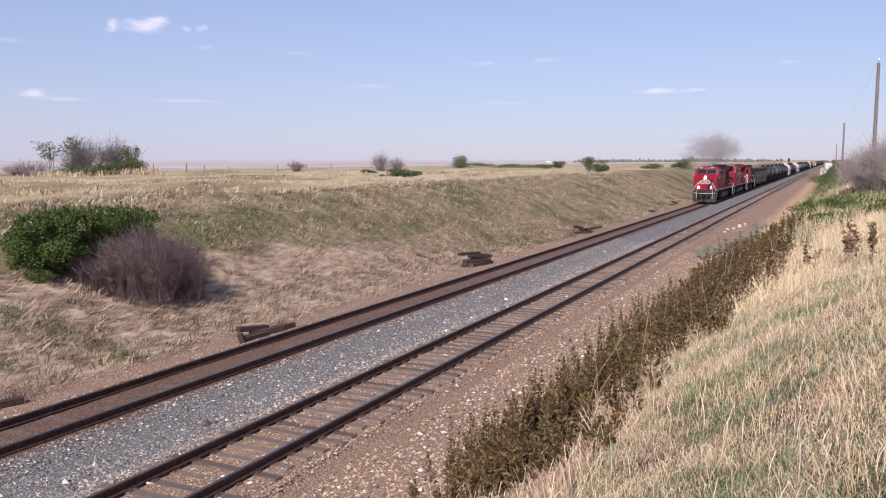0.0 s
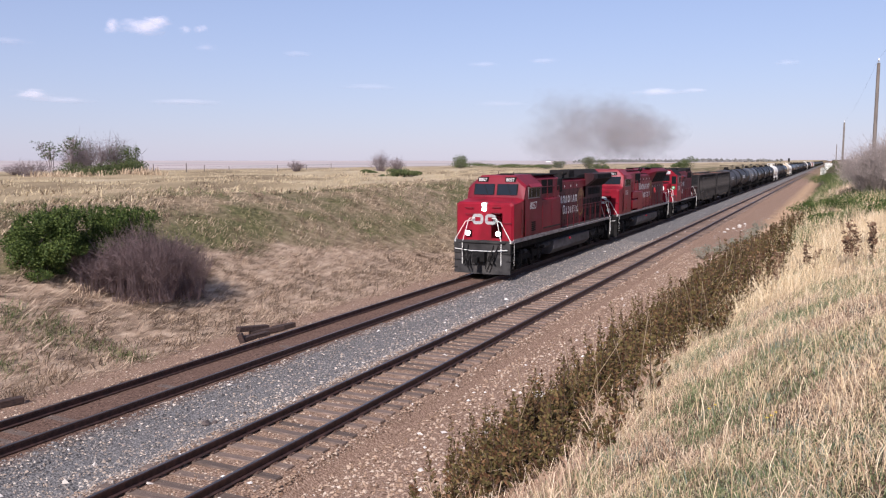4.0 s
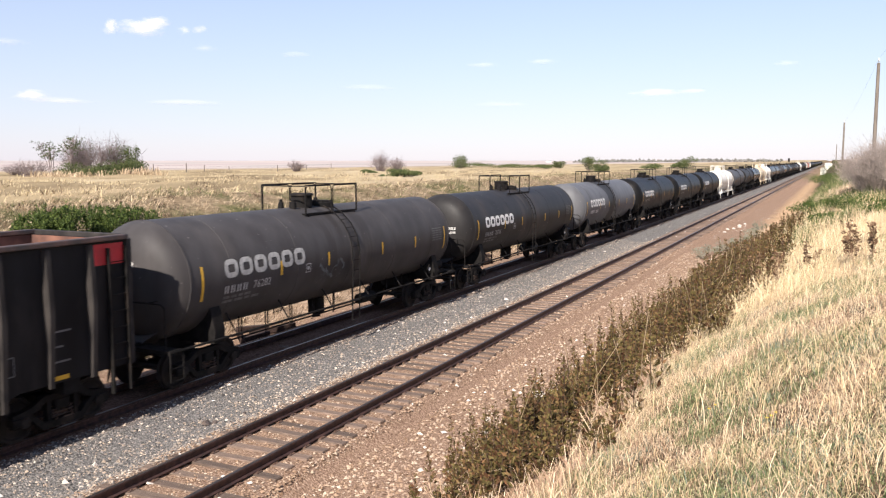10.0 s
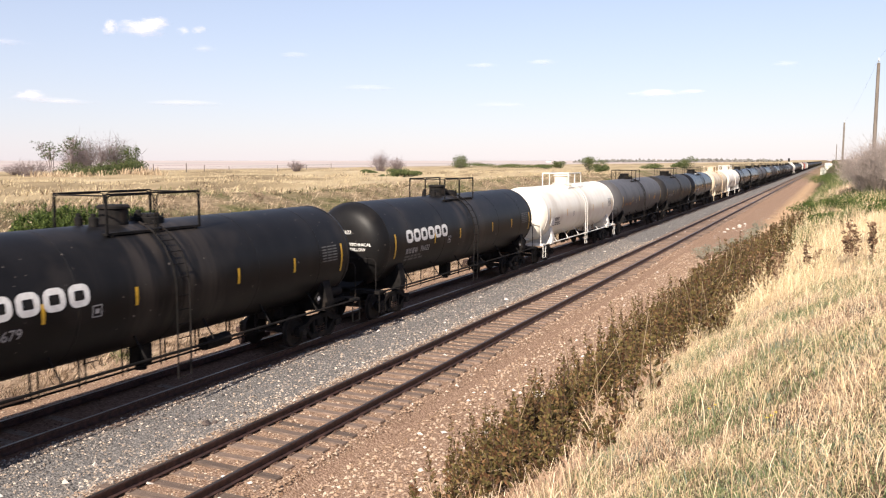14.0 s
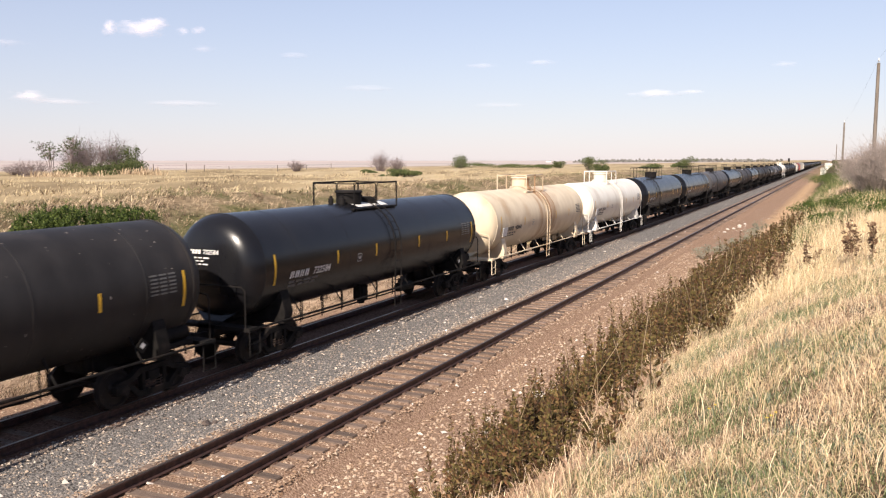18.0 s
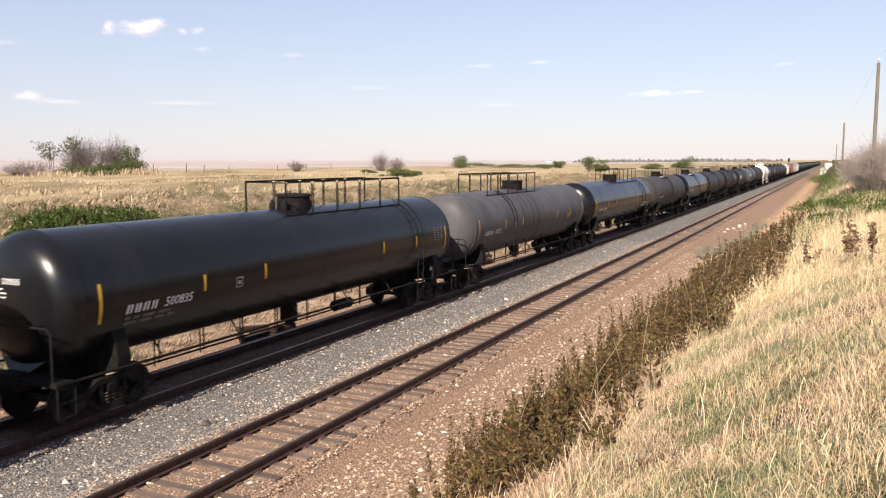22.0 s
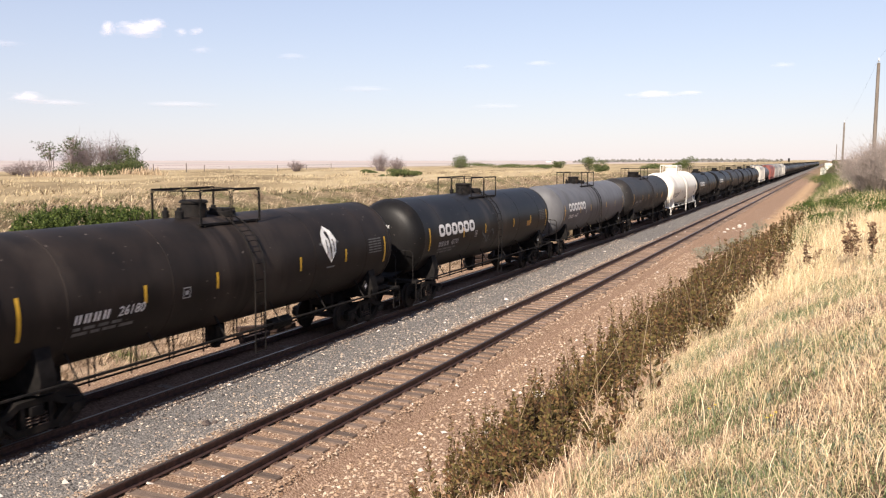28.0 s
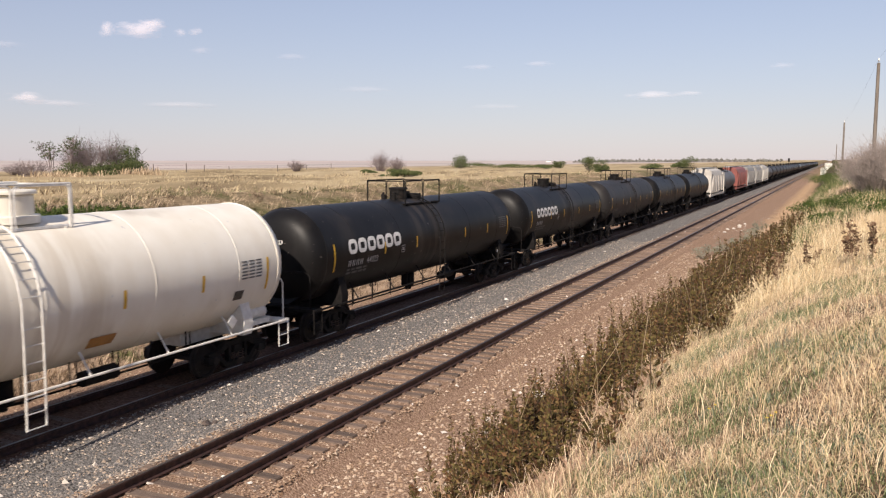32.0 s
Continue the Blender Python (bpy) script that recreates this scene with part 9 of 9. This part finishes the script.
tops = [utility_pole(2.46, 62.0, 11.9, 0.12), utility_pole(1.68, 172.0, 12.6, 0.17), utility_pole(1.35, 395.0, 12.6, 0.17)]
wire = Mesh()
tops = [(5.0, -60.0, 11.8)] + tops
for p, q in zip(tops, tops[1:]):
    pts = []
    for k in range(13):
        s = k / 12
        pts.append((p[0] + (q[0] - p[0]) * s, p[1] + (q[1] - p[1]) * s, p[2] + (q[2] - p[2]) * s - 2.6 * s * (1 - s)))
    wire.pipe(pts, 0.004, 3)
tagged(new("overhead_wire", wire.make("overhead_wire", BLACK_STEEL, 0)), "thin overhead wire strung between the poles", "wire")

for u, dist in ((-352, 132), (-312, 134), (-290, 150), (-260, 160), (-201, 150), (-166, 175), (-136, 185)):
    x, y = bearing(u, dist)
    z = ground_z(x, y)
    h = 1.35 if u in (-312, -201) else 1.15
    p = new("fence_post", shared(("fencepost", h), "fence_post", POST_WOOD, lambda m: m.rod((0, 0, -0.2), (0.02, 0, h), 0.075, 7, 0.065)))
    p.matrix_basis = pose(x, y, z)
    tagged(p, "weathered wooden fence post in the prairie grass", "fence post", "posts of the prairie fence")
fw_ = Mesh()
px_ = [bearing(u, d) for u, d in ((-352, 132), (-312, 134), (-290, 150), (-260, 160), (-201, 150), (-166, 175), (-136, 185))]
for a, b in zip(px_, px_[1:]):
    for h in (0.5, 0.95):
        fw_.rod((a[0], a[1], ground_z(*a) + h), (b[0], b[1], ground_z(*b) + h), 0.006, 3)
tagged(new("fence_wire", fw_.make("fence_wire", BLACK_STEEL, 0)), "strands of wire on the prairie fence", "wire")

# equipment hut, signal and far things along the line
hx, hy = -2.6, 305.0
hut = thing("equipment_hut", "small white equipment hut beside the track", "hut", pose(hx, hy, ground_z(hx, hy)))
piece("body", WHITE_TRIM, hut, lambda m: m.box(-0.9, 0.9, -0.8, 0.8, 0.0, 2.5, 0.03))
piece("roof", GALV, hut, lambda m: m.prism([(-1.0, 2.5), (1.0, 2.5), (0, 2.75)], "y", -0.9, 0.9))
piece("door", GALV, hut, lambda m: m.box(-0.4, 0.4, -0.84, -0.8, 0.1, 2.0, 0.01))
hx, hy = -1.6, 420.0
hut = thing("equipment_hut", "second white hut further along the track", "hut", pose(hx, hy, ground_z(hx, hy) + 0.2))
piece("body", WHITE_TRIM, hut, lambda m: m.box(-1.6, 1.6, -0.8, 0.8, -0.5, 2.6, 0.03))
piece("roof", GALV, hut, lambda m: m.prism([(-1.7, 2.6), (1.7, 2.6), (0, 2.9)], "y", -0.9, 0.9))
sx, sy = -19.0, 430.0
sig = thing("signal_mast", "dark railway signal mast beside the main line", "railway signal", pose(sx, sy, ground_z(sx, sy)))
piece("mast", BLACK_STEEL, sig, lambda m: m.rod((0, 0, -0.3), (0, 0, 6.6), 0.09, 8))
piece("signal_head", BLACK_STEEL, sig, lambda m: m.box(-0.45, 0.45, -0.2, 0.2, 5.4, 7.0, 0.05))
piece("ladder", BLACK_STEEL, sig, lambda m: (m.rod((0.25, 0.2, 0), (0.25, 0.2, 5.4), 0.02, 4), m.rod((-0.05, 0.2, 0), (-0.05, 0.2, 5.4), 0.02, 4)))
# far woods and farm buildings on the horizon
fg = np.random.RandomState(77)
fm = Mesh()
for i in range(300):
    u = 160 + 250 * fg.rand()
    d = 1500 + 500 * fg.rand()
    x, y = bearing(u, d)
    s = 2 + 3.5 * fg.rand()
    z = ground_z(x, y)
    for k in range(4):
        c = np.array((x, y, z + s * 0.5)) + fg.randn(3) * np.array((s, s, s * 0.25))
        n_ = 5
        fm.add([(c[0] + s * 0.5 * math.cos(6.283 * q / n_), c[1] + s * 0.4 * math.sin(6.283 * q / n_), c[2] + s * 0.1 * fg.randn()) for q in range(n_)] + [(c[0], c[1], c[2] + s * 0.45), (c[0], c[1], c[2] - s * 0.6)], [(q, (q + 1) % n_, n_) for q in range(n_)] + [((q + 1) % n_, q, n_ + 1) for q in range(n_)])
me = bpy.data.meshes.new("far_woods")
me.from_pydata([tuple(map(float, v)) for v in fm.v], [], fm.f)
# leaf colours greyed and lightened, with the haze of distance painted in
me.materials.append(clumps("hazed_wood_leaves", [(0.13, 0.13, 0.12), (0.20, 0.19, 0.17)], 0.95))
tagged(new("far_woods", me), "dark line of far trees on the horizon", "trees", kind="stuff")
for u, d, w, h, c in ((182, 2100, 14, 4, 1), (205, 2100, 22, 4, 0), (222, 2150, 12, 3, 1), (240, 2200, 16, 4, 0), (262, 2200, 10, 4, 1), (128, 2200, 12, 4, 0)):
    x, y = bearing(u, d)
    z = ground_z(x, y)
    b = thing("farm_building", "pale farm building far off on the plain" if c == 0 else "brown-roofed farm building far off on the plain", "building", pose(x, y, z, 0, 0, 25), "farm buildings on the horizon")
    wallm = WHITE_TRIM if c == 0 else surf("barn_wall", (0.45, 0.36, 0.30), (0.35, 0.28, 0.24), 0.5, 0.9, 0, 0.05, still=True)
    piece("wall", wallm, b, lambda m: m.box(-w / 2, w / 2, -3, 3, -2, h))
    piece("roof", GALV if c == 0 else surf("barn_roof", (0.27, 0.2, 0.18), (0.22, 0.17, 0.155), 0.5, 0.9, 0, 0.05, still=True), b, lambda m: m.prism([(-3.4, h), (3.4, h), (0, h + 1.8)], "x", -w / 2 - 0.4, w / 2 + 0.4))

# ---------------------------------------------------------------- smoke and clouds
def vapour(name, c1, c2, thick, billow=1.6):
    """Cloud or smoke that thins out towards the rim of its puff, in uneven billows."""
    if name in MATS:
        return MATS[name]
    m = surf(name, c1, c2, 0.8, 1.0, 0, 0, spec=0.0)
    n, l = m.node_tree.nodes, m.node_tree.links
    co = n.new("ShaderNodeTexCoord").outputs["Object"]
    flat = n.new("ShaderNodeVectorMath")
    flat.operation = "MULTIPLY"
    flat.inputs[1].default_value = (1, 0, 1)
    l.new(co, flat.inputs[0])
    far = n.new("ShaderNodeVectorMath")
    far.operation = "LENGTH"
    l.new(flat.outputs[0], far.inputs[0])
    oi = n.new("ShaderNodeObjectInfo")
    shift = n.new("ShaderNodeMath")
    shift.operation = "MULTIPLY"
    shift.inputs[1].default_value = 90.0
    l.new(oi.outputs["Random"], shift.inputs[0])
    move = n.new("ShaderNodeVectorMath")
    move.operation = "ADD"
    l.new(co, move.inputs[0])
    l.new(shift.outputs[0], move.inputs[1])
    t = n.new("ShaderNodeTexNoise")
    t.inputs["Scale"].default_value, t.inputs["Detail"].default_value = billow, 5
    l.new(move.outputs[0], t.inputs[0])
    mix_ = n.new("ShaderNodeMath")
    mix_.operation = "MULTIPLY_ADD"
    l.new(t.outputs[0], mix_.inputs[0])
    mix_.inputs[1].default_value = -1.5
    l.new(far.outputs[1], mix_.inputs[2])
    fade = n.new("ShaderNodeMapRange")
    fade.interpolation_type = "SMOOTHSTEP"
    fade.inputs[1].default_value, fade.inputs[2].default_value = 0.22, -0.8
    fade.inputs[3].default_value, fade.inputs[4].default_value = 0.0, thick
    l.new(mix_.outputs[0], fade.inputs[0])
    l.new(fade.outputs[0], n["Principled BSDF"].inputs["Alpha"])
    return m


CAP = Mesh().lathe([(-0.4 * math.cos(math.pi * k / 24), math.sin(math.pi * k / 24) + 0.001) for k in range(13)], 28)     # shallow bowl, open behind
CAP.f = CAP.f[:-2]


def puff(name, material, size, label, category, group):
    ob = new(name, CAP.make(name, material, 180))
    ob.scale = size
    return tagged(ob, label, category, group, "stuff")


DRIFT = []        # (thing, start, velocity, heading)
PUFFS = []        # smoke over the engines and its start, carried off by the wind later
sg = random.Random(21)
for n, stack in ((4, 131.0), (4, 145.0)):
    for i in range(n):
        p = puff("smoke_puff", vapour("diesel_smoke", (0.19, 0.165, 0.16), (0.13, 0.113, 0.11), 0.38, 1.7), (sg.uniform(3.4, 4.8), 2.6, sg.uniform(2.6, 3.5)), "drifting puff of thin dark diesel smoke", "smoke", "exhaust smoke over the engines")
        f = i / (n - 1)
        PUFFS.append((p, (X_MAIN + sg.gauss(-0.3, 0.8), stack + 9.0 * f, 6.3 + 1.3 * f + 0.7 * sg.random())))
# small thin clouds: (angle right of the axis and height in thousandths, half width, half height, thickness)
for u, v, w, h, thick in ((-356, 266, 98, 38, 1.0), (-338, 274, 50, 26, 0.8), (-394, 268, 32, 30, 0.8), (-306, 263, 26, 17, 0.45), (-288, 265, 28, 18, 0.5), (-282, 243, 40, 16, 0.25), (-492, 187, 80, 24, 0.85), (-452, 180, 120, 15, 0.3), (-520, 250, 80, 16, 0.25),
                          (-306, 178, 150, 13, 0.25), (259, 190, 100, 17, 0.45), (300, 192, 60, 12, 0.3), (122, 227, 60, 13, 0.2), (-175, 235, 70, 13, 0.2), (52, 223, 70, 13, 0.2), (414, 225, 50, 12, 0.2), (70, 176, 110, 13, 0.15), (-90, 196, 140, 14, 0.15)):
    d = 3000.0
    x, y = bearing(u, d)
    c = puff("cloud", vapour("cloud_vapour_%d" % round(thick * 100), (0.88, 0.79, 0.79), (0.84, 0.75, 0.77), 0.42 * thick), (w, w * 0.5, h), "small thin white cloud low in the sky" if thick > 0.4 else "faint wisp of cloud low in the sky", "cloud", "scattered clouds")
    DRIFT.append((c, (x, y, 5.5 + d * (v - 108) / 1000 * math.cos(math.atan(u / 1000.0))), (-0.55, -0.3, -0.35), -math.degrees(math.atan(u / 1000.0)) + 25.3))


# ---------------------------------------------------------------- what moves
def motions():
    for ob, y0 in MOVERS:
        walk(ob, [(0.0, pose(X_MAIN, y0, 0)), (32.0, pose(X_MAIN, y0 - SPEED * 32.0, 0))])
    for ob, p, v, turn in DRIFT:
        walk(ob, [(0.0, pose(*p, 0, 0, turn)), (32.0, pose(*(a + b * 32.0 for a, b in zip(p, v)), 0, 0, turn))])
    # smoke goes with the engines, is left behind at about 4 s and spreads in the wind
    wind = random.Random(9)
    for k, (ob, (x, y, z)) in enumerate(PUFFS):
        yl = y - SPEED * 4.2
        a, b, c = -1.5 + 3.2 * ((k * 5) % 8) / 7, wind.uniform(-1, 1), wind.random()
        way = [(0.0, x - 2.2, y - 3.0, z), (2.1, x - 0.8, y - SPEED * 2.1, z + 0.4 * c), (4.2, x - 0.3, yl, z + 0.9 * c), (5.5, x - 1.0, yl - 1.5 + 2.5 * a, z + 0.3 + 1.8 * c),
               (7.0, x - 2.5 + 1.5 * b, yl - 7.0 + 7.0 * a, z + 0.3 + 1.8 * c), (8.0, x - 1.0 + 3.0 * b, yl - 29.0 + 11.0 * a, z + 0.2 + 2.0 * c),
               (9.0, x - 3.0 + 3.0 * b, yl - 74.0 + 9.0 * a, z + 0.6 + 2.2 * c), (14.0, x - 50.0 + 10.0 * b, yl - 230.0 + 30.0 * a, z + 8.0 + 12.0 * c), (32.0, x - 150.0, yl - 600.0 + 60.0 * a, z + 20.0 + 20.0 * c)]
        walk(ob, [(t, pose(px, py, pz, 0, 0, 16)) for t, px, py, pz in way])
    # wheels roll at the train's pace; alike axles share one set of keys
    turn = math.degrees(SPEED / FPS / 0.455)
    first = {}
    for w, y in WHEELS:
        if y not in first:
            walk(w, [(k / FPS, pose(0, y, 0.455, turn * k)) for k in range(32 * FPS + 1)])
            first[y] = w
        else:
            w.rotation_mode = "QUATERNION"
            keys = first[y].animation_data
            w.animation_data_create()
            w.animation_data.action = keys.action
            w.animation_data.action_slot = keys.action_slot


motions()
